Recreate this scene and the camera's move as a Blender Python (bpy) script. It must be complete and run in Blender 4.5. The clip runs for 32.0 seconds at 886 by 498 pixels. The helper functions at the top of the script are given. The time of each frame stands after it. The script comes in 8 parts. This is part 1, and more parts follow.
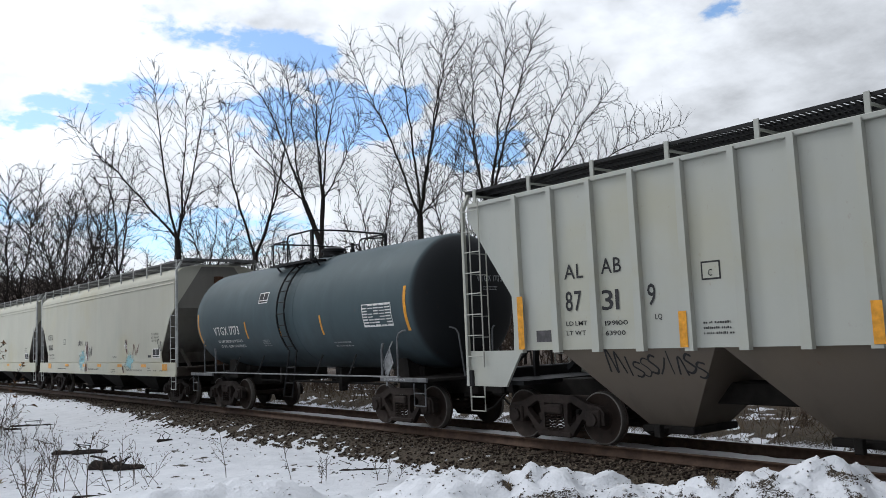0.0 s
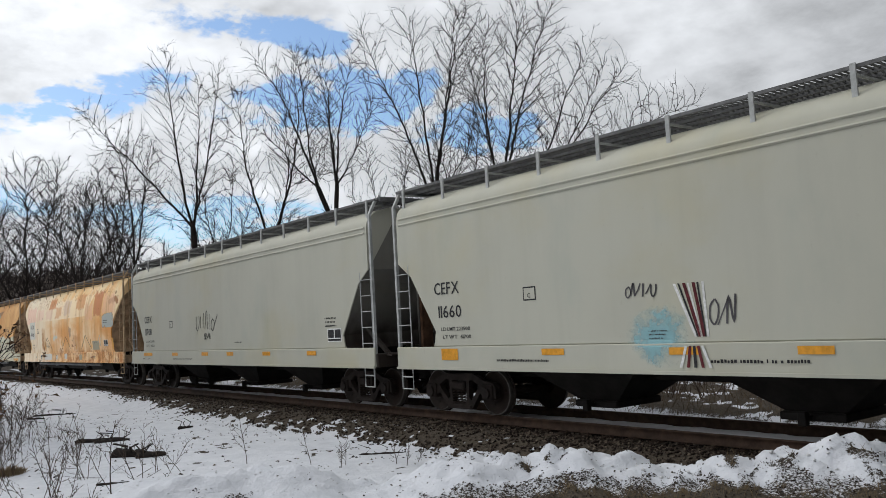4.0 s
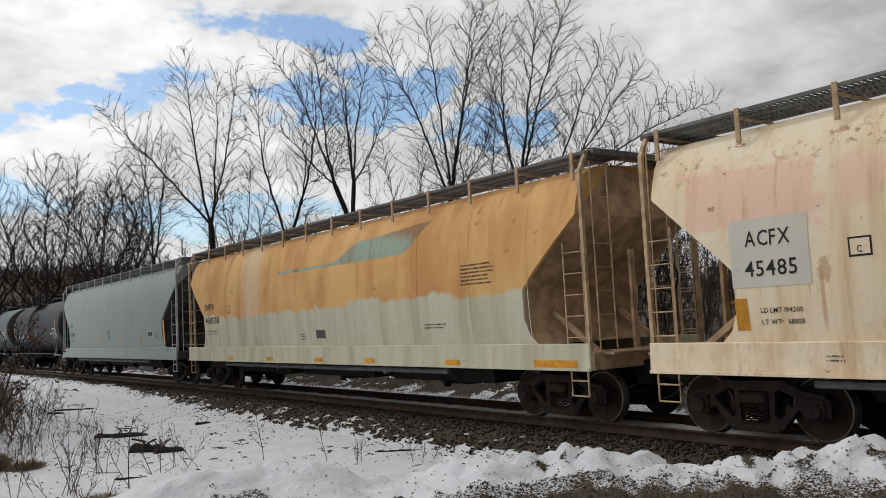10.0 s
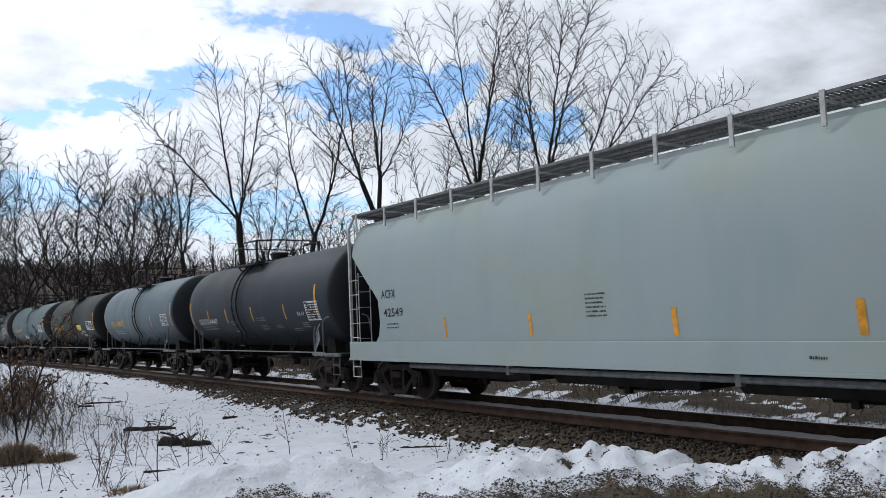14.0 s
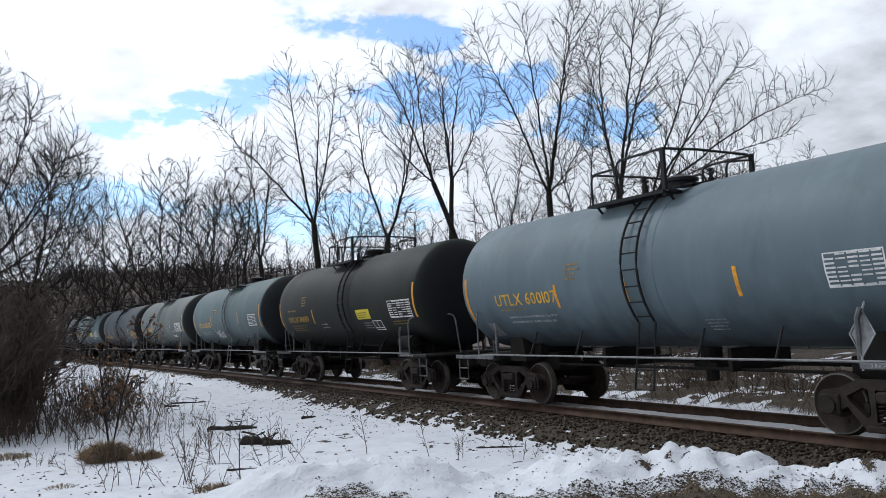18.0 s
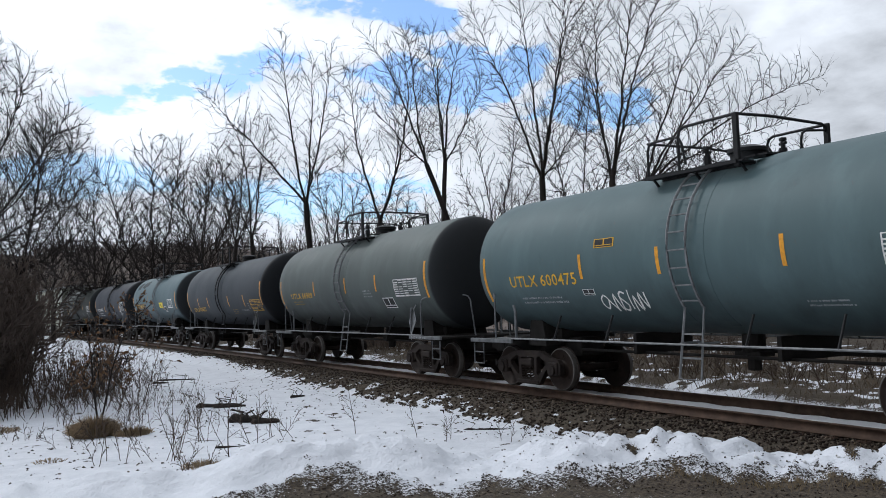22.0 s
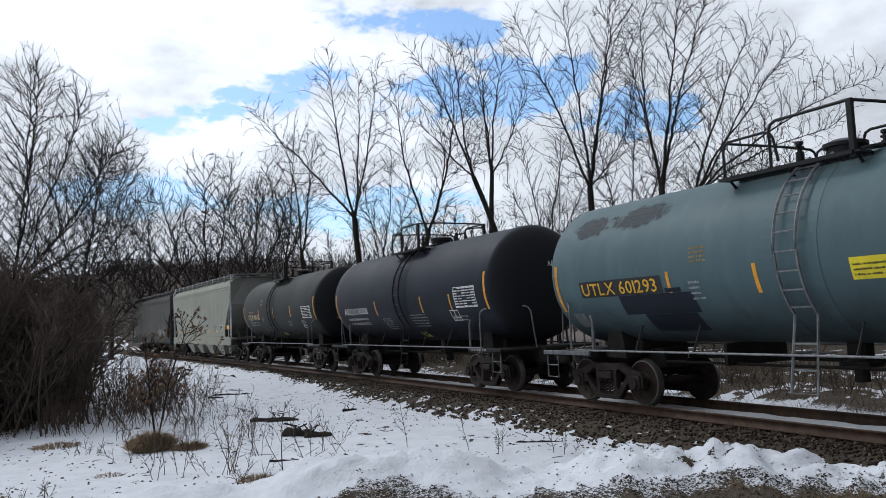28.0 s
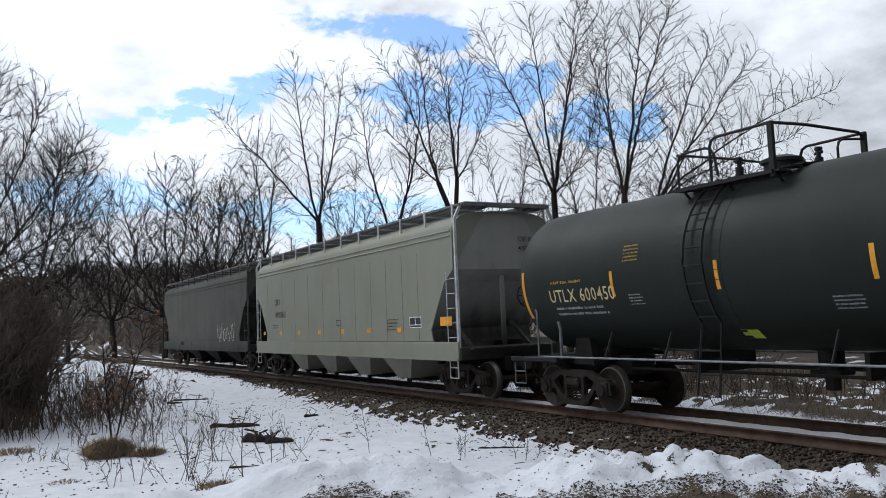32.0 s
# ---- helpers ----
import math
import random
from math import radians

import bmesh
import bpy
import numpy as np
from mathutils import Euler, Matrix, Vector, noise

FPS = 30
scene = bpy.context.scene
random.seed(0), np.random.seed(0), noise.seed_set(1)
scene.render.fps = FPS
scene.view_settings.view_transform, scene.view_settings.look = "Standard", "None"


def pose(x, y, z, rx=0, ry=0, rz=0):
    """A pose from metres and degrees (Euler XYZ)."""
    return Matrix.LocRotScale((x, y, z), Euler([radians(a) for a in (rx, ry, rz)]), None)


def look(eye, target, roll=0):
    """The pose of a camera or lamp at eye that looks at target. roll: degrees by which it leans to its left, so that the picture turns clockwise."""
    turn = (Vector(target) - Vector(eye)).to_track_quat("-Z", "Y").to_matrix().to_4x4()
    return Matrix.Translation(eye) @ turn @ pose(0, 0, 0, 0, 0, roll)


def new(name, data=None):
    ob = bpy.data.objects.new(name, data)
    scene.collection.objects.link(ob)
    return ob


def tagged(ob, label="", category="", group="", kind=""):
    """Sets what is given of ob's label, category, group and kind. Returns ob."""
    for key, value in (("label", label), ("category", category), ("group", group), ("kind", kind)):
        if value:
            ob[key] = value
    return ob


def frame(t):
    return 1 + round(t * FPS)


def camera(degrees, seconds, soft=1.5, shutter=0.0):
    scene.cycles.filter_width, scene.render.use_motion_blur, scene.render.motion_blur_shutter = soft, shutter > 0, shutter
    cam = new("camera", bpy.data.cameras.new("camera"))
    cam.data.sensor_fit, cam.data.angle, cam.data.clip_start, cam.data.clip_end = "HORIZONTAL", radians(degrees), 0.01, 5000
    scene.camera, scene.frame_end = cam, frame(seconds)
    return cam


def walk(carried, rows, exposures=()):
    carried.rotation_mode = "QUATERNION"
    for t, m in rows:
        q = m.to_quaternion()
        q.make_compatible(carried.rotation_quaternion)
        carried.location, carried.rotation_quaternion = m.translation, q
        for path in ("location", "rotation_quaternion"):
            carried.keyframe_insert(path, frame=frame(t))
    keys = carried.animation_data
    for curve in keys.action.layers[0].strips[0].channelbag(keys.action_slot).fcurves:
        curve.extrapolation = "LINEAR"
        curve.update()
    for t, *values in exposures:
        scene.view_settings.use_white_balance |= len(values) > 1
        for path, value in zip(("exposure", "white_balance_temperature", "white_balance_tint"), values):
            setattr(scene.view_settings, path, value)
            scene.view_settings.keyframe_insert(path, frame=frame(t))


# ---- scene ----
# metres; rail head at z = 0; the track runs along y, the camera stands west of it
EYE = 1.974
cam = camera(56.0, 32.0, soft=0.55)
# seconds, yaw, pitch, roll of the hand-held camera, which turns on the spot
ROWS = [
    (0.0, -38.3, 5.96, 2.25),
    (0.5, -37.53, 5.81, 2.39),
    (1.0, -37.33, 5.35, 2.58),
    (1.5, -37.57, 5.35, 2.96),
    (2.0, -38.07, 5.07, 4.03),
    (2.5, -38.05, 5.06, 3.22),
    (3.0, -37.89, 4.97, 3.22),
    (3.5, -37.92, 5.05, 3.21),
    (4.0, -37.19, 4.91, 3.22),
    (4.5, -36.02, 4.59, 3.11),
    (6.5, -35.31, 4.57, 2.81),
    (7.0, -35.66, 4.66, 2.78),
    (7.5, -35.69, 4.52, 3.07),
    (8.0, -35.85, 4.53, 2.92),
    (8.5, -36.02, 4.56, 2.57),
    (9.0, -36.13, 4.56, 2.51),
    (9.5, -36.16, 4.73, 2.78),
    (10.0, -36.08, 4.83, 2.89),
    (10.5, -35.59, 4.72, 2.8),
    (11.0, -34.06, 4.61, 2.89),
    (11.5, -33.46, 4.57, 2.89),
    (12.0, -33.47, 4.51, 2.13),
    (12.5, -33.79, 4.68, 2.07),
    (13.0, -34.21, 4.66, 1.98),
    (13.5, -34.38, 4.76, 2.47),
    (15.5, -34.18, 4, 2.35),
    (16.0, -31.17, 3.87, 3.09),
    (16.5, -28.7, 4.23, 3.42),
    (17.0, -28.4, 4.12, 3.22),
    (17.5, -28.68, 4.4, 2.87),
    (18.0, -29.27, 4.94, 2.98),
    (18.5, -29.61, 4.74, 3.02),
    (19.0, -29.96, 4.44, 2.9),
    (19.5, -29.89, 4.64, 2.72),
    (20.0, -29.95, 4.61, 2.39),
    (20.5, -29.47, 4.28, 2.18),
    (21.0, -28.79, 3.9, 2.55),
    (21.5, -28.59, 4.24, 3.23),
    (22.0, -29.91, 3.68, 1.94),
    (22.5, -30.96, 4.32, 1.63),
    (23.0, -31.52, 4.11, 2.63),
    (23.5, -30.29, 3.5, 3.09),
    (24.0, -29.25, 4.11, 2.27),
    (24.5, -28.76, 4.12, 2.26),
    (25.0, -28.62, 4.25, 2.32),
    (25.5, -28.29, 4.32, 2.18),
    (27.5, -26.6, 4.44, 2.73),
    (28.0, -26.52, 4.66, 2.74),
    (28.5, -26.69, 4.9, 2.83),
    (29.0, -26.91, 4.87, 2.49),
    (29.5, -27.76, 4.97, 2.87),
    (30.0, -28.24, 4.93, 2.99),
    (30.5, -28.2, 5.04, 2.83),
    (31.0, -28.21, 5.08, 2.52),
    (31.5, -28.77, 4.93, 2.71),
    (32.0, -29.02, 4.94, 2.36),
]
EXPOSURES = [(0.0, -0.4, 6100, 10), (2.0, -0.45, 6100, 10), (4.0, -0.7, 6300, 10), (7.0, -0.62, 6500, 10), (8.0, -0.72, 6600, 10), (9.0, -0.84, 6600, 10), (10.0, -0.76, 6650, 10), (11.0, -0.78, 6450, 10), (12.0, -0.84, 6250, 10), (13.0, -0.68, 6000, 10), (16.0, -0.36, 5950, 10), (28.0, -0.52, 5950, 10), (32.0, -0.44, 6000, 10)]
walk(cam, [(t, pose(0, 0, EYE, 90 + pitch, roll, yaw)) for t, yaw, pitch, roll in ROWS], EXPOSURES)

# ---- sky, sun ----
SUN_AZ, SUN_EL = -25.0, 44.0   # degrees clockwise from +y, degrees up


def sky_world():
    w = bpy.data.worlds.new("sky")
    scene.world = w
    w.use_nodes = True
    nt = w.node_tree
    nt.nodes.clear()
    N, L = nt.nodes.new, nt.links.new
    out, bg = N("ShaderNodeOutputWorld"), N("ShaderNodeBackground")
    tc, sep = N("ShaderNodeTexCoord"), N("ShaderNodeSeparateXYZ")
    L(tc.outputs["Generated"], sep.inputs[0])
    sky = N("ShaderNodeTexSky")
    sky.sky_type, sky.sun_disc = "NISHITA", False
    sky.sun_elevation, sky.sun_rotation = radians(SUN_EL), radians(SUN_AZ)
    sky.air_density, sky.dust_density, sky.ozone_density = 1.0, 0.6, 2.0

    def math(op, a, b=None, clamp=False):
        n = N("ShaderNodeMath")
        n.operation, n.use_clamp = op, clamp
        for i, v in enumerate((a, b)):
            if v is None:
                continue
            if isinstance(v, (int, float)):
                n.inputs[i].default_value = v
            else:
                L(v, n.inputs[i])
        return n.outputs[0]

    # the cloud layer: a plane high above, seen along the direction
    up = math("ADD", math("MAXIMUM", sep.outputs["Z"], 0.0), 0.22)
    px, py = math("DIVIDE", sep.outputs["X"], up), math("DIVIDE", sep.outputs["Y"], up)
    comb = N("ShaderNodeCombineXYZ")
    L(px, comb.inputs[0]), L(py, comb.inputs[1])

    def noise_at(scale, detail, rough, seed):
        n = N("ShaderNodeTexNoise")
        n.noise_dimensions = "4D"
        n.inputs["W"].default_value = seed
        n.inputs["Scale"].default_value = scale
        n.inputs["Detail"].default_value = detail
        n.inputs["Roughness"].default_value = rough
        L(comb.outputs[0], n.inputs["Vector"])
        return n.outputs["Fac"]

    sa, se = radians(SUN_AZ), radians(SUN_EL)
    sunward = (math_sin(sa) * math_cos(se), math_cos(sa) * math_cos(se), math_sin(se))

    def puffs(shift):
        move, n = N("ShaderNodeVectorMath"), N("ShaderNodeTexNoise")
        move.operation = "MULTIPLY_ADD"
        L(tc.outputs["Generated"], move.inputs[0])
        move.inputs[1].default_value = (1.0, 1.0, 1.9)
        move.inputs[2].default_value = tuple(shift * q for q in sunward)
        n.inputs["Scale"].default_value, n.inputs["Detail"].default_value, n.inputs["Roughness"].default_value = 5.5, 9.0, 0.56
        L(move.outputs[0], n.inputs["Vector"])
        return n.outputs["Fac"]

    heap = puffs(0.0)
    relief = math("SUBTRACT", heap, puffs(0.035))
    big, fine = noise_at(1.6, 4.0, 0.55, 3.1), noise_at(5.0, 9.0, 0.62, 8.7)
    cover = math("ADD", math("ADD", math("MULTIPLY", big, 0.6), math("MULTIPLY", fine, 0.6)), math("MULTIPLY", heap, 0.5))
    # broad breaks of blue, each a soft ellipse in azimuth and height
    az = math("MULTIPLY", math("ARCTAN2", sep.outputs["X"], sep.outputs["Y"]), 57.2958)
    el = math("MULTIPLY", math("ARCSINE", sep.outputs["Z"]), 57.2958)
    ragged = math("ADD", math("MULTIPLY", noise_at(11.0, 6.0, 0.6, 21.0), 2.6), -0.28)
    gaps = 0.0
    for a0, e0, ra, re, slope, depth in SKY_GAPS:
        da = math("DIVIDE", math("SUBTRACT", az, a0), ra)
        de = math("DIVIDE", math("SUBTRACT", math("SUBTRACT", el, e0), math("MULTIPLY", math("SUBTRACT", az, a0), slope)), re)
        d = math("ADD", math("MULTIPLY", da, da), math("MULTIPLY", de, de))
        g = math("MULTIPLY", math("POWER", 2.718, math("MULTIPLY", d, -1.0)), math("MULTIPLY", ragged, depth))
        gaps = g if gaps == 0.0 else math("MAXIMUM", gaps, g)
    cover = math("SUBTRACT", math("ADD", cover, -0.06), gaps)
    ramp = N("ShaderNodeMapRange")
    ramp.interpolation_type = "SMOOTHSTEP"
    ramp.inputs["From Min"].default_value, ramp.inputs["From Max"].default_value = 0.46, 0.58
    L(cover, ramp.inputs["Value"])
    # clouds: bright towards the sun, grey where thick and away from it
    dot = N("ShaderNodeVectorMath")
    dot.operation = "DOT_PRODUCT"
    L(tc.outputs["Generated"], dot.inputs[0])
    dot.inputs[1].default_value = sunward
    lit = N("ShaderNodeMapRange")
    lit.interpolation_type = "SMOOTHSTEP"
    lit.inputs["From Min"].default_value, lit.inputs["From Max"].default_value = -0.6, 0.97
    lit.inputs["To Min"].default_value, lit.inputs["To Max"].default_value = 0.12, 1.6
    L(dot.outputs["Value"], lit.inputs["Value"])
    shade = math("MULTIPLY", lit.outputs[0], math("ADD", math("ADD", math("MULTIPLY", noise_at(2.6, 7.0, 0.6, 15.3), 1.3), math("MULTIPLY", noise_at(10.0, 6.0, 0.6, 27.0), 0.35)), math("ADD", math("MULTIPLY", relief, 1.1), 0.19)))
    tint = N("ShaderNodeMix")
    tint.data_type = "RGBA"
    tint.blend_type = "MULTIPLY"
    tint.inputs["Factor"].default_value = 1.0
    tint.inputs["A"].default_value = (0.97, 0.985, 1.0, 1)
    L(shade, tint.inputs["B"])
    blue = N("ShaderNodeMix")
    blue.data_type, blue.blend_type = "RGBA", "MULTIPLY"
    blue.inputs["Factor"].default_value = 1.0
    L(sky.outputs[0], blue.inputs["A"])
    blue.inputs["B"].default_value = (0.22, 0.225, 0.225, 1)
    mix = N("ShaderNodeMix")
    mix.data_type = "RGBA"
    L(ramp.outputs[0], mix.inputs["Factor"])
    L(blue.outputs["Result"], mix.inputs["A"])
    L(tint.outputs["Result"], mix.inputs["B"])
    L(mix.outputs["Result"], bg.inputs["Color"])
    bg.inputs["Strength"].default_value = 1.0
    L(bg.outputs[0], out.inputs["Surface"])


math_sin, math_cos = math.sin, math.cos
# azimuth, height, half-width, half-height (degrees), slope, depth
SKY_GAPS = [(27, 19.6, 8, 1.6, -0.12, 0.36), (14.5, 15.0, 8, 1.9, 0.22, 0.36), (31, 15.2, 9, 2.6, 0.06, 0.46),
            (23, 7.2, 10, 2.2, 0.0, 0.44), (41, 13.0, 6, 2.4, 0.0, 0.4), (6, 8.6, 7, 1.6, 0.0, 0.36), (59, 20.2, 3.5, 1.3, 0.1, 0.24), (9, 13.4, 5, 1.3, 0.0, 0.28)]
sky_world()
sun = new("sun", bpy.data.lights.new("sun", "SUN"))
sun.data.energy, sun.data.angle, sun.data.color = 1.35, radians(8.0), (1.0, 0.955, 0.88)
sun.matrix_world = look((0, 0, 0), (-math.sin(radians(SUN_AZ)) * math.cos(radians(SUN_EL)), -math.cos(radians(SUN_AZ)) * math.cos(radians(SUN_EL)), -math.sin(radians(SUN_EL))))


# ---- materials ----
class Nodes:
    """A small writer of node materials; coordinates are the thing's own, in metres."""

    def __init__(self, name):
        self.m = bpy.data.materials.new(name)
        self.m.use_nodes = True
        self.t = self.m.node_tree
        self.bsdf = self.t.nodes["Principled BSDF"]
        self.pos = self.t.nodes.new("ShaderNodeTexCoord").outputs["Object"]

    def put(self, socket, v):
        if isinstance(v, (int, float, tuple)):
            socket.default_value = (*v, 1.0) if isinstance(v, tuple) and len(v) == 3 and socket.type == "RGBA" else v
        else:
            self.t.links.new(v, socket)

    def noise(self, scale, detail=4.0, rough=0.55, stretch=(1, 1, 1), seed=0.0, src=None):
        mp = self.t.nodes.new("ShaderNodeMapping")
        mp.inputs["Scale"].default_value = stretch
        self.put(mp.inputs["Vector"], src or self.pos)
        n = self.t.nodes.new("ShaderNodeTexNoise")
        n.noise_dimensions = "4D"
        if isinstance(seed, (int, float)):
            n.inputs["W"].default_value = seed
        else:
            self.put(n.inputs["W"], seed)
        n.inputs["Scale"].default_value, n.inputs["Detail"].default_value, n.inputs["Roughness"].default_value = scale, detail, rough
        self.put(n.inputs["Vector"], mp.outputs[0])
        return n.outputs["Fac"]

    def ramp(self, v, a, b, lo=0.0, hi=1.0):
        n = self.t.nodes.new("ShaderNodeMapRange")
        n.interpolation_type = "SMOOTHSTEP"
        for k, x in (("From Min", a), ("From Max", b), ("To Min", lo), ("To Max", hi)):
            n.inputs[k].default_value = x
        self.put(n.inputs["Value"], v)
        return n.outputs["Result"]

    def math(self, op, a, b=0.0, clamp=False):
        n = self.t.nodes.new("ShaderNodeMath")
        n.operation, n.use_clamp = op, clamp
        self.put(n.inputs[0], a), self.put(n.inputs[1], b)
        return n.outputs[0]

    def mix(self, f, a, b, blend="MIX"):
        n = self.t.nodes.new("ShaderNodeMix")
        n.data_type, n.blend_type = "RGBA", blend
        self.put(n.inputs["Factor"], f), self.put(n.inputs["A"], a), self.put(n.inputs["B"], b)
        return n.outputs["Result"]

    def cells(self, scale, stretch, seed, warp=0.25):
        """Squarish cells with a random value each."""
        nz = self.t.nodes.new("ShaderNodeTexNoise")
        nz.inputs["Scale"].default_value, nz.inputs["Detail"].default_value = 2.5, 5.0
        self.put(nz.inputs["Vector"], self.pos)
        mp = self.t.nodes.new("ShaderNodeMapping")
        mp.inputs["Scale"].default_value, mp.inputs["Location"].default_value = stretch, (seed, seed * 2.3, seed * 1.7)
        add = self.t.nodes.new("ShaderNodeVectorMath")
        add.operation = "MULTIPLY_ADD"
        self.put(add.inputs[0], nz.outputs["Color"])
        add.inputs[1].default_value = (0.0, warp, warp)
        self.put(add.inputs[2], self.pos)
        self.put(mp.inputs["Vector"], add.outputs[0])
        v = self.t.nodes.new("ShaderNodeTexVoronoi")
        v.distance = "CHEBYCHEV"
        v.inputs["Scale"].default_value, v.inputs["Randomness"].default_value = scale, 0.85
        self.put(v.inputs["Vector"], mp.outputs[0])
        s = self.t.nodes.new("ShaderNodeSeparateColor")
        self.put(s.inputs[0], v.outputs["Color"])
        return s.outputs[0], s.outputs[1]

    def xyz(self):
        n = self.t.nodes.new("ShaderNodeSeparateXYZ")
        self.put(n.inputs[0], self.pos)
        return n.outputs

    def attr(self, name):
        n = self.t.nodes.new("ShaderNodeAttribute")
        n.attribute_name = name
        return n.outputs["Fac"]

    def island(self):
        return self.t.nodes.new("ShaderNodeNewGeometry").outputs["Random Per Island"]

    def chance(self):
        return self.t.nodes.new("ShaderNodeObjectInfo").outputs["Random"]

    def bump(self, h, strength=0.3, distance=0.02):
        n = self.t.nodes.new("ShaderNodeBump")
        n.inputs["Strength"].default_value, n.inputs["Distance"].default_value = strength, distance
        self.put(n.inputs["Height"], h)
        self.t.links.new(n.outputs[0], self.bsdf.inputs["Normal"])

    def done(self, color, rough=0.6, metal=0.0, spec=0.4):
        self.put(self.bsdf.inputs["Base Color"], color)
        self.put(self.bsdf.inputs["Roughness"], rough)
        self.put(self.bsdf.inputs["Metallic"], metal)
        self.put(self.bsdf.inputs["Specular IOR Level"], spec)
        return self.m


def paint(name, col, grime=(0.05, 0.042, 0.035), dirt=0.5, rust=0.15, rough=0.54, seed=1.0, low=1.5, head=0.0, length=12.0, spec=0.3):
    """Weathered railcar paint: run-down streaks, soot, road grime along the foot, rust specks; tank heads and bellies
    also have shade painted in.
    """
    n = Nodes(name)
    streak = n.noise(1.0, 5, 0.6, (2.2, 2.2, 0.22), seed)
    cloud = n.noise(0.55, 4, 0.55, (1, 1, 1), seed + 3)
    speck = n.noise(9.0, 4, 0.65, (1, 1, 0.6), seed + 5)
    c = n.mix(n.ramp(streak, 0.42, 0.75, 0.0, 0.34 * dirt), col, tuple(v * 0.55 + g * 0.45 for v, g in zip(col, grime)))
    if head:   # chalked and faded bands down the curve of a tank, soot washed between them
        chalk = n.noise(1.0, 6, 0.62, (1.3, 1.3, 0.35), seed + 11)
        c = n.mix(n.ramp(chalk, 0.46, 0.7, 0.0, 0.55), c, tuple(v * 1.42 + 0.001 for v in col))
        c = n.mix(n.ramp(n.noise(2.4, 6, 0.65, (1.0, 1.0, 0.4), seed + 17), 0.55, 0.72, 0.0, 0.35), c, tuple(v * 0.6 for v in col))
    c = n.mix(n.ramp(cloud, 0.4, 0.75, 0.0, 0.5 * dirt), c, tuple(v * 0.7 + g * 0.3 for v, g in zip(col, grime)))
    if not head:   # faint warm and cool stains wandering over a broad side
        c = n.mix(n.ramp(n.noise(0.4, 5, 0.6, (0.3, 1.0, 1.2), seed + 21), 0.45, 0.7, 0.0, 0.75), c, n.mix(1.0, c, (0.99, 0.94, 0.8), "MULTIPLY"))
        c = n.mix(n.ramp(n.noise(0.7, 5, 0.6, (0.3, 1.0, 0.5), seed + 25), 0.52, 0.72, 0.0, 0.6), c, n.mix(1.0, c, (0.86, 0.91, 0.93), "MULTIPLY"))
    z, y = n.xyz()[2], n.xyz()[1]
    # road grime, doubled on tanks to paint the shaded underside into the colour
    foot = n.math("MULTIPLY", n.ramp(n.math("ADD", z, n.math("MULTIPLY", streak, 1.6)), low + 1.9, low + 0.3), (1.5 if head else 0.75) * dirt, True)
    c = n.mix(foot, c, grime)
    # shade of the heads painted in: near-black beyond the ends of the shell
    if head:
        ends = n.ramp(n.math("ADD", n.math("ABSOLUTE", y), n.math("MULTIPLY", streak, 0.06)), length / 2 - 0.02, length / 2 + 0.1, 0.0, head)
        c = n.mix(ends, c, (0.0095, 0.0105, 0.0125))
    c = n.mix(n.math("MULTIPLY", n.ramp(speck, 0.62, 0.75), rust), c, (0.16, 0.06, 0.025))
    n.bump(speck, 0.12, 0.006)
    return n.done(c, n.ramp(cloud, 0.3, 0.8, rough + 0.06, rough + 0.16), 0.0, spec)


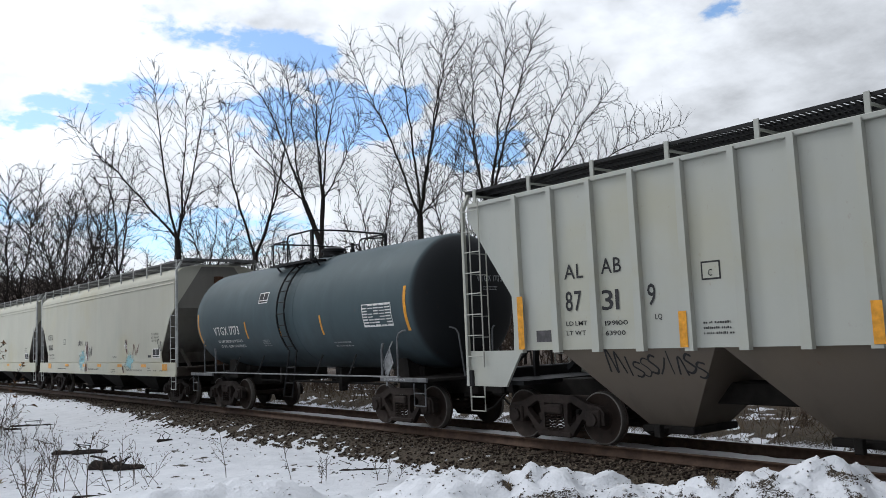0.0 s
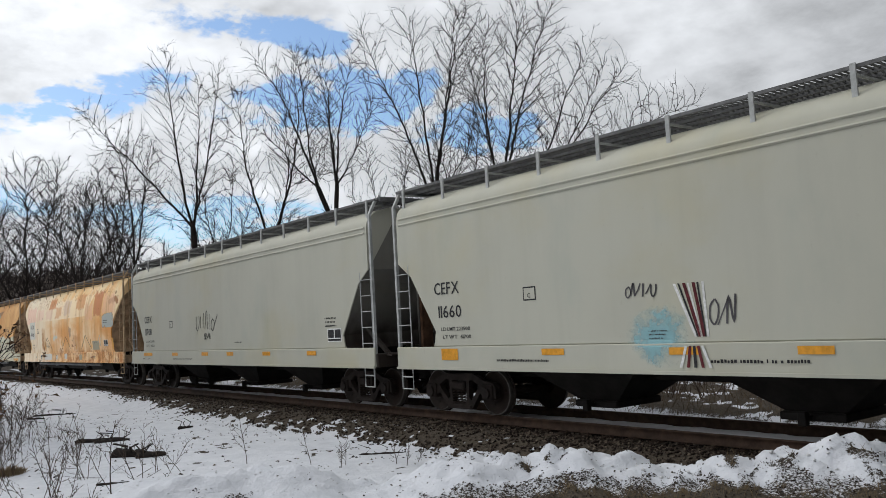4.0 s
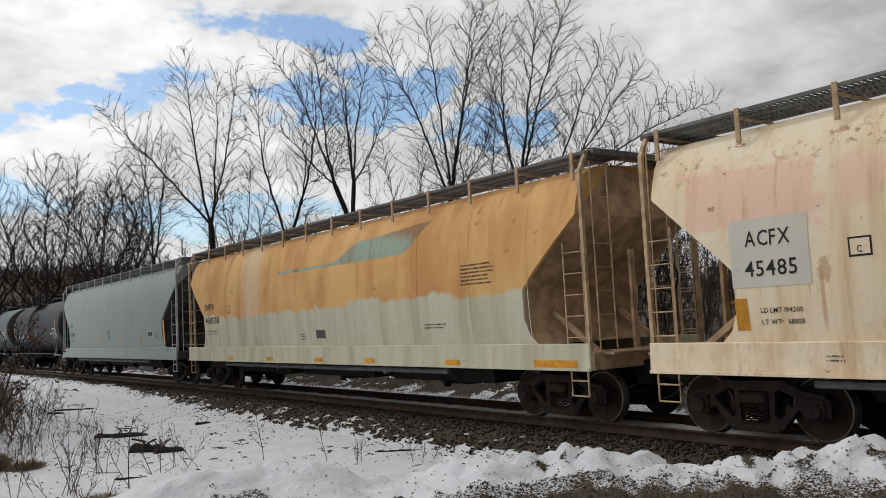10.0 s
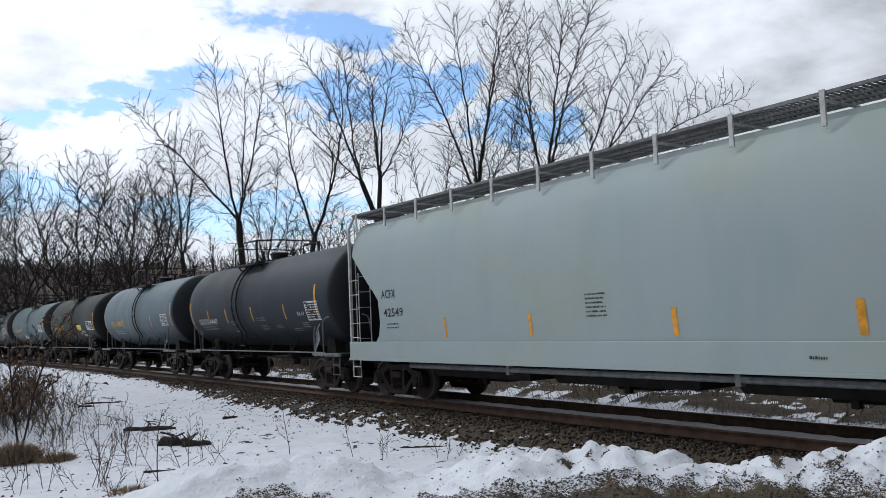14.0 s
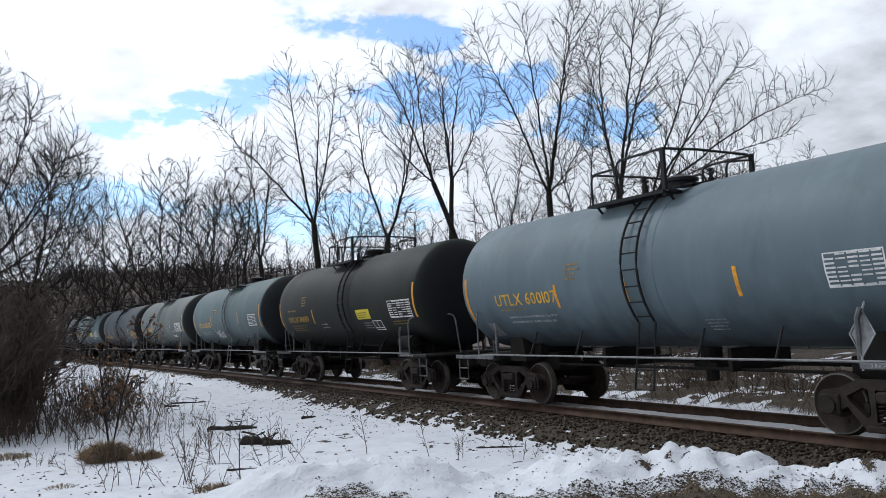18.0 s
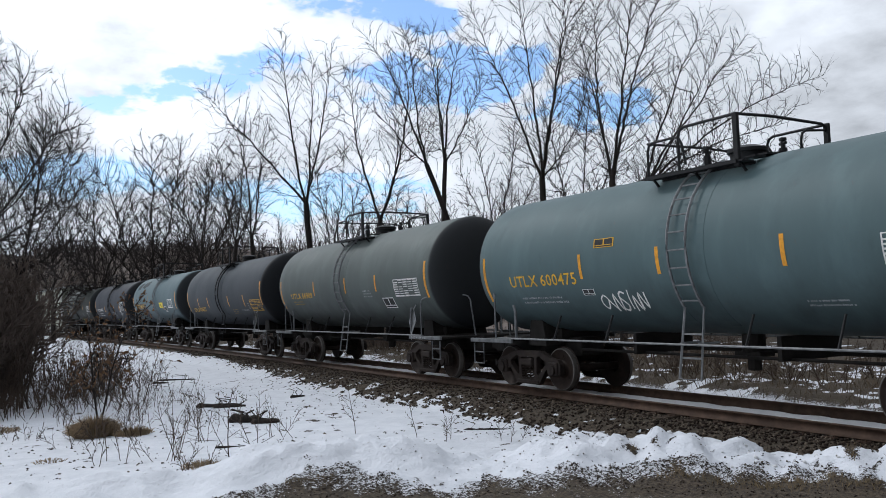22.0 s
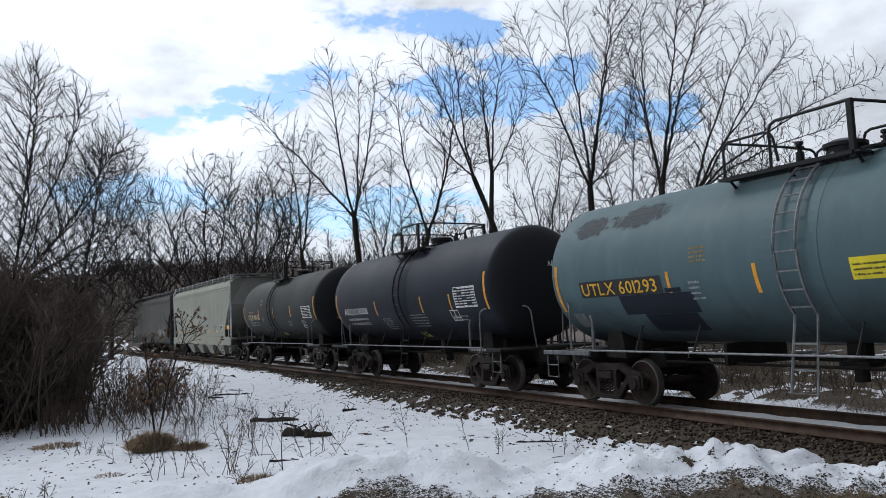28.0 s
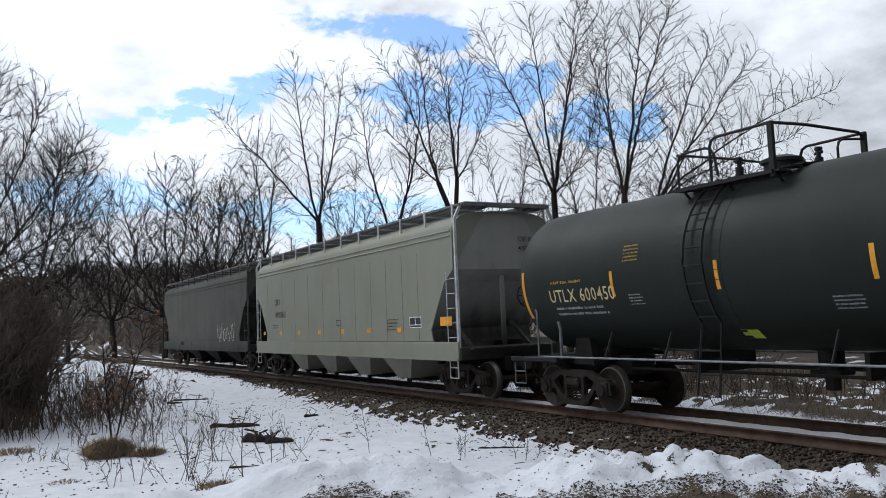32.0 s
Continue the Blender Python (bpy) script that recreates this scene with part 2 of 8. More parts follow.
def peeling(name, seed):
    """Cream paint lifted in squarish blocks over salmon primer, ochre stain and rust runs."""
    n = Nodes(name)
    x, y, z = n.xyz()
    edge = n.noise(1.1, 6, 0.68, (0.2, 1.0, 1.0), seed + 1)
    edge2 = n.noise(1.4, 6, 0.68, (0.2, 1.0, 1.0), seed + 2)
    torn = n.math("MULTIPLY", n.math("SUBTRACT", n.noise(7.0, 6, 0.75, (0.3, 1.0, 0.8), seed + 20), 0.5), 0.45)
    wy = n.math("ADD", n.math("ADD", y, torn), n.math("MULTIPLY", n.math("SUBTRACT", edge, 0.5), 1.3))
    wz = n.math("ADD", n.math("ADD", z, torn), n.math("MULTIPLY", n.math("SUBTRACT", edge2, 0.5), 0.8))
    run = n.noise(1.2, 5, 0.6, (1.5, 1.8, 0.12), seed + 4)
    wide = n.noise(0.45, 4, 0.55, (0.3, 0.8, 1.5), seed + 5)
    grain = n.noise(9.0, 5, 0.7, (1, 1, 0.7), seed + 6)
    chips = n.noise(2.6, 8, 0.75, (1, 0.8, 1.2), seed + 8)

    def block(y0, y1, z0, z1, amount, e=0.08):
        a = n.math("MULTIPLY", n.ramp(wy, y0 - e, y0 + e), n.ramp(wy, y1 + e, y1 - e))
        b = n.math("MULTIPLY", n.ramp(wz, z0 - e, z0 + e), n.ramp(wz, z1 + e, z1 - e))
        return n.math("MULTIPLY", n.math("MULTIPLY", a, b), amount)

    drift = n.noise(0.8, 4, 0.55, (0.4, 1.3, 0.35), seed + 9)
    c = n.mix(n.ramp(wide, 0.4, 0.62), (0.77, 0.7, 0.56), (0.74, 0.59, 0.38))
    c = n.mix(n.math("MULTIPLY", n.ramp(drift, 0.44, 0.62, 0.0, 0.75), n.ramp(y, 6.0, 1.0, 0.3, 1.0)), c, (0.72, 0.44, 0.19))
    c = n.mix(n.ramp(y, 2.2, 5.2, 0.0, 0.65), c, n.mix(n.ramp(run, 0.4, 0.66), (0.76, 0.72, 0.64), (0.7, 0.6, 0.46)))
    # ochre stain spread over the middle of the side
    stain = n.math("MULTIPLY", block(-8.4, 3.2, 1.5, 2.95, 0.8, 0.6), n.ramp(n.math("ADD", wide, n.math("MULTIPLY", run, 0.5)), 0.6, 0.85, 0.25, 1.0))
    c = n.mix(stain, c, (0.6, 0.27, 0.075))
    # a later coat of cream sprayed over the upper side, its end rounded off
    bend = n.ramp(y, -3.3, -4.65)
    foot = n.math("ADD", 3.1, n.math("MULTIPLY", n.math("MULTIPLY", bend, bend), 0.75))
    coat = n.math("MULTIPLY", n.ramp(n.math("SUBTRACT", z, foot), 0.0, 0.03), n.ramp(wz, 4.08, 3.98))
    coat = n.math("MULTIPLY", coat, n.math("MULTIPLY", n.ramp(y, -4.66, -4.62), n.ramp(y, 5.6, 2.6)))
    c = n.mix(n.math("MULTIPLY", coat, 0.9), c, (0.8, 0.71, 0.58))
    for y0, y1, z0, z1, amount, col in (
            (6.2, 8.3, 3.0, 3.95, 0.7, (0.75, 0.50, 0.43)), (4.5, 6.0, 3.2, 3.75, 0.6, (0.75, 0.53, 0.46)), (2.1, 3.4, 3.7, 4.25, 0.9, (0.56, 0.26, 0.12)), (2.6, 4.0, 3.2, 3.7, 0.6, (0.72, 0.53, 0.45)),
            (0.7, 1.9, 3.2, 3.75, 0.75, (0.62, 0.36, 0.20)), (-0.9, 0.4, 3.3, 3.95, 0.8, (0.62, 0.53, 0.50)), (-3.4, -1.9, 3.5, 4.2, 0.8, (0.58, 0.31, 0.16)), (-4.7, -3.6, 2.9, 3.7, 0.6, (0.70, 0.46, 0.38)), (-6.1, -4.9, 3.05, 4.1, 0.9, (0.50, 0.21, 0.11)), (-8.4, -7.0, 3.5, 3.75, 0.9, (0.33, 0.15, 0.07)), (-7.9, -6.3, 3.15, 3.9, 0.55, (0.72, 0.50, 0.43)),
            (3.9, 4.8, 1.6, 2.75, 0.55, (0.53, 0.30, 0.12)), (-1.1, -0.75, 2.2, 2.65, 0.8, (0.31, 0.22, 0.18)), (-2.6, -1.4, 1.6, 2.3, 0.5, (0.43, 0.20, 0.09)), (1.5, 2.4, 2.12, 2.3, 0.7, (0.45, 0.62, 0.69)),
            (4.3, 4.62, 1.45, 2.5, 0.8, (0.36, 0.17, 0.065)), (0.8, 1.1, 1.25, 1.6, 0.8, (0.33, 0.15, 0.06)), (6.1, 6.35, 2.2, 2.6, 0.6, (0.4, 0.24, 0.12))):
        c = n.mix(block(y0, y1, z0, z1, amount, 0.05), c, col)
    # pocks of rust in the middle of the side
    pock = n.math("MULTIPLY", n.ramp(n.noise(5.5, 3, 0.5, (0.3, 1, 1), seed + 14), 0.58, 0.62), n.math("MULTIPLY", n.math("MULTIPLY", n.ramp(y, -0.9, -1.3), n.ramp(y, -2.2, -1.8)), n.math("MULTIPLY", n.ramp(z, 1.55, 1.7), n.ramp(z, 2.2, 2.05))))
    c = n.mix(n.math("MULTIPLY", pock, 0.85), c, (0.2, 0.09, 0.045))
    # rust along the sill
    foot = n.math("MULTIPLY", n.ramp(wz, 1.75, 1.35), n.ramp(y, 6.0, -1.5, 0.2, 0.9))
    c = n.mix(n.math("MULTIPLY", foot, n.ramp(n.math("ADD", n.math("MULTIPLY", chips, 0.6), n.math("MULTIPLY", run, 0.4)), 0.46, 0.56, 0.12, 1.0)), c, (0.4, 0.165, 0.055))
    c = n.mix(n.ramp(run, 0.5, 0.72, 0.0, 0.6), c, (0.46, 0.27, 0.12))
    c = n.mix(n.math("MULTIPLY", n.ramp(chips, 0.62, 0.66), 0.85), c, (0.25, 0.11, 0.05))
    crust = n.math("MULTIPLY", n.ramp(n.noise(5.5, 7, 0.75, (1, 1.5, 0.5), seed + 11), 0.52, 0.6), n.ramp(wz, 1.85, 1.45))
    c = n.mix(n.math("MULTIPLY", crust, n.ramp(y, 6.5, -1.0, 0.12, 0.6)), c, (0.17, 0.06, 0.025))
    c = n.mix(n.math("MULTIPLY", n.ramp(chips, 0.36, 0.32), 0.5), c, (0.64, 0.62, 0.56))
    c = n.mix(n.math("MULTIPLY", n.ramp(grain, 0.56, 0.76), 0.25), c, (0.16, 0.08, 0.04))
    # flaked rust under the eaves and thin runs down from the seams
    flake = n.math("MULTIPLY", n.ramp(n.noise(6.0, 7, 0.75, (0.6, 0.9, 1.3), seed + 16), 0.52, 0.58), n.math("MULTIPLY", n.ramp(wz, 3.75, 4.0), n.ramp(wz, 4.35, 4.1)))
    c = n.mix(n.math("MULTIPLY", flake, n.ramp(n.noise(0.35, 2, 0.5, (0.1, 1, 0.1), seed + 17), 0.45, 0.6, 0.1, 0.8)), c, (0.3, 0.13, 0.05))
    thin = n.math("MULTIPLY", n.ramp(n.noise(5.0, 4, 0.6, (0.4, 1.0, 0.05), seed + 18), 0.58, 0.66), n.ramp(n.noise(0.9, 4, 0.6, (0.3, 1, 1), seed + 19), 0.45, 0.62))
    c = n.mix(n.math("MULTIPLY", thin, 0.55), c, (0.4, 0.2, 0.075))
    c = n.mix(n.ramp(y, 5.0, -4.0, 0.45, 1.0), c, n.mix(1.0, c, (1.26, 1.12, 0.88), "MULTIPLY"))
    n.bump(n.math("ADD", chips, n.math("MULTIPLY", grain, 0.4)), 0.25, 0.02)
    return n.done(c, 0.75, 0.0, 0.25)


def rusted(name, seed):
    """Orange rust film down to a ragged edge, pale cream-green below, one faded band of teal and a bleached run."""
    n = Nodes(name)
    x, y, z = n.xyz()
    wide = n.noise(0.8, 5, 0.6, (0.4, 0.7, 0.4), seed + 2)
    run = n.noise(1.3, 5, 0.6, (1.5, 1.5, 0.12), seed + 4)
    grain = n.noise(7.0, 5, 0.7, (1, 1, 0.7), seed + 6)
    chips = n.noise(2.2, 6, 0.7, (1, 0.8, 1.3), seed + 8)
    a, b = n.cells(0.7, (0.02, 0.8, 0.05), seed)
    low = n.mix(n.ramp(run, 0.4, 0.68), (0.58, 0.555, 0.43), (0.44, 0.41, 0.29))
    top = n.mix(n.ramp(wide, 0.38, 0.64), (0.59, 0.37, 0.16), (0.45, 0.23, 0.08))
    top = n.mix(n.ramp(run, 0.52, 0.75, 0.0, 0.7), top, (0.3, 0.14, 0.05))
    bleach = n.math("MULTIPLY", n.ramp(n.math("ABSOLUTE", n.math("SUBTRACT", n.math("ADD", y, n.math("MULTIPLY", wide, 1.2)), 4.9)), 0.9, 0.4), n.ramp(run, 0.3, 0.6, 0.9, 0.4))
    top = n.mix(bleach, top, (0.52, 0.47, 0.42))
    # a faded teal swoosh: a thin tail that widens to a blade, rusted through at its tip
    wob = n.math("MULTIPLY", n.math("SUBTRACT", chips, 0.5), 0.12)
    zw = n.math("ADD", z, wob)
    under = n.math("ADD", 3.47, n.ramp(y, -4.1, -5.5, 0.0, 0.68))
    over = n.math("ADD", n.math("ADD", 3.59, n.ramp(y, -0.8, -2.3, 0.0, 0.42)), n.ramp(y, -2.0, -5.5, 0.0, 0.14))
    band = n.math("MULTIPLY", n.ramp(n.math("SUBTRACT", zw, under), 0.0, 0.04), n.ramp(n.math("SUBTRACT", over, zw), 0.0, 0.04))
    band = n.math("MULTIPLY", band, n.math("MULTIPLY", n.ramp(y, 2.4, 2.25), n.ramp(y, -5.55, -5.4)))
    worn = n.math("ADD", n.ramp(run, 0.45, 0.62, 0.0, 0.8), n.ramp(n.math("SUBTRACT", zw, n.math("MULTIPLY", y, 0.16)), 4.35, 4.75), True)
    top = n.mix(n.math("MULTIPLY", band, 0.92), top, n.mix(worn, (0.2, 0.34, 0.33), (0.2, 0.11, 0.055)))
    edge = n.math("ADD", z, n.math("ADD", n.math("MULTIPLY", n.math("SUBTRACT", a, 0.5), 0.2), n.math("MULTIPLY", n.math("SUBTRACT", run, 0.5), 0.5)))
    c = n.mix(n.math("MULTIPLY", n.ramp(edge, 2.4, 2.5), 0.93), low, n.mix(1.0, top, (1.25, 1.16, 1.0), "MULTIPLY"))
    thin = n.math("MULTIPLY", n.ramp(n.noise(5.0, 4, 0.6, (0.4, 1.0, 0.05), seed + 18), 0.58, 0.66), n.ramp(n.noise(0.9, 4, 0.6, (0.3, 1, 1), seed + 19), 0.45, 0.62))
    c = n.mix(n.math("MULTIPLY", thin, 0.4), c, (0.36, 0.19, 0.08))
    c = n.mix(n.math("MULTIPLY", n.ramp(chips, 0.62, 0.68), 0.6), c, (0.24, 0.11, 0.045))
    c = n.mix(n.math("MULTIPLY", n.ramp(grain, 0.56, 0.76), 0.25), c, (0.14, 0.07, 0.035))
    n.bump(n.math("ADD", chips, n.math("MULTIPLY", grain, 0.4)), 0.25, 0.03)
    return n.done(c, 0.72, 0.0, 0.25)


def plain(name, col, rough=0.6, metal=0.0, vary=0.35, scale=6.0, bump=0.15, seed=1.0, spec=0.22, stretch=(1, 1, 1)):
    n = Nodes(name)
    a, b = n.noise(scale, 5, 0.6, stretch, seed), n.noise(scale * 0.13, 3, 0.5, stretch, seed + 4)
    v = n.math("ADD", n.math("MULTIPLY", a, 0.6), n.math("MULTIPLY", b, 0.4))
    c = n.mix(n.ramp(v, 0.36, 0.64), tuple(x * (1 - vary) for x in col), tuple(min(1, x * (1 + 0.6 * vary)) for x in col))
    if bump:
        n.bump(a, bump, 0.02)
    return n.done(c, rough, metal, spec)


M_TRUCK = plain("truck_steel", (0.027, 0.02, 0.017), 0.8, 0.0, 0.5, 5.0, 0.3)
M_WHEEL = plain("wheel_steel", (0.028, 0.019, 0.015), 0.7, 0.15, 0.5, 4.0, 0.2)
M_TREAD = plain("wheel_tread", (0.13, 0.12, 0.11), 0.45, 0.6, 0.2, 9.0, 0.0)
M_BLACK = plain("black_paint", (0.012, 0.012, 0.013), 0.55, 0.0, 0.4, 5.0, 0.1)
M_UNDER = plain("underframe_grime", (0.016, 0.014, 0.0125), 0.85, 0.0, 0.5, 3.0, 0.2)
M_GRATE = plain("dull_steel_grating", (0.15, 0.15, 0.15), 0.6, 0.2, 0.35, 8.0, 0.1)
M_DULLEDGE = plain("weathered_galvanised_edge", (0.13, 0.135, 0.14), 0.6, 0.2, 0.4, 7.0, 0.1)
M_GALV = plain("galvanised_grating", (0.19, 0.195, 0.2), 0.6, 0.2, 0.35, 8.0, 0.1)
M_WHITE = plain("white_decal", (0.72, 0.72, 0.7), 0.6, 0.0, 0.25, 14.0, 0.0)
M_INK = plain("black_stencil", (0.03, 0.03, 0.032), 0.6, 0.0, 0.5, 12.0, 0.0)
M_YELLOW = plain("yellow_stencil", (0.62, 0.36, 0.03), 0.55, 0.0, 0.25, 12.0, 0.0)
M_AMBER = plain("amber_reflective_tape", (0.66, 0.3, 0.03), 0.45, 0.0, 0.3, 10.0, 0.0)
M_SIGN = plain("yellow_sign", (0.75, 0.62, 0.03), 0.5, 0.0, 0.15, 9.0, 0.0)
M_LIME = plain("lime_sign", (0.42, 0.5, 0.06), 0.5, 0.0, 0.2, 9.0, 0.0)
M_MAROON = plain("maroon_spray_paint", (0.12, 0.02, 0.025), 0.6, 0.0, 0.5, 9.0, 0.0)
M_GREYSPRAY = plain("dark_spray", (0.09, 0.085, 0.09), 0.65, 0.0, 0.4, 6.0, 0.0)


# ---- meshes ----
class Mesh:
    """Collects vertices and faces of one part."""

    def __init__(self):
        self.v, self.f = [], []

    def add(self, verts, faces):
        k = len(self.v)
        self.v += [tuple(p) for p in verts]
        self.f += [tuple(k + i for i in face) for face in faces]
        return self

    def box(self, x0, x1, y0, y1, z0, z1, c=0.0):
        if c <= 0:
            return self.hexa([(x0, y0, z0), (x1, y0, z0), (x1, y1, z0), (x0, y1, z0), (x0, y0, z1), (x1, y0, z1), (x1, y1, z1), (x0, y1, z1)])
        bm = bmesh.new()
        bmesh.ops.create_cube(bm, size=1.0)
        bmesh.ops.scale(bm, vec=(x1 - x0, y1 - y0, z1 - z0), verts=bm.verts)
        bmesh.ops.translate(bm, vec=((x0 + x1) / 2, (y0 + y1) / 2, (z0 + z1) / 2), verts=bm.verts)
        bmesh.ops.bevel(bm, geom=bm.edges[:], offset=c, segments=1, affect="EDGES", profile=0.5)
        bm.verts.index_update()
        self.add([p.co for p in bm.verts], [[p.index for p in f.verts] for f in bm.faces])
        bm.free()
        return self

    def hexa(self, p):
        return self.add(p, [(0, 3, 2, 1), (4, 5, 6, 7), (0, 1, 5, 4), (1, 2, 6, 5), (2, 3, 7, 6), (3, 0, 4, 7)])

    def beam(self, p, q, w, h, up=(0, 0, 1)):
        p, q = Vector(p), Vector(q)
        d = (q - p).normalized()
        side = d.cross(Vector(up))
        if side.length < 1e-4:
            side = d.cross(Vector((1, 0, 0)))
        side.normalize()
        top = side.cross(d).normalized()
        a, b = side * (w / 2), top * (h / 2)
        return self.hexa([p - a - b, p + a - b, q + a - b, q - a - b, p - a + b, p + a + b, q + a + b, q - a + b])

    def tube(self, pts, r, n=6, closed=False):
        pts = [Vector(p) for p in pts]
        rings, k = [], len(pts)
        for i, p in enumerate(pts):
            d = (pts[(i + 1) % k if closed else min(i + 1, k - 1)] - pts[i - 1 if closed else max(i - 1, 0)]).normalized()
            a = d.cross(Vector((0, 0, 1)))
            if a.length < 1e-3:
                a = d.cross(Vector((0, 1, 0)))
            a.normalize()
            b = d.cross(a)
            rings.append([p + (a * math.cos(2 * math.pi * j / n) + b * math.sin(2 * math.pi * j / n)) * r for j in range(n)])
        faces = []
        for i in range(k if closed else k - 1):
            i2 = (i + 1) % k
            faces += [(i * n + j, i * n + (j + 1) % n, i2 * n + (j + 1) % n, i2 * n + j) for j in range(n)]
        if not closed:
            faces += [tuple(range(n))[::-1], tuple((k - 1) * n + j for j in range(n))]
        return self.add([p for ring in rings for p in ring], faces)

    def prism(self, poly, x0, x1):
        """A polygon of (y, z) given a thickness along x."""
        k = len(poly)
        v = [(x0, y, z) for y, z in poly] + [(x1, y, z) for y, z in poly]
        return self.add(v, [tuple(range(k)), tuple(range(2 * k - 1, k - 1, -1))] + [(i, i + k, (i + 1) % k + k, (i + 1) % k) for i in range(k)])

    def lathe_x(self, prof, n=28, cy=0.0, cz=0.0):
        """Rings of (x, radius) about an axis along x."""
        v = [(x, cy + r * math.cos(2 * math.pi * j / n), cz + r * math.sin(2 * math.pi * j / n)) for x, r in prof for j in range(n)]
        f = [(i * n + j, i * n + (j + 1) % n, (i + 1) * n + (j + 1) % n, (i + 1) * n + j) for i in range(len(prof) - 1) for j in range(n)]
        return self.add(v, f)

    def made(self, name, material, smooth=0.0):
        me = bpy.data.meshes.new(name)
        me.from_pydata(self.v, [], self.f)
        me.materials.append(material)
        if smooth:
            me.polygons.foreach_set("use_smooth", [True] * len(me.polygons))
            me.set_sharp_from_angle(angle=radians(smooth))
        me.update()
        return me


def fix_normals(me):
    bm = bmesh.new()
    bm.from_mesh(me)
    bmesh.ops.recalc_face_normals(bm, faces=bm.faces[:])
    bm.to_mesh(me)
    bm.free()
    return me


def part(name, me, parent, at=None, label=""):
    ob = new(name, me)
    ob.parent = parent
    if at is not None:
        ob.matrix_basis = at
    if name == "small_print":
        return tagged(ob, kind="stuff")
    return tagged(ob, label) if label else ob


SHARED = {}


def shared(key, build):
    """One mesh for all alike parts."""
    if key not in SHARED:
        SHARED[key] = build()
    return SHARED[key]


def mesh_from(name, verts, faces, material, smooth=False):
    """A mesh of one face size from arrays."""
    me = bpy.data.meshes.new(name)
    v, f = np.asarray(verts, np.float32), np.asarray(faces, np.int32)
    me.vertices.add(len(v))
    me.vertices.foreach_set("co", v.ravel())
    k = f.shape[1]
    me.loops.add(f.size)
    me.loops.foreach_set("vertex_index", f.ravel())
    me.polygons.add(len(f))
    me.polygons.foreach_set("loop_start", np.arange(0, f.size, k, dtype=np.int32))
    if smooth:
        me.polygons.foreach_set("use_smooth", np.ones(len(f), bool))
    me.materials.append(material)
    me.update(calc_edges=True)
    me.validate()
    return me


# ---- lettering, from the built-in font ----
GLYPHS = {}


def load_glyphs(chars):
    obs = {}
    for ch in chars:
        cu = bpy.data.curves.new("glyph", "FONT")
        cu.body, cu.size, cu.offset, cu.resolution_u = ch, 1.4, 0.012, 2
        obs[ch] = new("glyph", cu)
    dg = bpy.context.evaluated_depsgraph_get()
    for ch, ob in obs.items():
        me = bpy.data.meshes.new_from_object(ob.evaluated_get(dg))
        v = [tuple(p.co[:2]) for p in me.vertices]
        x0, x1 = min(p[0] for p in v), max(p[0] for p in v)
        GLYPHS[ch] = ([(x - x0, y) for x, y in v], [tuple(f.vertices) for f in me.polygons], x1 - x0)
        bpy.data.meshes.remove(me)
    for ob in obs.values():
        cu = ob.data
        bpy.data.objects.remove(ob)
        bpy.data.curves.remove(cu)


load_glyphs("ABCDEFGHIJKLMNOPQRSTUVWXYZ0123456789/.-&")


def lettering(lines, side, material):
    """lines: (text, height, y at its rear end, z of its foot, length). side(z) gives how far out the car's near side stands."""
    m = Mesh()
    for text, h, y, z, length in lines:
        u = 0.0
        gaps = sum(0.42 if ch == " " else 0.13 for ch in text) * h
        squeeze = (length - gaps) / (h * sum(GLYPHS[ch][2] for ch in text if ch != " "))
        for ch in text:
            if ch == " ":
                u += 0.42 * h
                continue
            v, f, w = GLYPHS[ch]
            m.add([(-side(z + b * h) - 0.009, y - u - a * h * squeeze, z + b * h) for a, b in v], f)
            u += w * h * squeeze + 0.13 * h
    return m.made("lettering", material)


def words(text, h, y, z, length):
    """The line split at its spaces, each word with its own place and length."""
    gaps = sum(0.42 if ch == " " else 0.13 for ch in text) * h
    squeeze = (length - gaps) / (h * sum(GLYPHS[ch][2] for ch in text if ch != " "))
    out, u = [], 0.0
    for word in text.split(" "):
        w = sum(GLYPHS[ch][2] * h * squeeze + 0.13 * h for ch in word)
        if word:
            out.append((word, h, y - u, z, w))
        u += w + 0.42 * h
    return out


def bars(rows, side, material):
    """Plain bars for small print: (y rear, length, z, height)."""
    m = Mesh()
    for y, w, z, h in rows:
        zs = [z, z + h / 2, z + h]
        v = [(-side(q) - 0.008, yy, q) for q in zs for yy in (y, y - w)]
        m.add(v, [(0, 1, 3, 2), (2, 3, 5, 4)])
    return m.made("small_print", material)


def print_block(y, z, w, n, h, rng, gap=1.9):
    """Rows for n lines of small print, each of several words."""
    rows = []
    for i in range(n):
        a = 0.0
        while a < w * rng.uniform(0.7, 1.0):
            k = rng.uniform(0.35, 0.75) * h
            rows.append((y - a, min(k, w - a), z - i * h * gap + h * 0.1 * rng.random(), h * rng.uniform(0.6, 0.85)))
            a += k + h * (0.9 if rng.random() < 0.18 else 0.28)
    return rows


def sheet(side, y0, y1, z0, z1, material, name="panel", n=5, out=0.008):
    """A thin plate that follows the car's near side."""
    m = Mesh()
    v = []
    for i in range(n + 1):
        z = z0 + (z1 - z0) * i / n
        v += [(-side(z) - out * 0.42, y0, z), (-side(z) - out * 0.42, y1, z)]
    m.add(v, [(2 * i, 2 * i + 1, 2 * i + 3, 2 * i + 2) for i in range(n)])
    return m.made(name, material)


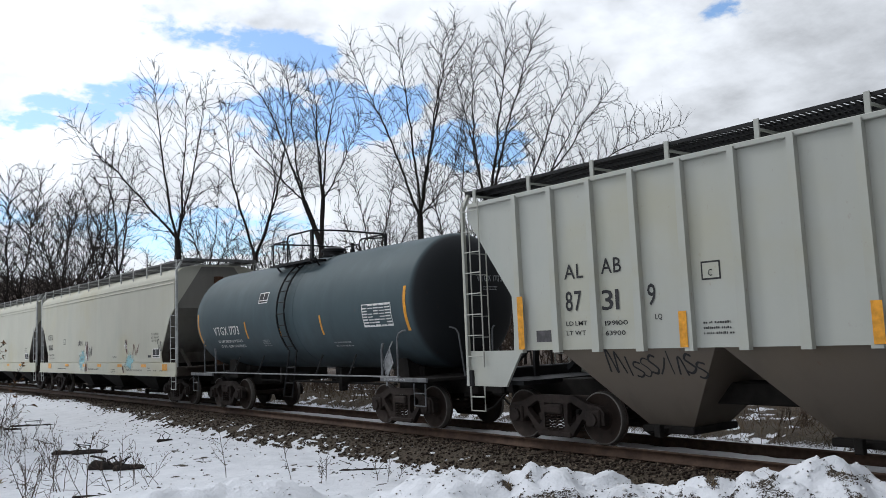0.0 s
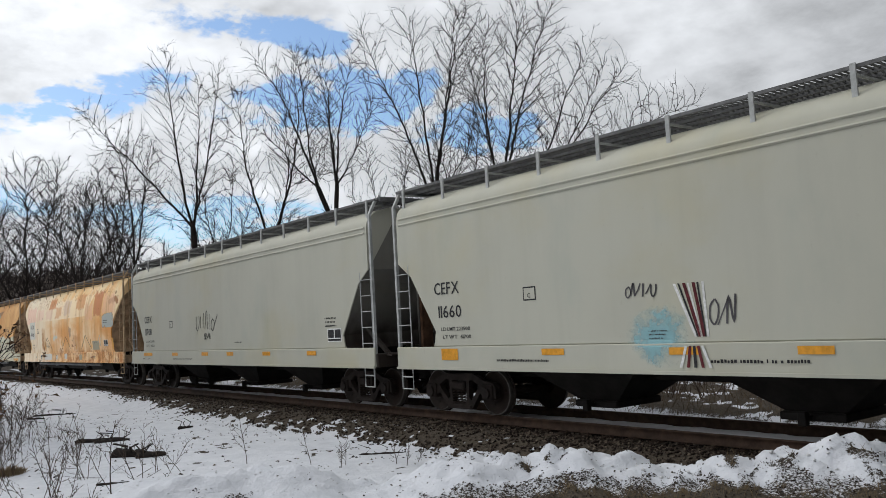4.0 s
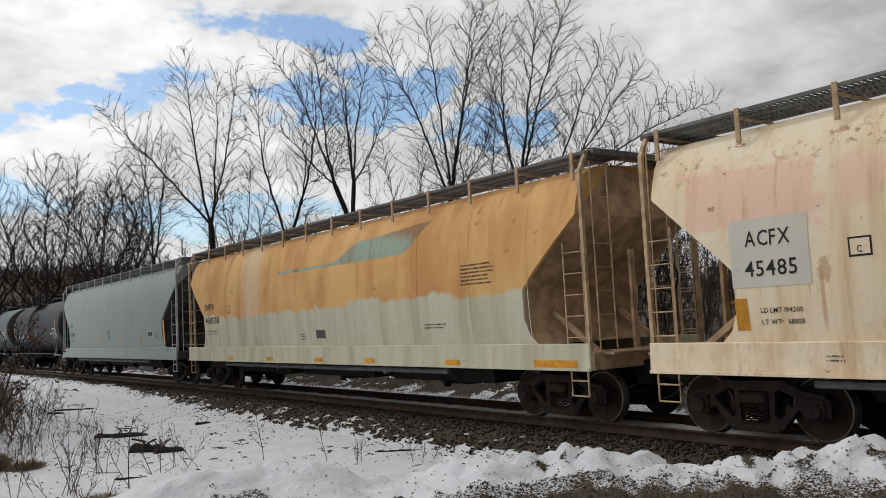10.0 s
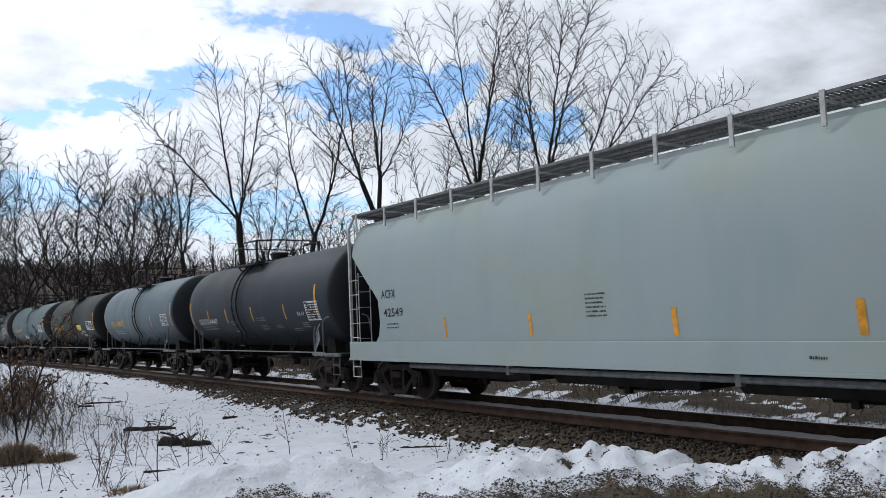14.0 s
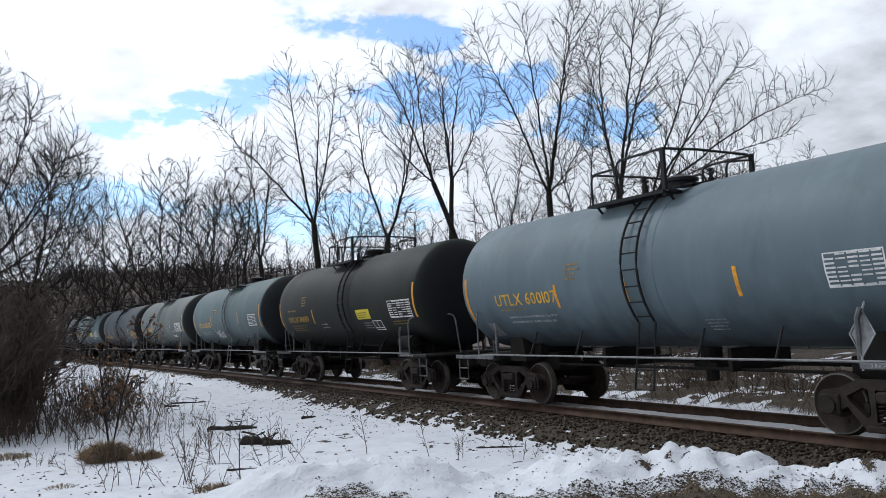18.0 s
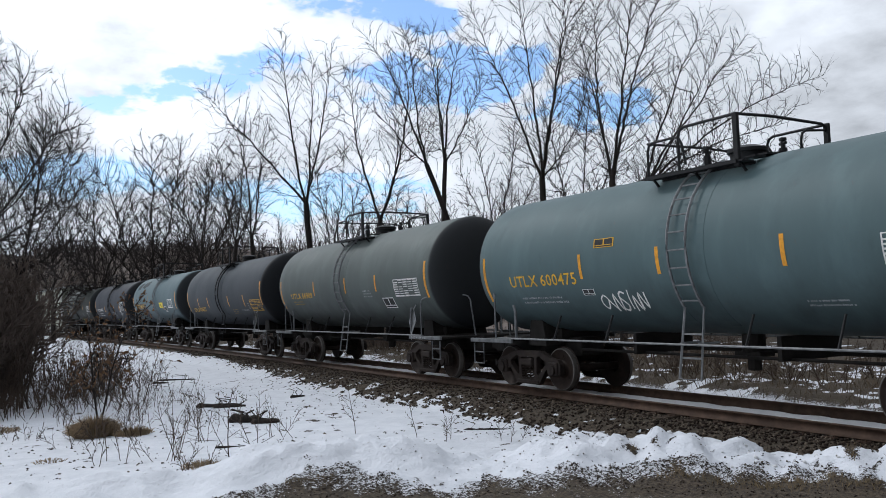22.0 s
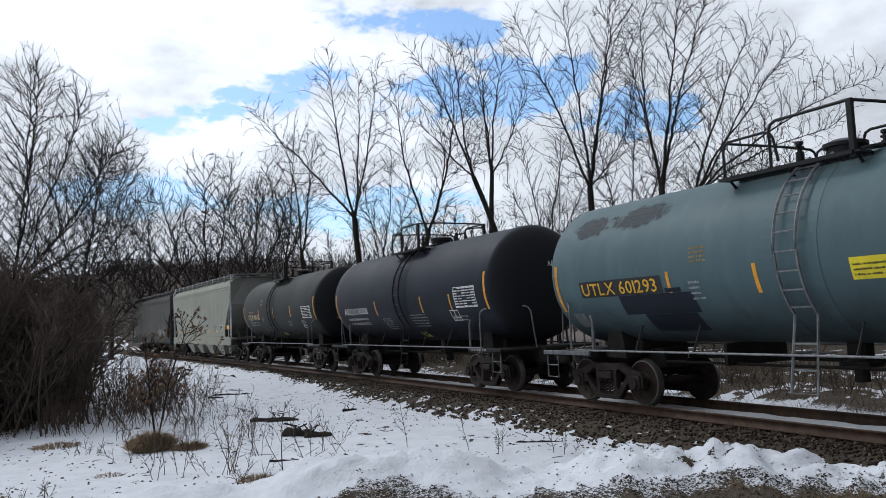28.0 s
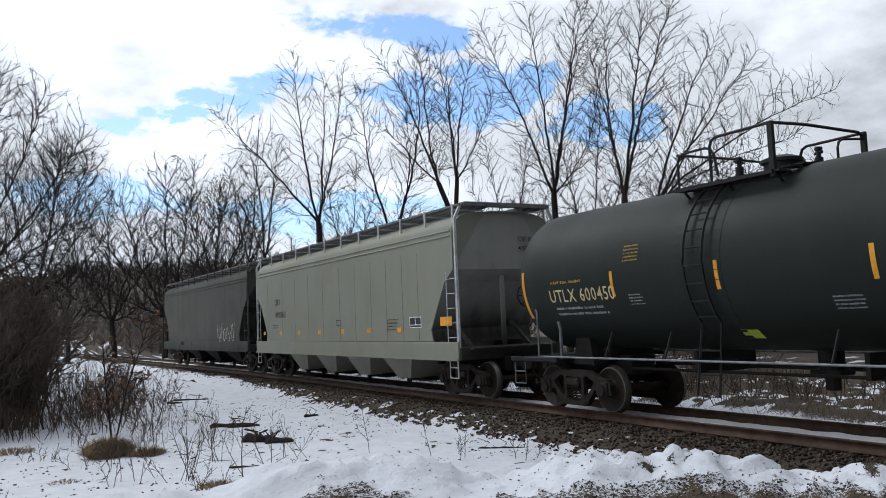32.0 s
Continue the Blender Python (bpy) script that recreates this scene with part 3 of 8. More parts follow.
# ---- the line of the track ----
TRACK_X = 11.951
BEND = np.interp(np.arange(-60, 460, 0.5), [15, 35, 55, 75, 95, 120, 160], [0, -0.0007, -0.0011, -0.0008, -0.0011, 0.0002, 0.0003])
BEND_S = np.arange(-60, 460, 0.5)
BEND_TH = np.cumsum(BEND) * 0.5
BEND_X = np.cumsum(np.sin(BEND_TH)) * 0.5
BEND_Y = -60 + np.cumsum(np.cos(BEND_TH)) * 0.5 - 0.5


def on_track(s, across=0.0):
    """The place at arc s along the track, and its heading (radians, clockwise from +y)."""
    th = float(np.interp(s, BEND_S, BEND_TH))
    x, y = TRACK_X + float(np.interp(s, BEND_S, BEND_X)), float(np.interp(s, BEND_S, BEND_Y))
    return x + across * math.cos(th), y - across * math.sin(th), th


# ---- railcar parts that all cars share ----
AXLE, WHEEL_R = 0.94, 0.457   # half the wheelbase, and the tread's radius


def side_frame_mesh():
    m = Mesh()
    # one cast side: arched top chord, journal ends, two raking legs to the spring seat
    outer = [(-1.17, 0.36), (-1.17, 0.58), (-1.08, 0.67), (-0.8, 0.71), (-0.5, 0.84), (0.5, 0.84), (0.8, 0.71), (1.08, 0.67), (1.17, 0.58), (1.17, 0.36)]
    lower = [(0.8, 0.39), (0.68, 0.45), (0.42, 0.14), (-0.42, 0.14), (-0.68, 0.45), (-0.8, 0.39)]
    ring = outer + lower
    holes = [[(-0.68, 0.6), (-0.42, 0.73), (-0.34, 0.7), (-0.32, 0.36), (-0.38, 0.3), (-0.64, 0.53)], [(0.68, 0.6), (0.64, 0.53), (0.38, 0.3), (0.32, 0.36), (0.34, 0.7), (0.42, 0.73)]]
    bm = bmesh.new()

    def loop(points, x):
        vs = [bm.verts.new((x, y, z)) for y, z in points]
        return [bm.edges.new((vs[i], vs[(i + 1) % len(vs)])) for i in range(len(vs))]

    edges = loop(ring, 0.0)
    for h in holes:
        edges += loop(h, 0.0)
    edges += loop([(-0.24, 0.25), (-0.24, 0.7), (0.24, 0.7), (0.24, 0.25)], 0.0)
    bmesh.ops.triangle_fill(bm, use_beauty=True, use_dissolve=False, edges=edges)
    geo = bmesh.ops.extrude_face_region(bm, geom=bm.faces[:])
    bmesh.ops.translate(bm, vec=(0.12, 0, 0), verts=[g for g in geo["geom"] if isinstance(g, bmesh.types.BMVert)])
    bmesh.ops.recalc_face_normals(bm, faces=bm.faces[:])
    bm.verts.index_update()
    m.add([v.co for v in bm.verts], [[v.index for v in f.verts] for f in bm.faces])
    bm.free()
    for s in (-1, 1):   # journal boxes and bearing caps
        m.box(-0.05, 0.17, s * AXLE - 0.16, s * AXLE + 0.16, 0.33, 0.62, 0.02)
        m.tube([(-0.09, s * AXLE, WHEEL_R), (0.02, s * AXLE, WHEEL_R)], 0.115, 12)
    m.box(-0.03, 0.14, -0.4, 0.4, 0.11, 0.2, 0.015)
    return m.made("side_frame", M_TRUCK)


def wheelset_mesh():
    m, R = Mesh(), WHEEL_R
    for s in (-1, 1):
        g = 0.7535
        m.lathe_x([(s * (g - 0.09), 0.15), (s * (g - 0.07), R - 0.09), (s * (g - 0.07), R + 0.02), (s * (g - 0.045), R + 0.028), (s * (g - 0.035), R)], 36)
        m.lathe_x([(s * (g + 0.072), R - 0.03), (s * (g + 0.06), R - 0.065), (s * (g + 0.03), R - 0.1), (s * (g + 0.02), 0.2), (s * (g + 0.06), 0.15), (s * (g + 0.07), 0.05)], 36)
        for k in range(3):   # lightening marks on the plate
            a = 2.1 * k
            m.box(s * (g + 0.022) - 0.012, s * (g + 0.022) + 0.012, 0.27 * math.cos(a) - 0.03, 0.27 * math.cos(a) + 0.03, 0.27 * math.sin(a) - 0.03, 0.27 * math.sin(a) + 0.03)
    m.lathe_x([(-1.02, 0.0), (-1.02, 0.08), (1.02, 0.08), (1.02, 0.0)], 14)
    dull = len(m.f)
    for s in (-1, 1):   # the running surface and the rim's bright edge
        g = 0.7535
        m.lathe_x([(s * (g - 0.035), R), (s * (g + 0.06), R - 0.004), (s * (g + 0.07), R - 0.012), (s * (g + 0.072), R - 0.03)], 36)
    me = fix_normals(m.made("wheelset", M_WHEEL, 40))
    me.materials.append(M_TREAD)
    me.polygons.foreach_set("material_index", [0] * dull + [1] * (len(m.f) - dull))
    return me


def springs_mesh():
    m = Mesh()
    for y in (0.0,):
        pts = [(0.02 + 0.055 * math.cos(a), y + 0.055 * math.sin(a), 0.22 + 0.29 * a / (2 * math.pi * 5)) for a in np.linspace(0, 2 * math.pi * 5, 40)]
        m.tube(pts, 0.013, 5)
    return m.made("coil_spring", M_WHEEL)


def truck(car, y):
    """A two-axle truck at y along the car; returns its wheelsets."""
    bol = shared("bolster", lambda: Mesh().box(-1.07, 1.07, -0.22, 0.22, 0.51, 0.68, 0.03).box(-0.32, 0.32, -0.28, 0.28, 0.66, 0.8, 0.03).box(-0.9, 0.9, -0.5, -0.42, 0.36, 0.5).box(-0.9, 0.9, 0.42, 0.5, 0.36, 0.5).made("truck", M_TRUCK))
    t = part("truck", bol, car, pose(0, y, 0))
    sf = shared("side_frame", side_frame_mesh)
    for s in (-1, 1):
        part("side_frame", sf, t, pose(s * 1.02, 0, 0, 0, 0, 0 if s < 0 else 180))
        for q in (-0.14, 0.0, 0.14):
            part("coil_spring", shared("springs", springs_mesh), t, pose(s * 1.0 - 0.02, q, 0))
    sets = []
    for s in (-1, 1):
        w = part("wheelset", shared("wheelset", wheelset_mesh), t, pose(0, s * AXLE, WHEEL_R))
        sets.append(w)
    part("brake_beam", shared("brake", lambda: Mesh().tube([(-0.8, 0, 0), (-0.3, -0.06, 0), (0.3, -0.06, 0), (0.8, 0, 0)], 0.03, 6).box(-0.82, -0.68, -0.05, 0.03, -0.14, 0.16).box(0.68, 0.82, -0.05, 0.03, -0.14, 0.16).made("brake_beam", M_UNDER)), t, pose(0, -0.38, 0.42))
    return sets


def coupler_mesh():
    m = Mesh()
    m.box(-0.09, 0.09, -0.55, 0.0, -0.09, 0.09, 0.02)
    m.box(-0.17, 0.14, -0.78, -0.52, -0.15, 0.15, 0.05)
    m.box(-0.2, -0.1, -0.93, -0.7, -0.13, 0.13, 0.04)
    m.box(-0.3, 0.3, -0.03, 0.25, -0.2, 0.2, 0.03)
    m.tube([(0.3, -0.2, -0.1), (0.34, -0.5, -0.35), (0.3, -0.8, -0.45), (0.2, -0.95, -0.35)], 0.025, 6)
    return m.made("coupler", M_UNDER)


def coupling(car, half):
    c = shared("coupler", coupler_mesh)
    part("coupler", c, car, pose(0, -half, 0.84))
    part("coupler", c, car, pose(0, half, 0.84, 0, 0, 180))


def ladder_mesh(h, w, n, r, material, bend=0.0):
    m = Mesh()
    for s in (-1, 1):
        m.tube([(0, s * w / 2, 0), (0, s * w / 2, h)], r, 6)
    for i in range(n):
        z = h * (i + 0.5) / n
        m.tube([(0, -w / 2, z), (0, w / 2, z)], r * 0.7, 5)
    return m.made("ladder", material)


def stirrup_mesh(material):
    return Mesh().tube([(0, -0.2, 0.0), (0, -0.2, -0.46), (0, 0.2, -0.46), (0, 0.2, 0.0)], 0.02, 5).tube([(0, -0.2, -0.2), (0, 0.2, -0.2)], 0.016, 5).made("step_stirrup", material)


# ---- tank car ----
TANK_R, TANK_Z = 1.515, 2.76


def tank_side(r=TANK_R, zc=TANK_Z):
    return lambda z: math.sqrt(max(0.02, r * r - (z - zc) ** 2))


def tank_mesh(length, material, r=TANK_R):
    """A shell with dished heads, weld rings along it."""
    half = length / 2
    prof = []
    for a in np.linspace(0.02, math.pi / 2, 10):
        prof.append((-half - 0.42 * math.cos(a), r * math.sin(a)))
    for i in range(1, 24):
        prof.append((-half + length * i / 24, r))
    for a in np.linspace(math.pi / 2, 0.02, 10):
        prof.append((half + 0.42 * math.cos(a), r * math.sin(a)))
    n = 64
    m = Mesh()
    v = [(q * math.cos(2 * math.pi * j / n), y, TANK_Z + q * math.sin(2 * math.pi * j / n)) for y, q in prof for j in range(n)]
    f = [(i * n + j, i * n + (j + 1) % n, (i + 1) * n + (j + 1) % n, (i + 1) * n + j) for i in range(len(prof) - 1) for j in range(n)]
    f += [tuple(range(n)), tuple((len(prof) - 1) * n + j for j in range(n))[::-1]]
    m.add(v, f)
    return fix_normals(m.made("tank_shell", material, 50))


def arc_band(y0, y1, a0, a1, r, material, name="band", n=30, thick=0.03, zc=TANK_Z):
    """A strip wrapped round the tank between two angles (degrees, 0 at the near side's middle, up positive)."""
    m = Mesh()
    v, k = [], n + 1
    for rr in (r, r + thick):
        for i in range(k):
            a = radians(a0 + (a1 - a0) * i / n)
            for y in (y0, y1):
                v.append((-rr * math.cos(a), y, zc + rr * math.sin(a)))
    f = []
    for i in range(n):
        b, t = 2 * i, 2 * k + 2 * i
        f += [(t, t + 1, t + 3, t + 2), (b, t, t + 2, b + 2), (b + 1, b + 3, t + 3, t + 1)]
    return fix_normals(m.add(v, f).made(name, material))


def arc_ladder(w, a0, a1, r, rungs, material):
    m = Mesh()
    for s in (-1, 1):
        m.tube([(-(r + 0.09) * math.cos(radians(a)), s * w / 2, TANK_Z + (r + 0.09) * math.sin(radians(a))) for a in np.linspace(a0, a1, 16)], 0.026, 5)
    for a in np.linspace(a0 + 4, a1 - 4, rungs):
        p = (-(r + 0.09) * math.cos(radians(a)), TANK_Z + (r + 0.09) * math.sin(radians(a)))
        m.tube([(p[0], -w / 2, p[1]), (p[0], w / 2, p[1])], 0.016, 5)
    return m.made("ladder", material)


def hoop(pts, r, material, name="handrail"):
    """A bent pipe with softened corners."""
    out = []
    for i, p in enumerate(pts):
        p = Vector(p)
        if 0 < i < len(pts) - 1:
            a, b = Vector(pts[i - 1]) - p, Vector(pts[i + 1]) - p
            k = min(0.14, a.length * 0.45, b.length * 0.45)
            out += [p + a.normalized() * k, p + (a.normalized() + b.normalized()) * k * 0.3, p + b.normalized() * k]
        else:
            out.append(p)
    return Mesh().tube(out, r, 6).made(name, material)


def platform_mesh(half):
    m, zd = Mesh(), 4.1
    for x in (-1.0, 1.0):
        for q in (-0.22, 0.22):
            m.box(x + q - 0.02, x + q + 0.02, -half - 0.03, half + 0.03, zd - 0.05, zd + 0.01)
        for y in np.linspace(0.01 - half, half - 0.01, 27):
            m.box(x - 0.21, x + 0.21, y - 0.022, y + 0.022, zd - 0.02, zd)
        for y in (0.02 - half, 0.0, half - 0.02):
            m.beam((x * 1.05, y, zd - 0.04), (x * 0.86, y, zd - 0.24), 0.035, 0.035)
    for y in (-half - 0.03, half + 0.03):
        for i in range(8):
            m.box(-1.2 + 0.3 * i, -0.93 + 0.3 * i, y - 0.1, y + 0.1, zd - 0.03 + 0.18 * (1 - ((i - 3.5) / 3.5) ** 2), zd + 0.0 + 0.18 * (1 - ((i - 3.5) / 3.5) ** 2))
    return m.made("platform", M_BLACK)


def misted(name, col, seed, rim=0.46, core=0.14, most=0.6):
    """Overspray that thins out towards its ragged rim."""
    n = Nodes(name)
    box = n.t.nodes.new("ShaderNodeTexCoord").outputs["Generated"]
    far = n.t.nodes.new("ShaderNodeVectorMath")
    far.operation = "DISTANCE"
    flat = n.t.nodes.new("ShaderNodeVectorMath")
    flat.operation = "MULTIPLY"
    n.put(flat.inputs[0], box)
    flat.inputs[1].default_value = (0.0, 1.0, 1.0)
    n.put(far.inputs[0], flat.outputs[0])
    far.inputs[1].default_value = (0.0, 0.5, 0.5)
    cloud = n.noise(4.5, 6, 0.65, (1, 1, 1), seed)
    n.put(n.bsdf.inputs["Alpha"], n.ramp(n.math("ADD", far.outputs["Value"], n.math("MULTIPLY", n.math("SUBTRACT", cloud, 0.5), 0.9)), rim, core, 0.0, most))
    return n.done(col, 0.6, 0.0, 0.2)


M_TEALMIST = misted("teal_overspray", (0.27, 0.56, 0.64), 3.0)
M_PRIMER = misted("dark_primer_worn_bare", (0.035, 0.045, 0.05), 7.0, 0.5, 0.3, 0.8)
M_BLUEOVER = misted("pale_blue_touch_up", (0.5, 0.55, 0.52), 11.0, 0.66, 0.5, 0.85)


def panel_fields(p, side, y, z, w, hh):
    """Two black fields and a black foot on a white stencil panel."""
    for a, b, c, d in ((0.05, 0.47, 0.3, 0.92), (0.53, 0.95, 0.3, 0.92), (0.05, 0.95, 0.08, 0.22)):
        part("panel_face", sheet(side, y - w * a, y - w * b, z + hh * c, z + hh * d, M_INK, "panel_face", 3, 0.018), p)


def head_lettering(text, rows, L, material):
    """A reporting mark on the dished front head, with plain bars for the small print below it."""
    half, R = (L - 0.15) / 2, TANK_R
    out = []
    marks = [lettering([line], lambda q: 0.0, material) for line in words(text, 0.14, -0.12, 3.16, 0.86)]
    for me in marks + [bars(rows, lambda q: 0.0, material)]:
        for v in me.vertices:
            x, z = -v.co.y, v.co.z
            v.co = (x, -half - 0.42 * math.sqrt(max(0.0, 1 - (x * x + (z - TANK_Z) ** 2) / R ** 2)) - 0.012, z)
        out.append(me)
    return out


def tank_car(label, body, spec):
    """spec: length, stripes (y), ink, texts, board, rail colour, dome and so on; y runs to the rear."""
    car = tagged(new("tank_car"), label, "tank car", "freight train")
    L = spec["length"]
    h, R = L / 2, TANK_R
    side = tank_side()
    rng = random.Random(spec["seed"])
    rail = spec.get("rail", M_BLACK)
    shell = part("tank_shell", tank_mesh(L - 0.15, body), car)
    # rings round the shell beside the ladder
    for y in (spec.get("ladder_y", 0.4) + 0.42, spec.get("ladder_y", 0.4) - 0.42):
        part("band", shared(("ring", body.name), lambda: arc_band(-0.1, 0.1, -62, 242, R, body, thick=0.005, n=48)), car, pose(0, y, 0))
    # top platform with manway, valves and rails
    z0, zd, dh = TANK_Z + R, 4.1, spec.get("deck_half", 1.0)
    plat = part("platform", shared(("tank_deck", dh), lambda: platform_mesh(dh)), car, pose(0, spec.get("deck_y", 0.2), 0))
    part("manway", shared("manway", lambda: fix_normals(Mesh().add(
        [(q * math.cos(a), q * math.sin(a), z0 + z) for z, q in ((-0.12, 0.3), (0.14, 0.3), (0.14, 0.35), (0.2, 0.35), (0.26, 0.2), (0.27, 0.02)) for a in np.linspace(0, 2 * math.pi, 20, endpoint=False)],
        [(i * 20 + j, i * 20 + (j + 1) % 20, (i + 1) * 20 + (j + 1) % 20, (i + 1) * 20 + j) for i in range(5) for j in range(20)]).made("manway", M_BLACK, 40))), plat, pose(0, -0.25, 0))
    valve = shared("valve", lambda: Mesh().tube([(0, 0, z0 - 0.1), (0, 0, z0 + 0.16)], 0.07, 8).tube([(0, 0, z0 + 0.16), (0, 0, z0 + 0.3)], 0.04, 8).tube([(-0.09, 0, z0 + 0.24), (0.09, 0, z0 + 0.24)], 0.03, 6).box(-0.05, 0.05, -0.05, 0.05, z0 + 0.28, z0 + 0.34, 0.01).made("valve", M_BLACK))
    part("valve", valve, plat, pose(-0.35, 0.35, 0))
    part("valve", valve, plat, pose(0.3, -0.75, 0, 0, 0, 70))
    top = zd + 0.76
    for x in (-1.16, 1.16):
        part("handrail", shared(("rail1", x, dh), lambda: hoop([(x, dh, zd - 0.05), (x, dh, zd + 0.62), (x, 0.2, zd + 0.62), (x, 0.1, zd + 0.1)], 0.024, M_BLACK)), plat)
        part("handrail", shared(("rail2", x, dh), lambda: hoop([(x, 0.25, zd - 0.05), (x, 0.25, top), (x, -dh, top)], 0.026, M_BLACK)), plat)
        part("post", shared(("post", x, dh), lambda: Mesh().box(x - 0.035, x + 0.035, -dh - 0.05, 0.05 - dh, zd - 0.1, top + 0.02, 0.01).made("post", M_BLACK)), plat)
    part("handrail", shared(("rail3", dh), lambda: hoop([(-1.16, -dh, top), (-0.3, -dh, top + 0.03), (1.16, -dh, top), (1.16, -dh, zd)], 0.026, M_BLACK)), plat)
    part("handrail", shared(("rail4", dh), lambda: hoop([(0.45, -dh, zd + 0.2), (0.45, -dh, zd + 0.6), (1.16, -dh, zd + 0.66)], 0.022, M_BLACK)), plat)
    part("handrail", shared(("rail5", dh), lambda: hoop([(-1.16, dh, zd + 0.62), (0.2, dh, zd + 0.64), (1.16, dh, zd + 0.62), (1.16, dh, zd)], 0.024, M_BLACK)), plat)
    # ladder over the curve of the side, and its foot
    ly = spec.get("ladder_y", 0.4)
    part("ladder", shared(("arcladder", rail.name), lambda: arc_ladder(0.42, -38, 68, R, 10, rail)), car, pose(0, ly, 0))
    part("ladder_foot", shared(("ladfoot", rail.name), lambda: Mesh().tube([(-1.24, -0.21, 1.76), (-1.42, -0.24, 0.55), (-1.42, 0.24, 0.55), (-1.24, 0.21, 1.76)], 0.024, 5).tube([(-1.36, -0.22, 0.9), (-1.36, 0.22, 0.9)], 0.018, 5).tube([(-1.3, -0.21, 1.3), (-1.3, 0.21, 1.3)], 0.018, 5).tube([(-1.4, 0.2, 1.15), (-0.9, 0.2, 1.15)], 0.02, 5).tube([(-1.4, -0.2, 1.15), (-0.9, -0.2, 1.15)], 0.02, 5).made("ladder_foot", rail)), car, pose(0, ly, 0))
    # running rails along both flanks at sill height
    yr = h - 0.55
    for s in (-1, 1):
        part("side_rail", shared(("siderail", L), lambda: Mesh().tube([(0, -yr, 0), (0, yr, 0)], 0.021, 6).made("side_rail", M_GALV)), car, pose(s * 1.43, 0, 1.13))
        for y in (-h * 0.55, -h * 0.28, h * 0.28, h * 0.55):
            part("strut", shared(("strut", s), lambda: Mesh().tube([(0, 0, 1.13), (s * -0.22, 0, 1.62)], 0.022, 5).made("strut", rail)), car, pose(s * 1.43, y, 0, 0, 0, 0))
    # end platforms, stub sills, corner rails
    for e in (-1, 1):
        y = e * (h - 0.25)
        turn = pose(0, y, 0, 0, 0, 0 if e < 0 else 180)
        plat_e = part("end_platform", shared("endplat", lambda: Mesh().box(-1.45, 1.45, -0.72, 0.5, 1.04, 1.1, 0.012).made("end_platform", M_UNDER)), car, turn)
        for s in (-1, 1):
            part("platform_edge", shared(("platedge", spec.get("dark", 0)), lambda: Mesh().box(-0.03, 0.03, -0.74, 0.95, 1.03, 1.12, 0.01).made("platform_edge", M_DULLEDGE if not spec.get("dark") else M_BLACK)), plat_e, pose(s * 1.48, 0, 0))
            part("post", shared("platpost", lambda: Mesh().tube([(0, 1.0, 1.1), (0, 1.0, 1.72), (0, 0.94, 1.86)], 0.035, 6).made("post", M_DULLEDGE)), plat_e, pose(s * 1.4, 0, 0))
        part("stub_sill", shared("stub", lambda: Mesh().box(-0.32, 0.32, -0.95, 1.9, 0.72, 1.12, 0.02).box(-0.55, 0.55, 0.6, 1.5, 1.0, 1.32, 0.03).made("stub_sill", M_UNDER)), car, turn)
        part("saddle", shared("saddle", lambda: Mesh().prism([(0.7, 0.95), (1.35, 0.95), (1.2, 1.75), (0.85, 1.75)], -0.85, 0.85).made("saddle", M_UNDER)), car, turn)
        for s in (-1, 1):
            part("corner_rail", shared(("corner", s), lambda: hoop([(s * 1.47, 0.3, 1.1), (s * 1.47, 0.3, 2.1), (s * 1.25, -0.1, 2.16), (s * 0.5, -0.6, 2.16), (s * 0.4, -0.68, 1.1)], 0.022, M_DULLEDGE)), car, turn)
            part("step_stirrup", shared(("stirrup", M_DULLEDGE.name), lambda: stirrup_mesh(M_DULLEDGE)), car, turn @ pose(s * 1.46, -0.45, 1.0))
    # underside: outlet, brake rigging
    part("bottom_outlet", shared("outlet", lambda: Mesh().tube([(0, 0, 1.3), (0, 0, 0.92)], 0.2, 12).tube([(0, 0, 0.92), (0, 0, 0.62)], 0.12, 10).box(-0.2, 0.2, -0.28, 0.28, 0.86, 0.95, 0.02).made("bottom_outlet", M_UNDER)), car, pose(0, -0.6, 0))
    part("brake_pipe", shared(("brakepipe", L), lambda: Mesh().tube([(0.5, -h + 2, 0.92), (0.5, h - 2, 0.92)], 0.04, 6).tube([(-0.5, -h + 2, 0.88), (-0.5, h - 2.4, 0.88)], 0.03, 6).box(-0.75, 0.75, -h * 0.3, -h * 0.3 + 0.08, 0.86, 1.26).box(-0.75, 0.75, h * 0.26, h * 0.26 + 0.08, 0.86, 1.26).made("brake_pipe", M_UNDER)), car)
    if spec.get("cylinder"):
        part("brake_cylinder", shared("cyl", lambda: Mesh().tube([(-1.15, -0.36, 0), (-1.15, 0.36, 0)], 0.2, 14).tube([(-1.15, -0.44, 0), (-1.15, 0.44, 0)], 0.12, 10).box(-1.3, -0.9, -0.3, 0.3, -0.26, -0.2).made("brake_cylinder", spec.get("cylmat", M_UNDER))), car, pose(0, spec["cylinder"], 1.42))
    coupling(car, h + 0.45)
    # reflective stripes on the near side
    zb = spec.get("stripe_z", 2.62)
    for y, z1, z2, w in spec["stripes"]:
        part("reflective_stripe", sheet(side, y + w / 2, y - w / 2, z1, z2, M_AMBER, "reflective_stripe", 8, 0.012), car)
    for text, hh, y, z, mat, w in spec["texts"]:
        for line in words(text, hh, y, z, w):
            part("lettering", lettering([line], tank_side(R + 0.004) if "paint_patch" in str(spec.get("plates")) else side, mat), car)
    for line in words("2 INCH HF COMP SHOES", 0.055, -h + 1.02, 1.052, 0.8):
        part("lettering", lettering([line], lambda q: 1.515, M_DIMWHITE), car)
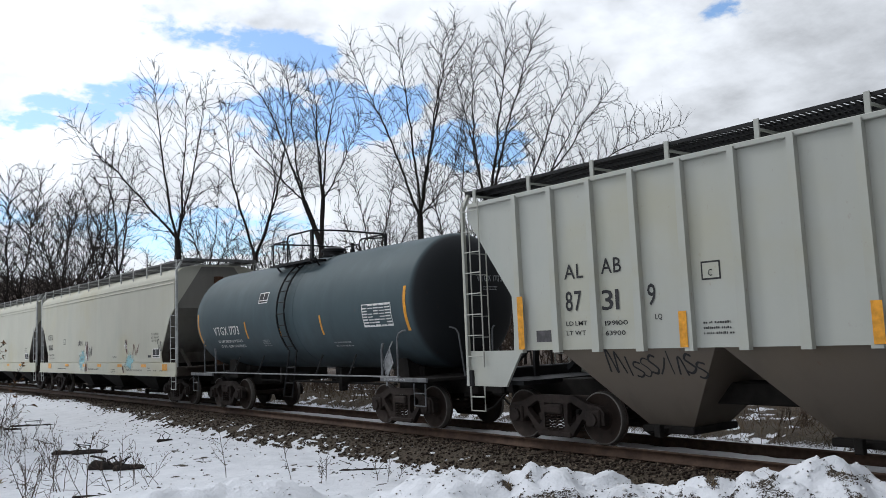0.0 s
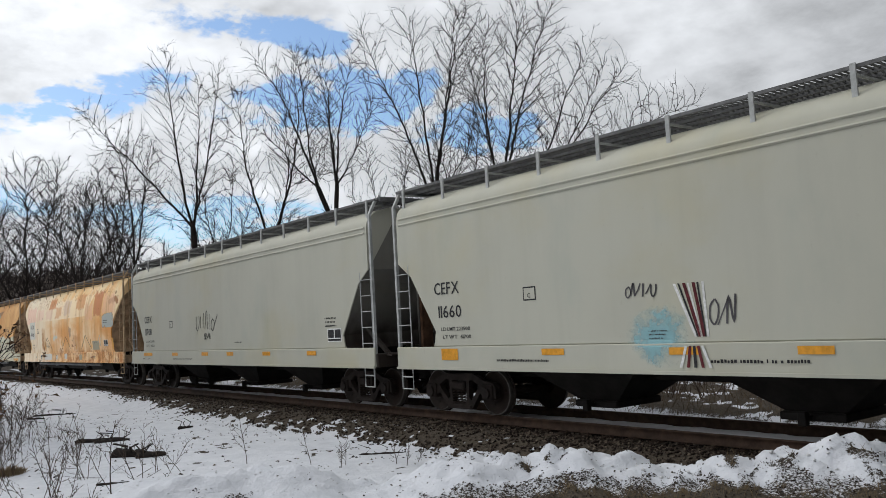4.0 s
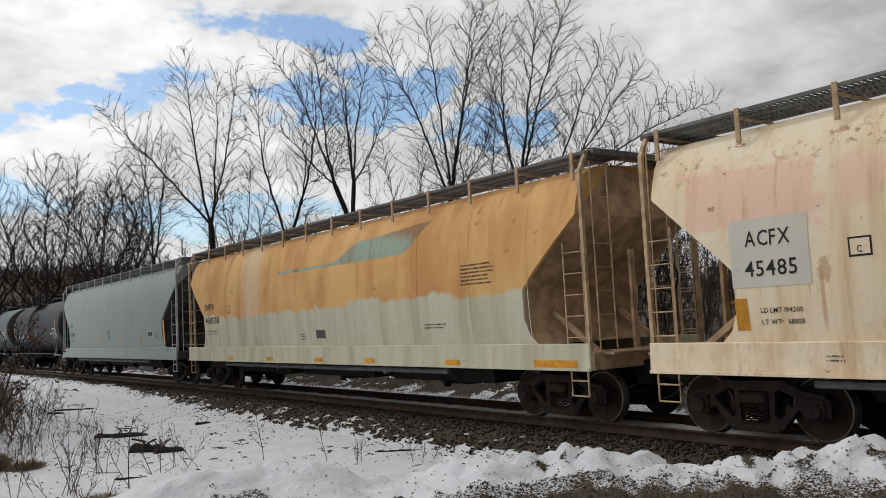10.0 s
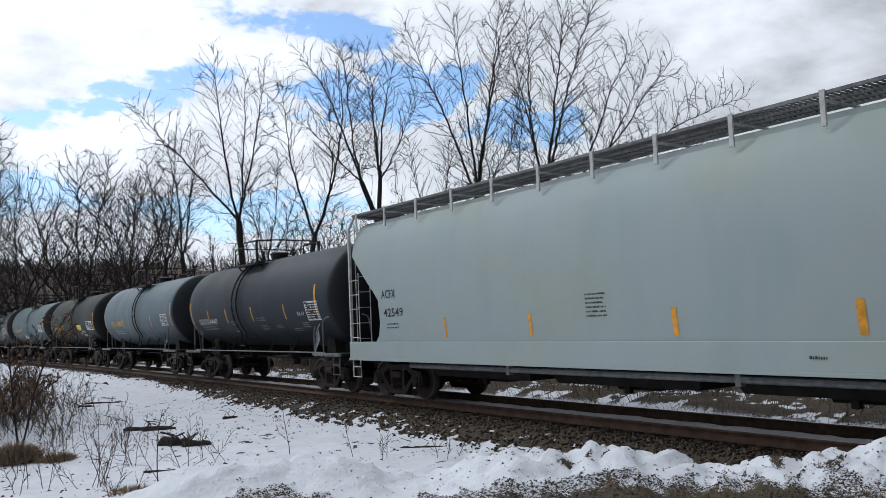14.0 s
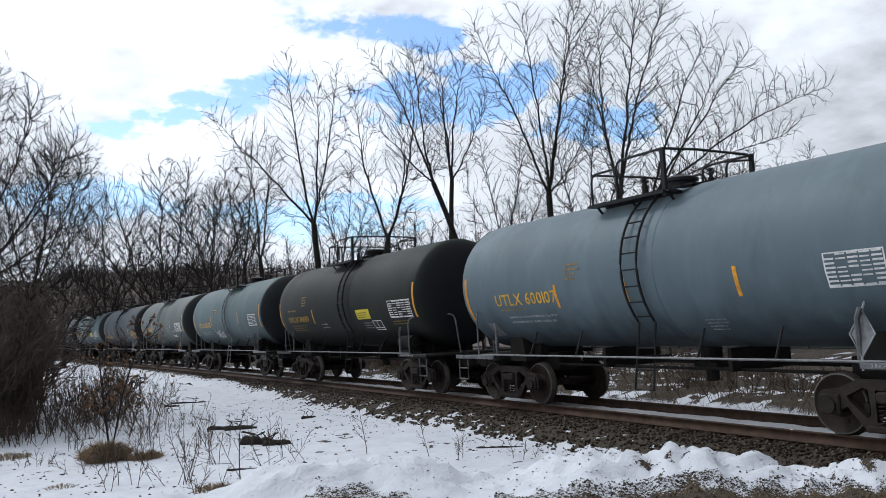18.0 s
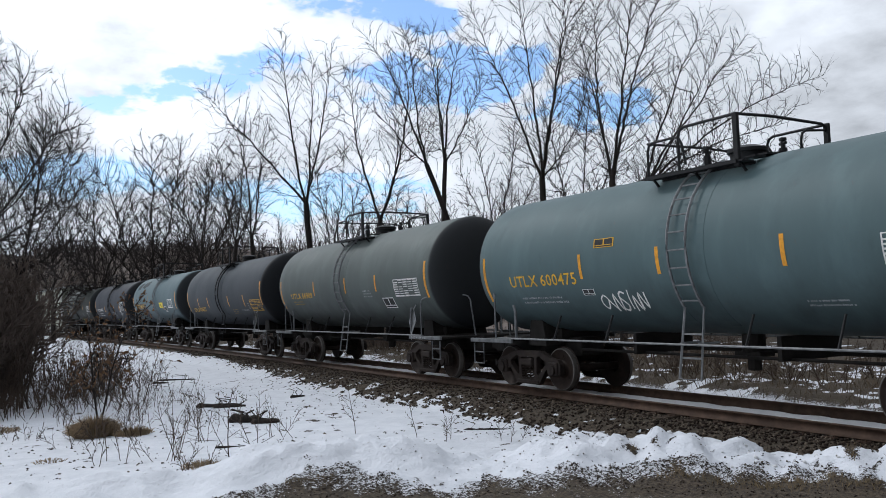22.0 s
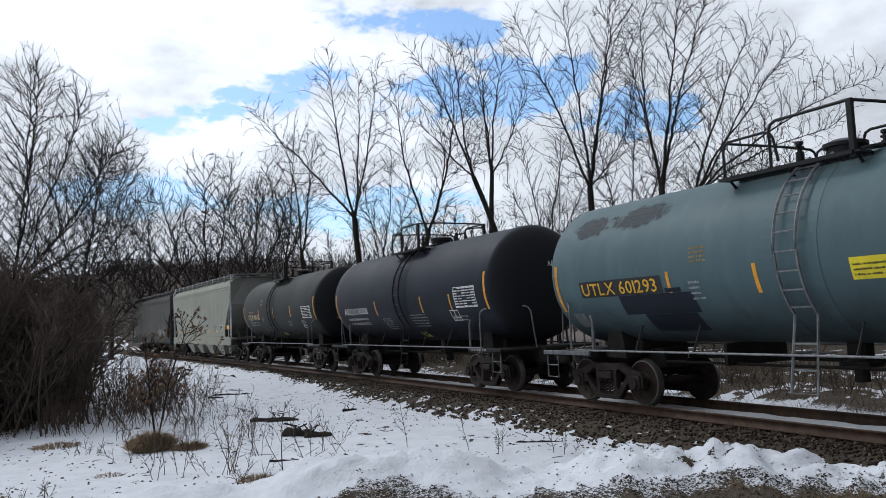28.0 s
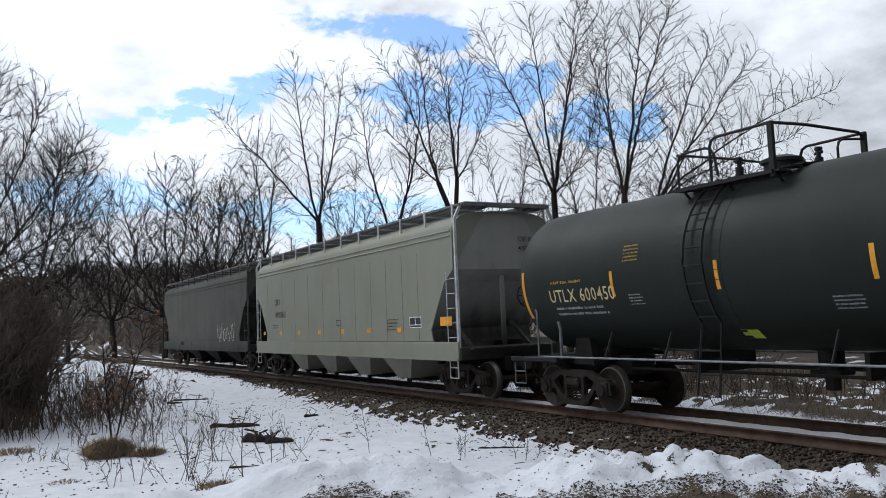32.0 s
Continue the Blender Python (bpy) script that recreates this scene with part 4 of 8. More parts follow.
    *marks, small = head_lettering(spec["texts"][0][0], print_block(-0.3, 3.02, 0.55, 2, 0.03, rng), L, spec.get("headmat", M_DIMWHITE))
    for mark in marks:
        part("lettering", mark, car)
    part("small_print", small, car)
    for y, z, w, n, hh, mat in spec.get("prints", ()):
        part("small_print", bars(print_block(y, z, w, n, hh, rng), side, FADED.get(mat.name, mat)), car)
    if spec.get("board"):
        y, z, w, hh, mat = spec["board"]
        part("test_data_panel", data_panel(side, y, z, w, hh, mat), car)
    for kind, y, z, w, hh, mat in spec.get("plates", ()):
        p = part(kind, sheet(side, y, y - w, z, z + hh, mat, kind, 5, 0.014), car)
        if kind == "stencil_panel":
            panel_fields(p, side, y, z, w, hh)
        if kind == "warning_sign":
            part("small_print", bars(print_block(y - 0.05, z + hh - 0.12, w - 0.1, 3, hh * 0.12, rng), tank_side(R + 0.004), M_INK), p)
    if spec.get("placard"):   # a hanging diamond placard holder by the leading truck
        y, z = spec["placard"]
        m = Mesh().prism([(-0.17, 0), (0, -0.3), (0.17, 0), (0, 0.3)], -0.012, 0.012)
        hold = part("placard_holder", shared("placard", lambda: m.made("placard_holder", M_GALV)), car, pose(-1.36, y, z, 0, 8, 0))
        part("placard_frame", shared("placframe", lambda: Mesh().tube([(-0.02, -0.19, 0), (-0.02, 0, -0.33), (-0.02, 0.19, 0), (-0.02, 0, 0.33)], 0.014, 5, True).tube([(-0.02, 0, 0.33), (0.1, 0, 0.62)], 0.016, 5).tube([(-0.02, 0, -0.33), (0.0, 0, -0.5)], 0.016, 5).made("placard_frame", M_DIMWHITE)), hold)
    q = h - spec.get("bolster", 1.1)
    return car, q, truck(car, -q) + truck(car, q)


def data_panel(side, y, z, w, hh, mat):
    """The ruled table of tests that every tank carries."""
    m = Mesh()

    def cell(ya, yb, za, zb):
        v = [(-side(q) - 0.013, yy, q) for q in (za, (za + zb) / 2, zb) for yy in (ya, yb)]
        m.add(v, [(0, 1, 3, 2), (2, 3, 5, 4)])

    rows, cols = 8, 5
    for i in range(rows):
        for j in range(cols):
            if (i * 7 + j * 3) % 11 == 5:
                continue
            k = 0.1 + 0.25 * ((i * 5 + j * 7) % 4) / 4
            cell(y - w * (j + 0.06) / cols, y - w * (j + 1 - k * 0.5) / cols, z + hh * (i + 0.28) / rows, z + hh * (i + 0.74 - 0.12 * (j % 2)) / rows)
    for e in (0, 1):
        cell(y - w * e + 0.012, y - w * e - 0.012, z, z + hh)
    cell(y, y - w, z + hh - 0.02, z + hh)
    cell(y, y - w, z, z + 0.02)
    return m.made("test_data_panel", mat)


M_DIMYELLOW = plain("faded_yellow_paint", (0.3, 0.2, 0.05), 0.7, 0.0, 0.4, 9.0, 0.0)
M_DIMWHITE = plain("faded_white_paint", (0.35, 0.36, 0.37), 0.7, 0.0, 0.4, 9.0, 0.0)
FADED = {M_WHITE.name: M_DIMWHITE, M_YELLOW.name: M_DIMYELLOW}


# ---- covered hopper ----
P_PANELSEAM = plain("panel_seam_paint", (0.155, 0.155, 0.125), 0.8, 0.0, 0.4, 6.0, 0.0)
P_SEAM = plain("dark_seam", (0.1, 0.09, 0.075), 0.8, 0.0, 0.4, 6.0, 0.0)
PROFILES = {
    "flat": [(1.4, 1.5), (1.46, 1.56), (2.2, 1.565), (3.0, 1.565), (3.9, 1.56), (4.24, 1.555), (4.37, 1.53), (4.47, 1.47), (4.63, 1.28), (4.73, 0.95), (4.77, 0.0)],
    "round": [(1.42, 1.535), (1.6, 1.555), (1.9, 1.585), (2.3, 1.605), (2.8, 1.615), (3.2, 1.6), (3.6, 1.56), (3.9, 1.5), (4.18, 1.41), (4.4, 1.28), (4.54, 1.05), (4.61, 0.7), (4.64, 0.0)],
    "rib": [(1.66, 1.5), (1.7, 1.5), (2.5, 1.5), (3.5, 1.5), (4.3, 1.5), (4.42, 1.5), (4.44, 1.42), (4.52, 0.9), (4.56, 0.0)],
}
NOTCHES = {  # height, how far the sheet ends short of the end post
    "flat": [(1.4, 1.3), (1.5, 1.36), (1.76, 1.42), (2.95, 0.62), (3.26, 0.16), (4.73, 0.16)],
    "round": [(1.42, 1.3), (1.6, 1.5), (1.9, 1.62), (2.45, 1.6), (2.7, 1.35), (3.68, 0.2), (4.6, 0.2)],
    "rib": [(1.66, 1.3), (2.1, 1.32), (2.65, 1.3), (4.2, 0.15), (4.6, 0.12)],
}


def hopper_body(style, L, material):
    prof, notch = PROFILES[style], NOTCHES[style]
    zs = sorted({z for z, _ in prof} | {z for z, _ in notch if prof[0][0] <= z <= prof[-1][0]})
    m, half, k = Mesh(), L / 2, len(zs)
    xs = np.interp(zs, [p[0] for p in prof], [p[1] for p in prof])
    ins = np.interp(zs, [p[0] for p in notch], [p[1] for p in notch])
    cols = np.linspace(-1, 1, 25)
    v = []
    for s in (-1, 1):
        for z, x, q in zip(zs, xs, ins):
            v += [(s * x, c * (half - q), z) for c in cols]
    n = len(cols)
    at = lambda s, i, j: (s * k + i) * n + j
    f = []
    for i in range(k - 1):
        for j in range(n - 1):
            f.append((at(0, i, j), at(0, i, j + 1), at(0, i + 1, j + 1), at(0, i + 1, j)))
            f.append((at(1, i, j + 1), at(1, i, j), at(1, i + 1, j), at(1, i + 1, j + 1)))
        f.append((at(0, i, 0), at(0, i + 1, 0), at(1, i + 1, 0), at(1, i, 0)))
        f.append((at(0, i, n - 1), at(1, i, n - 1), at(1, i + 1, n - 1), at(0, i + 1, n - 1)))
    for j in range(n - 1):
        f.append((at(0, 0, j), at(1, 0, j), at(1, 0, j + 1), at(0, 0, j + 1)))
    m.add(v, f)
    return fix_normals(m.made("body", material, 28))


def hopper_side(style):
    zs, xs = [p[0] for p in PROFILES[style]], [p[1] for p in PROFILES[style]]
    if style == "rib":   # below the sill the chute's face leans in
        return lambda z: 0.5 + (z - 0.36) * 0.716 if z < zs[0] else float(np.interp(z, zs, xs))
    return lambda z: 1.585 if z < zs[0] + 0.03 else float(np.interp(z, zs, xs))


def roof_walk(L, material, bracket):
    """Grated walkways along both roof edges."""
    m = Mesh()
    for s in (-1, 1):
        m.box(min(s * 1.37, s * 1.41), max(s * 1.37, s * 1.41), -L / 2, L / 2, 4.735, 4.785)
        for q in (0.56, 0.84, 1.12):
            m.box(s * q - 0.02, s * q + 0.02, -L / 2, L / 2, 4.69, 4.76)
        for y in np.arange(-L / 2, L / 2, 0.085):
            a, b = sorted((s * 0.55, s * 1.38))
            m.box(a, b, y - 0.015, y + 0.015, 4.73, 4.75)
    return m.made("roof_walk", material)


def hopper_car(label, body, spec):
    car = tagged(new("hopper_car"), label, "hopper car", "freight train")
    L, style = spec["length"], spec["style"]
    half = L / 2
    rng = random.Random(spec["seed"])
    side = hopper_side(style)
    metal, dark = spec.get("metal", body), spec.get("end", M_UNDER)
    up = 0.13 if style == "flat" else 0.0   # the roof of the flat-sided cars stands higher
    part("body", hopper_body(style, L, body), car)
    # slope sheets and end walls stand proud as separate plates in their own, mostly darker colour
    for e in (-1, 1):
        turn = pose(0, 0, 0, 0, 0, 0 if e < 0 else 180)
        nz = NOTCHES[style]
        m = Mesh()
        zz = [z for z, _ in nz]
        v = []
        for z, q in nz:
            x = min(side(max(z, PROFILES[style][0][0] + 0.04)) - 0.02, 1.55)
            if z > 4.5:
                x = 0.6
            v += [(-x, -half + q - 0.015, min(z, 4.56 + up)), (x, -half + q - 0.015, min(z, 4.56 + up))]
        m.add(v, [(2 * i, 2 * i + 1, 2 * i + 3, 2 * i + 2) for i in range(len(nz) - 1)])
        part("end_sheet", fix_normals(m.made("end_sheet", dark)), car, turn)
        # bracing below the slope sheet
        part("end_brace", shared(("brace", style, dark.name), lambda: Mesh().beam((-0.9, 0.35, 1.2), (-0.9, 1.5, 2.0), 0.08, 0.1).beam((0.9, 0.35, 1.2), (0.9, 1.5, 2.0), 0.08, 0.1).box(-0.06, 0.06, 0.3, 0.36, 1.1, 3.1).box(-1.3, 1.3, 0.1, 1.3, 1.02, 1.1).made("end_brace", dark)), car, turn @ pose(0, -half, 0))
        # corner posts and ladders on both flanks and the end
        for s in (-1, 1):
            part("corner_post", shared(("cpost", s, style, metal.name), lambda: Mesh().beam((s * 1.53, 0, 1.0), (s * 1.53, 0, 4.42 + up), 0.065, 0.07, (0, 1, 0)).beam((s * 1.53, 0, 4.4 + up), (s * 1.32, 0, 4.8 + up), 0.06, 0.07, (0, 1, 0)).made("corner_post", metal)), car, turn @ pose(0, -half + 0.04, 0))
            part("side_ladder", shared(("slad", metal.name), lambda: ladder_mesh(1.85 if style != "rib" else 3.2, 0.46, 5 if style != "rib" else 8, 0.015, metal)), car, turn @ pose(s * 1.56, -half + 0.3, 1.36))
            if style != "flat":
                part("end_ladder", shared(("elad", metal.name), lambda: ladder_mesh(3.3, 0.42, 8, 0.014, metal)), car, turn @ pose(s * 1.12, -half - 0.02, 1.3, 0, 0, 90))
            part("step_stirrup", shared(("stirrup", metal.name), lambda: stirrup_mesh(metal)), car, turn @ pose(s * 1.55, -half + 0.3, 1.0))
        part("end_sill", shared(("esill", dark.name), lambda: Mesh().box(-1.55, 1.55, -0.06, 0.16, 0.98, 1.3, 0.02).box(-1.3, 1.3, -0.28, 0.05, 1.24, 1.28).made("end_sill", dark)), car, turn @ pose(0, -half, 0))
        part("roof_end_walk", shared(("rew", spec["walk"].name), lambda: Mesh().box(-1.32, 1.32, -0.1, 0.42, 4.77, 4.81).box(-1.32, 1.32, -0.12, -0.08, 4.72, 4.82).made("roof_end_walk", spec["walk"])), car, turn @ pose(0, -half, up))
        if e < 0:
            wheel = Mesh()
            wheel.tube([(0.28 * math.cos(a), 0, 0.28 * math.sin(a)) for a in np.linspace(0, 2 * math.pi, 20, endpoint=False)], 0.02, 5, True)
            for a in (0, 1.05, 2.1):
                wheel.tube([(0.28 * math.cos(a), 0, 0.28 * math.sin(a)), (-0.28 * math.cos(a), 0, -0.28 * math.sin(a))], 0.012, 5)
            part("brake_wheel", shared("bwheel", lambda: wheel.made("brake_wheel", M_UNDER)), car, pose(0.45, -half - 0.12, 2.55))
    # side sill
    if style != "rib":
        for s in (-1, 1):
            part("side_sill", shared(("sill", L, body.name), lambda: Mesh().box(-0.03, 0.03, -half, half, 1.0, 1.44, 0.012).box(-0.06, 0.0, -half, half, 0.97, 1.02).made("side_sill", spec.get("sill", body))), car, pose(s * 1.565, 0, 0, 0, 0, 0 if s < 0 else 180))
    else:
        for s in (-1, 1):
            for i in range(spec["ribs"]):
                y = 5.55 - 0.89 * i
                part("side_post", shared(("rib", body.name), lambda: Mesh().prism([(-0.075, 1.62), (0.075, 1.62), (0.05, 4.46), (-0.05, 4.46)], -0.1, 0.0).made("side_post", body)), car, pose(s * 1.5, y, 0, 0, 0, 0 if s < 0 else 180))
            part("top_rail", shared(("toprail", L), lambda: Mesh().box(-0.04, 0.04, -half + 0.25, half - 0.25, 4.42, 4.5, 0.01).made("top_rail", body)), car, pose(s * 1.52, 0, 0))
            for e in (-1, 1):
                part("end_bolster", shared(("ebol", body.name), lambda: Mesh().prism([(0.0, 1.0), (1.05, 1.0), (1.5, 1.66), (0.0, 1.66)], -0.05, 0.0).made("end_bolster", body)), car, pose(s * 1.5, e * (half - 0.0), 0, 0, 0, 0 if e < 0 else 180) @ pose(0, 0, 0))
    if style == "flat":
        for zb in (4.12, 4.25):
            part("side_bead", shared(("bead", L, zb, body.name), lambda: Mesh().tube([(-side(zb), -half + 0.25, zb), (-side(zb), half - 0.25, zb)], 0.028, 6).tube([(side(zb), -half + 0.25, zb), (side(zb), half - 0.25, zb)], 0.028, 6).made("side_bead", body)), car)
    # roof: walkways, brackets, hatches
    part("roof_walk", shared(("walk", L, spec["walk"].name), lambda: roof_walk(L, spec["walk"], metal)), car, pose(0, 0, up))
    nb = int(L / 1.45)
    for i in range(nb + 1):
        y = -half + 0.3 + (L - 0.6) * i / nb
        for s in (-1, 1):
            part("walk_bracket", shared(("brk", s, style, metal.name), lambda: Mesh().beam((s * 1.43, 0, 4.3 if style != "rib" else 4.44), (s * 1.43, 0, 4.8), 0.03, 0.075, (0, 1, 0)).beam((s * 0.5, 0, 4.66), (s * 1.37, 0, 4.66), 0.035, 0.035).made("walk_bracket", metal)), car, pose(0, y, up))
    nh = spec.get("hatches", 10)
    for i in range(nh):
        y = -half + L * (i + 0.5) / nh
        part("roof_hatch", shared(("hatch", dark.name), lambda: Mesh().box(-0.35, 0.35, -0.62, 0.62, 4.5, 4.66, 0.03).box(-0.38, 0.38, -0.03, 0.03, 4.64, 4.7, 0.01).made("roof_hatch", dark)), car, pose(0, y, up))
    # chutes below
    n = spec.get("chutes", 3)
    span = (L - 5.6) if style != "rib" else (L - 4.6)
    for i in range(n):
        y0, w = -span / 2 + span * (i + 0.5) / n, span / n / 2
        top = 1.42 if style != "rib" else 1.7
        xw, xb = 1.46 if style == "rib" else 1.42, spec.get("chute_x", 1.0 if style == "round" else 0.5)
        def chute():
            yb, zb = (0.42, 0.36) if style != "round" else (w * 0.8, 0.62)
            m = Mesh().hexa([(-xb, -yb, zb), (xb, -yb, zb), (xb, yb, zb), (-xb, yb, zb), (-xw, -w * 0.98, top), (xw, -w * 0.98, top), (xw, w * 0.98, top), (-xw, w * 0.98, top)])
            return m.made("chute", spec.get("chute", M_UNDER))
        c = part("chute", shared(("chute", L, style, n, spec.get("chute", M_UNDER).name), chute), car, pose(0, y0, 0))
        part("outlet_gate", shared("gate", lambda: Mesh().box(-0.62, 0.62, -0.5, 0.5, 0.26, 0.38, 0.02).tube([(-0.85, 0.0, 0.32), (0.85, 0.0, 0.32)], 0.03, 6).box(-0.9, -0.78, -0.06, 0.06, 0.22, 0.42, 0.01).made("outlet_gate", M_UNDER)), c, pose(0, 0, 0.26 if style == "round" else 0.0))
    part("centre_sill", shared(("csill", L), lambda: Mesh().box(-0.3, 0.3, -half - 0.1, half + 0.1, 0.74, 1.08, 0.02).made("centre_sill", M_UNDER)), car)
    if spec.get("pipe"):
        part("discharge_pipe", shared(("dpipe", L), lambda: Mesh().tube([(-1.3, -half * 0.55, 0.86), (-1.3, half * 0.72, 0.86)], 0.06, 8).box(-1.36, -1.24, -half * 0.3, -half * 0.3 + 0.1, 0.76, 1.0).box(-1.36, -1.24, half * 0.3, half * 0.3 + 0.1, 0.76, 1.0).made("discharge_pipe", M_GALV)), car)
    coupling(car, half + 0.1)
    for y, z1, z2, w in spec.get("stripes", ()):
        part("reflective_stripe", sheet((lambda z: 1.6) if z1 < 1.4 and style != "rib" else side, y + w / 2, y - w / 2, z1, z2, M_AMBER, "reflective_stripe", 6, 0.016 if style != "rib" else 0.26), car)
    for text, hh, y, z, mat, w in spec["texts"]:
        for line in words(text, hh, y, z, w):
            part("lettering", lettering([line], (lambda q: 1.6) if z < 1.38 and style != "rib" else side, mat), car)
    for y, z, w, nl, hh, mat in spec.get("prints", ()):
        part("small_print", bars(print_block(y, z, w, nl, hh, rng), (lambda q: 1.6) if z < 1.42 and style != "rib" else side, mat), car)
    for kind, y, z, w, hh, mat in spec.get("plates", ()):
        face = (lambda q: 1.6) if z < 1.42 and style != "rib" else side
        p = part(kind, sheet(lambda q: max(side(q), 1.6) if q < 1.46 else side(q), y, y - w, z, z + hh, M_TEALMIST, kind, 9, 0.012) if kind == "teal_patch" else sheet(face, y, y - w, z, z + hh, mat, kind, 5, 0.012), car)
        if kind == "stencil_panel":
            panel_fields(p, face, y, z, w, hh)
        if kind == "outline_box":
            part("panel_face", sheet(side, y - 0.025, y - w + 0.025, z + 0.025, z + hh - 0.025, body, "panel_face", 5, 0.016), p)
            part("lettering", lettering([("C", hh * 0.36, y - w * 0.38, z + hh * 0.2, w * 0.26)], lambda q: side(q) + 0.012, M_INK), p)
    for y, z, w, hh, mat, seed in spec.get("sprays", ()):
        spray(car, side, y, z, w, hh, mat, seed)
    for y, z, w, hh, lean, mat in spec.get("blocks", ()):
        out = (lambda q: 1.605) if z < 1.44 else side
        v = [(-out(q) - 0.007, yy - lean * k, q) for k, q in ((0, z), (0.5, z - hh / 2), (1, z - hh)) for yy in (y, y - w)]
        part("spray_paint", Mesh().add(v, [(0, 2, 3, 1), (2, 4, 5, 3)]).made("spray_paint", mat), car)
    for y in spec.get("seams", ()):
        part("panel_seam", sheet(side, y + 0.02, y - 0.02, 1.5, 3.84, P_PANELSEAM, "panel_seam", 6, 0.007) if style == "flat" else sheet(side, y + 0.009, y - 0.009, 1.5, 4.3, body, "panel_seam", 16, 0.016), car)
    for y, z, w, hh, *mat in spec.get("vees", ()):
        for e in (-1, 1):
            m = Mesh().tube([(-side(z) - 0.003, y, z), (-side(z - hh * 0.5) - 0.003, y + e * w * 0.5, z - hh * 0.5), (-side(z - hh) - 0.003, y + e * w, z - hh)], 0.009, 5)
            part("weld_seam" if not mat else "placard_mark", m.made("weld_seam", mat[0] if mat else P_SEAM), car)
    if spec.get("endpost"):
        part("end_post", shared(("epost", spec["endpost"].name), lambda: Mesh().box(-0.16, 0.16, -0.09, 0.0, 1.2, 4.35, 0.015).made("end_post", spec["endpost"])), car, pose(0, -half + 0.14, 0), "rust-stained end post")
    for i, word in enumerate(spec.get("endtext", ())):
        part("lettering", lettering([(word, 0.13, -0.42, 3.98 - 0.24 * i, 0.45 + 0.07 * (len(word) - 4))], lambda q: half - 0.12, M_INK), car, pose(0, 0, 0, 0, 0, 90))
    q = half - spec.get("bolster", 1.4)
    return car, q, truck(car, -q) + truck(car, q)


STROKES = [  # hand styles of a spray can, each in a unit box
    [(0.5, 1.0), (0.45, 0.5), (0.5, 0.0)],
    [(0.9, 0.9), (0.4, 1.0), (0.1, 0.75), (0.55, 0.5), (0.85, 0.25), (0.5, 0.0), (0.05, 0.1)],
    [(0.1, 1.0), (0.08, 0.4), (0.3, 0.02), (0.7, 0.05), (0.9, 0.5), (0.92, 1.0)],
    [(0.5, 0.95), (0.1, 0.7), (0.12, 0.25), (0.5, 0.03), (0.88, 0.3), (0.9, 0.7), (0.55, 0.97)],
    [(0.05, 0.0), (0.15, 0.95), (0.8, 0.05), (0.92, 1.0)],
    [(0.05, 0.95), (0.5, 0.5), (0.95, 0.02)],
    [(0.95, 0.95), (0.5, 0.45), (0.05, 0.05)],
    [(0.1, 0.05), (0.4, 1.0), (0.6, 0.98), (0.9, 0.0)],
]


def spray(car, side, y, z, w, hh, mat, seed):
    """A tag in loose strokes of a spray can, no letters."""
    rng = random.Random(seed)
    count = max(3, round(w / hh * 2.1))
    for i in range(count):
        pick, m = rng.choice(STROKES), Mesh()
        cell, tall, drop = w / count, hh * rng.uniform(0.7, 1.1), hh * rng.uniform(-0.12, 0.15)
        key = [(y - cell * (i + 0.5) - cell * 1.15 * (a - 0.5 + rng.uniform(-0.06, 0.06)) - 0.12 * tall * (b - 0.5), z + drop + tall * b) for a, b in pick]
        pts = []
        for k in range(len(key) - 1):   # a smooth line through the turning points
            a, b, c, d = key[max(k - 1, 0)], key[k], key[k + 1], key[min(k + 2, len(key) - 1)]
            for t in (0.0, 0.25, 0.5, 0.75):
                pts.append(tuple(0.5 * (2 * q + (r - p) * t + (2 * p - 5 * q + 4 * r - e) * t * t + (3 * q - p - 3 * r + e) * t ** 3) for p, q, r, e in zip(a, b, c, d)))
        pts.append(key[-1])
        r = rng.uniform(0.011, 0.019)
        row = []
        for k, (ya, za) in enumerate(pts):
            y0, z0 = pts[max(k - 1, 0)]
            y1, z1 = pts[min(k + 1, len(pts) - 1)]
            d = math.hypot(y1 - y0, z1 - z0) + 1e-6
            n1, n2 = -(z1 - z0) / d * r, (y1 - y0) / d * r
            row += [(-side(za + n2) - 0.008, ya + n1, za + n2), (-side(za - n2) - 0.008, ya - n1, za - n2)]
        m.add(row, [(2 * k, 2 * k + 1, 2 * k + 3, 2 * k + 2) for k in range(len(pts) - 1)])
        part("spray_stroke", m.made("spray_stroke", mat), car)


# ---- the ground ----
def soft(x, a, b):
    t = np.clip((x - a) / (b - a), 0, 1)
    return t * t * (3 - 2 * t)


def lattice(x, y, seed):
    """Smooth value noise on arrays."""
    rs = np.random.RandomState(seed)
    tab = rs.rand(256, 256)
    xi, yi = np.floor(x).astype(int), np.floor(y).astype(int)
    fx, fy = x - xi, y - yi
    fx, fy = fx * fx * (3 - 2 * fx), fy * fy * (3 - 2 * fy)
    g = lambda a, b: tab[(xi + a) % 256, (yi + b) % 256]
    return (g(0, 0) * (1 - fx) + g(1, 0) * fx) * (1 - fy) + (g(0, 1) * (1 - fx) + g(1, 1) * fx) * fy


def fbm(x, y, seed, octaves=4):
    out, amp, tot = 0 * x, 1.0, 0.0
    for i in range(octaves):
        out = out + amp * lattice(x * 2 ** i, y * 2 ** i, seed + i)
        tot, amp = tot + amp, amp * 0.5
    return out / tot


def track_x(y):
    return TRACK_X + np.interp(y, BEND_Y, BEND_X)


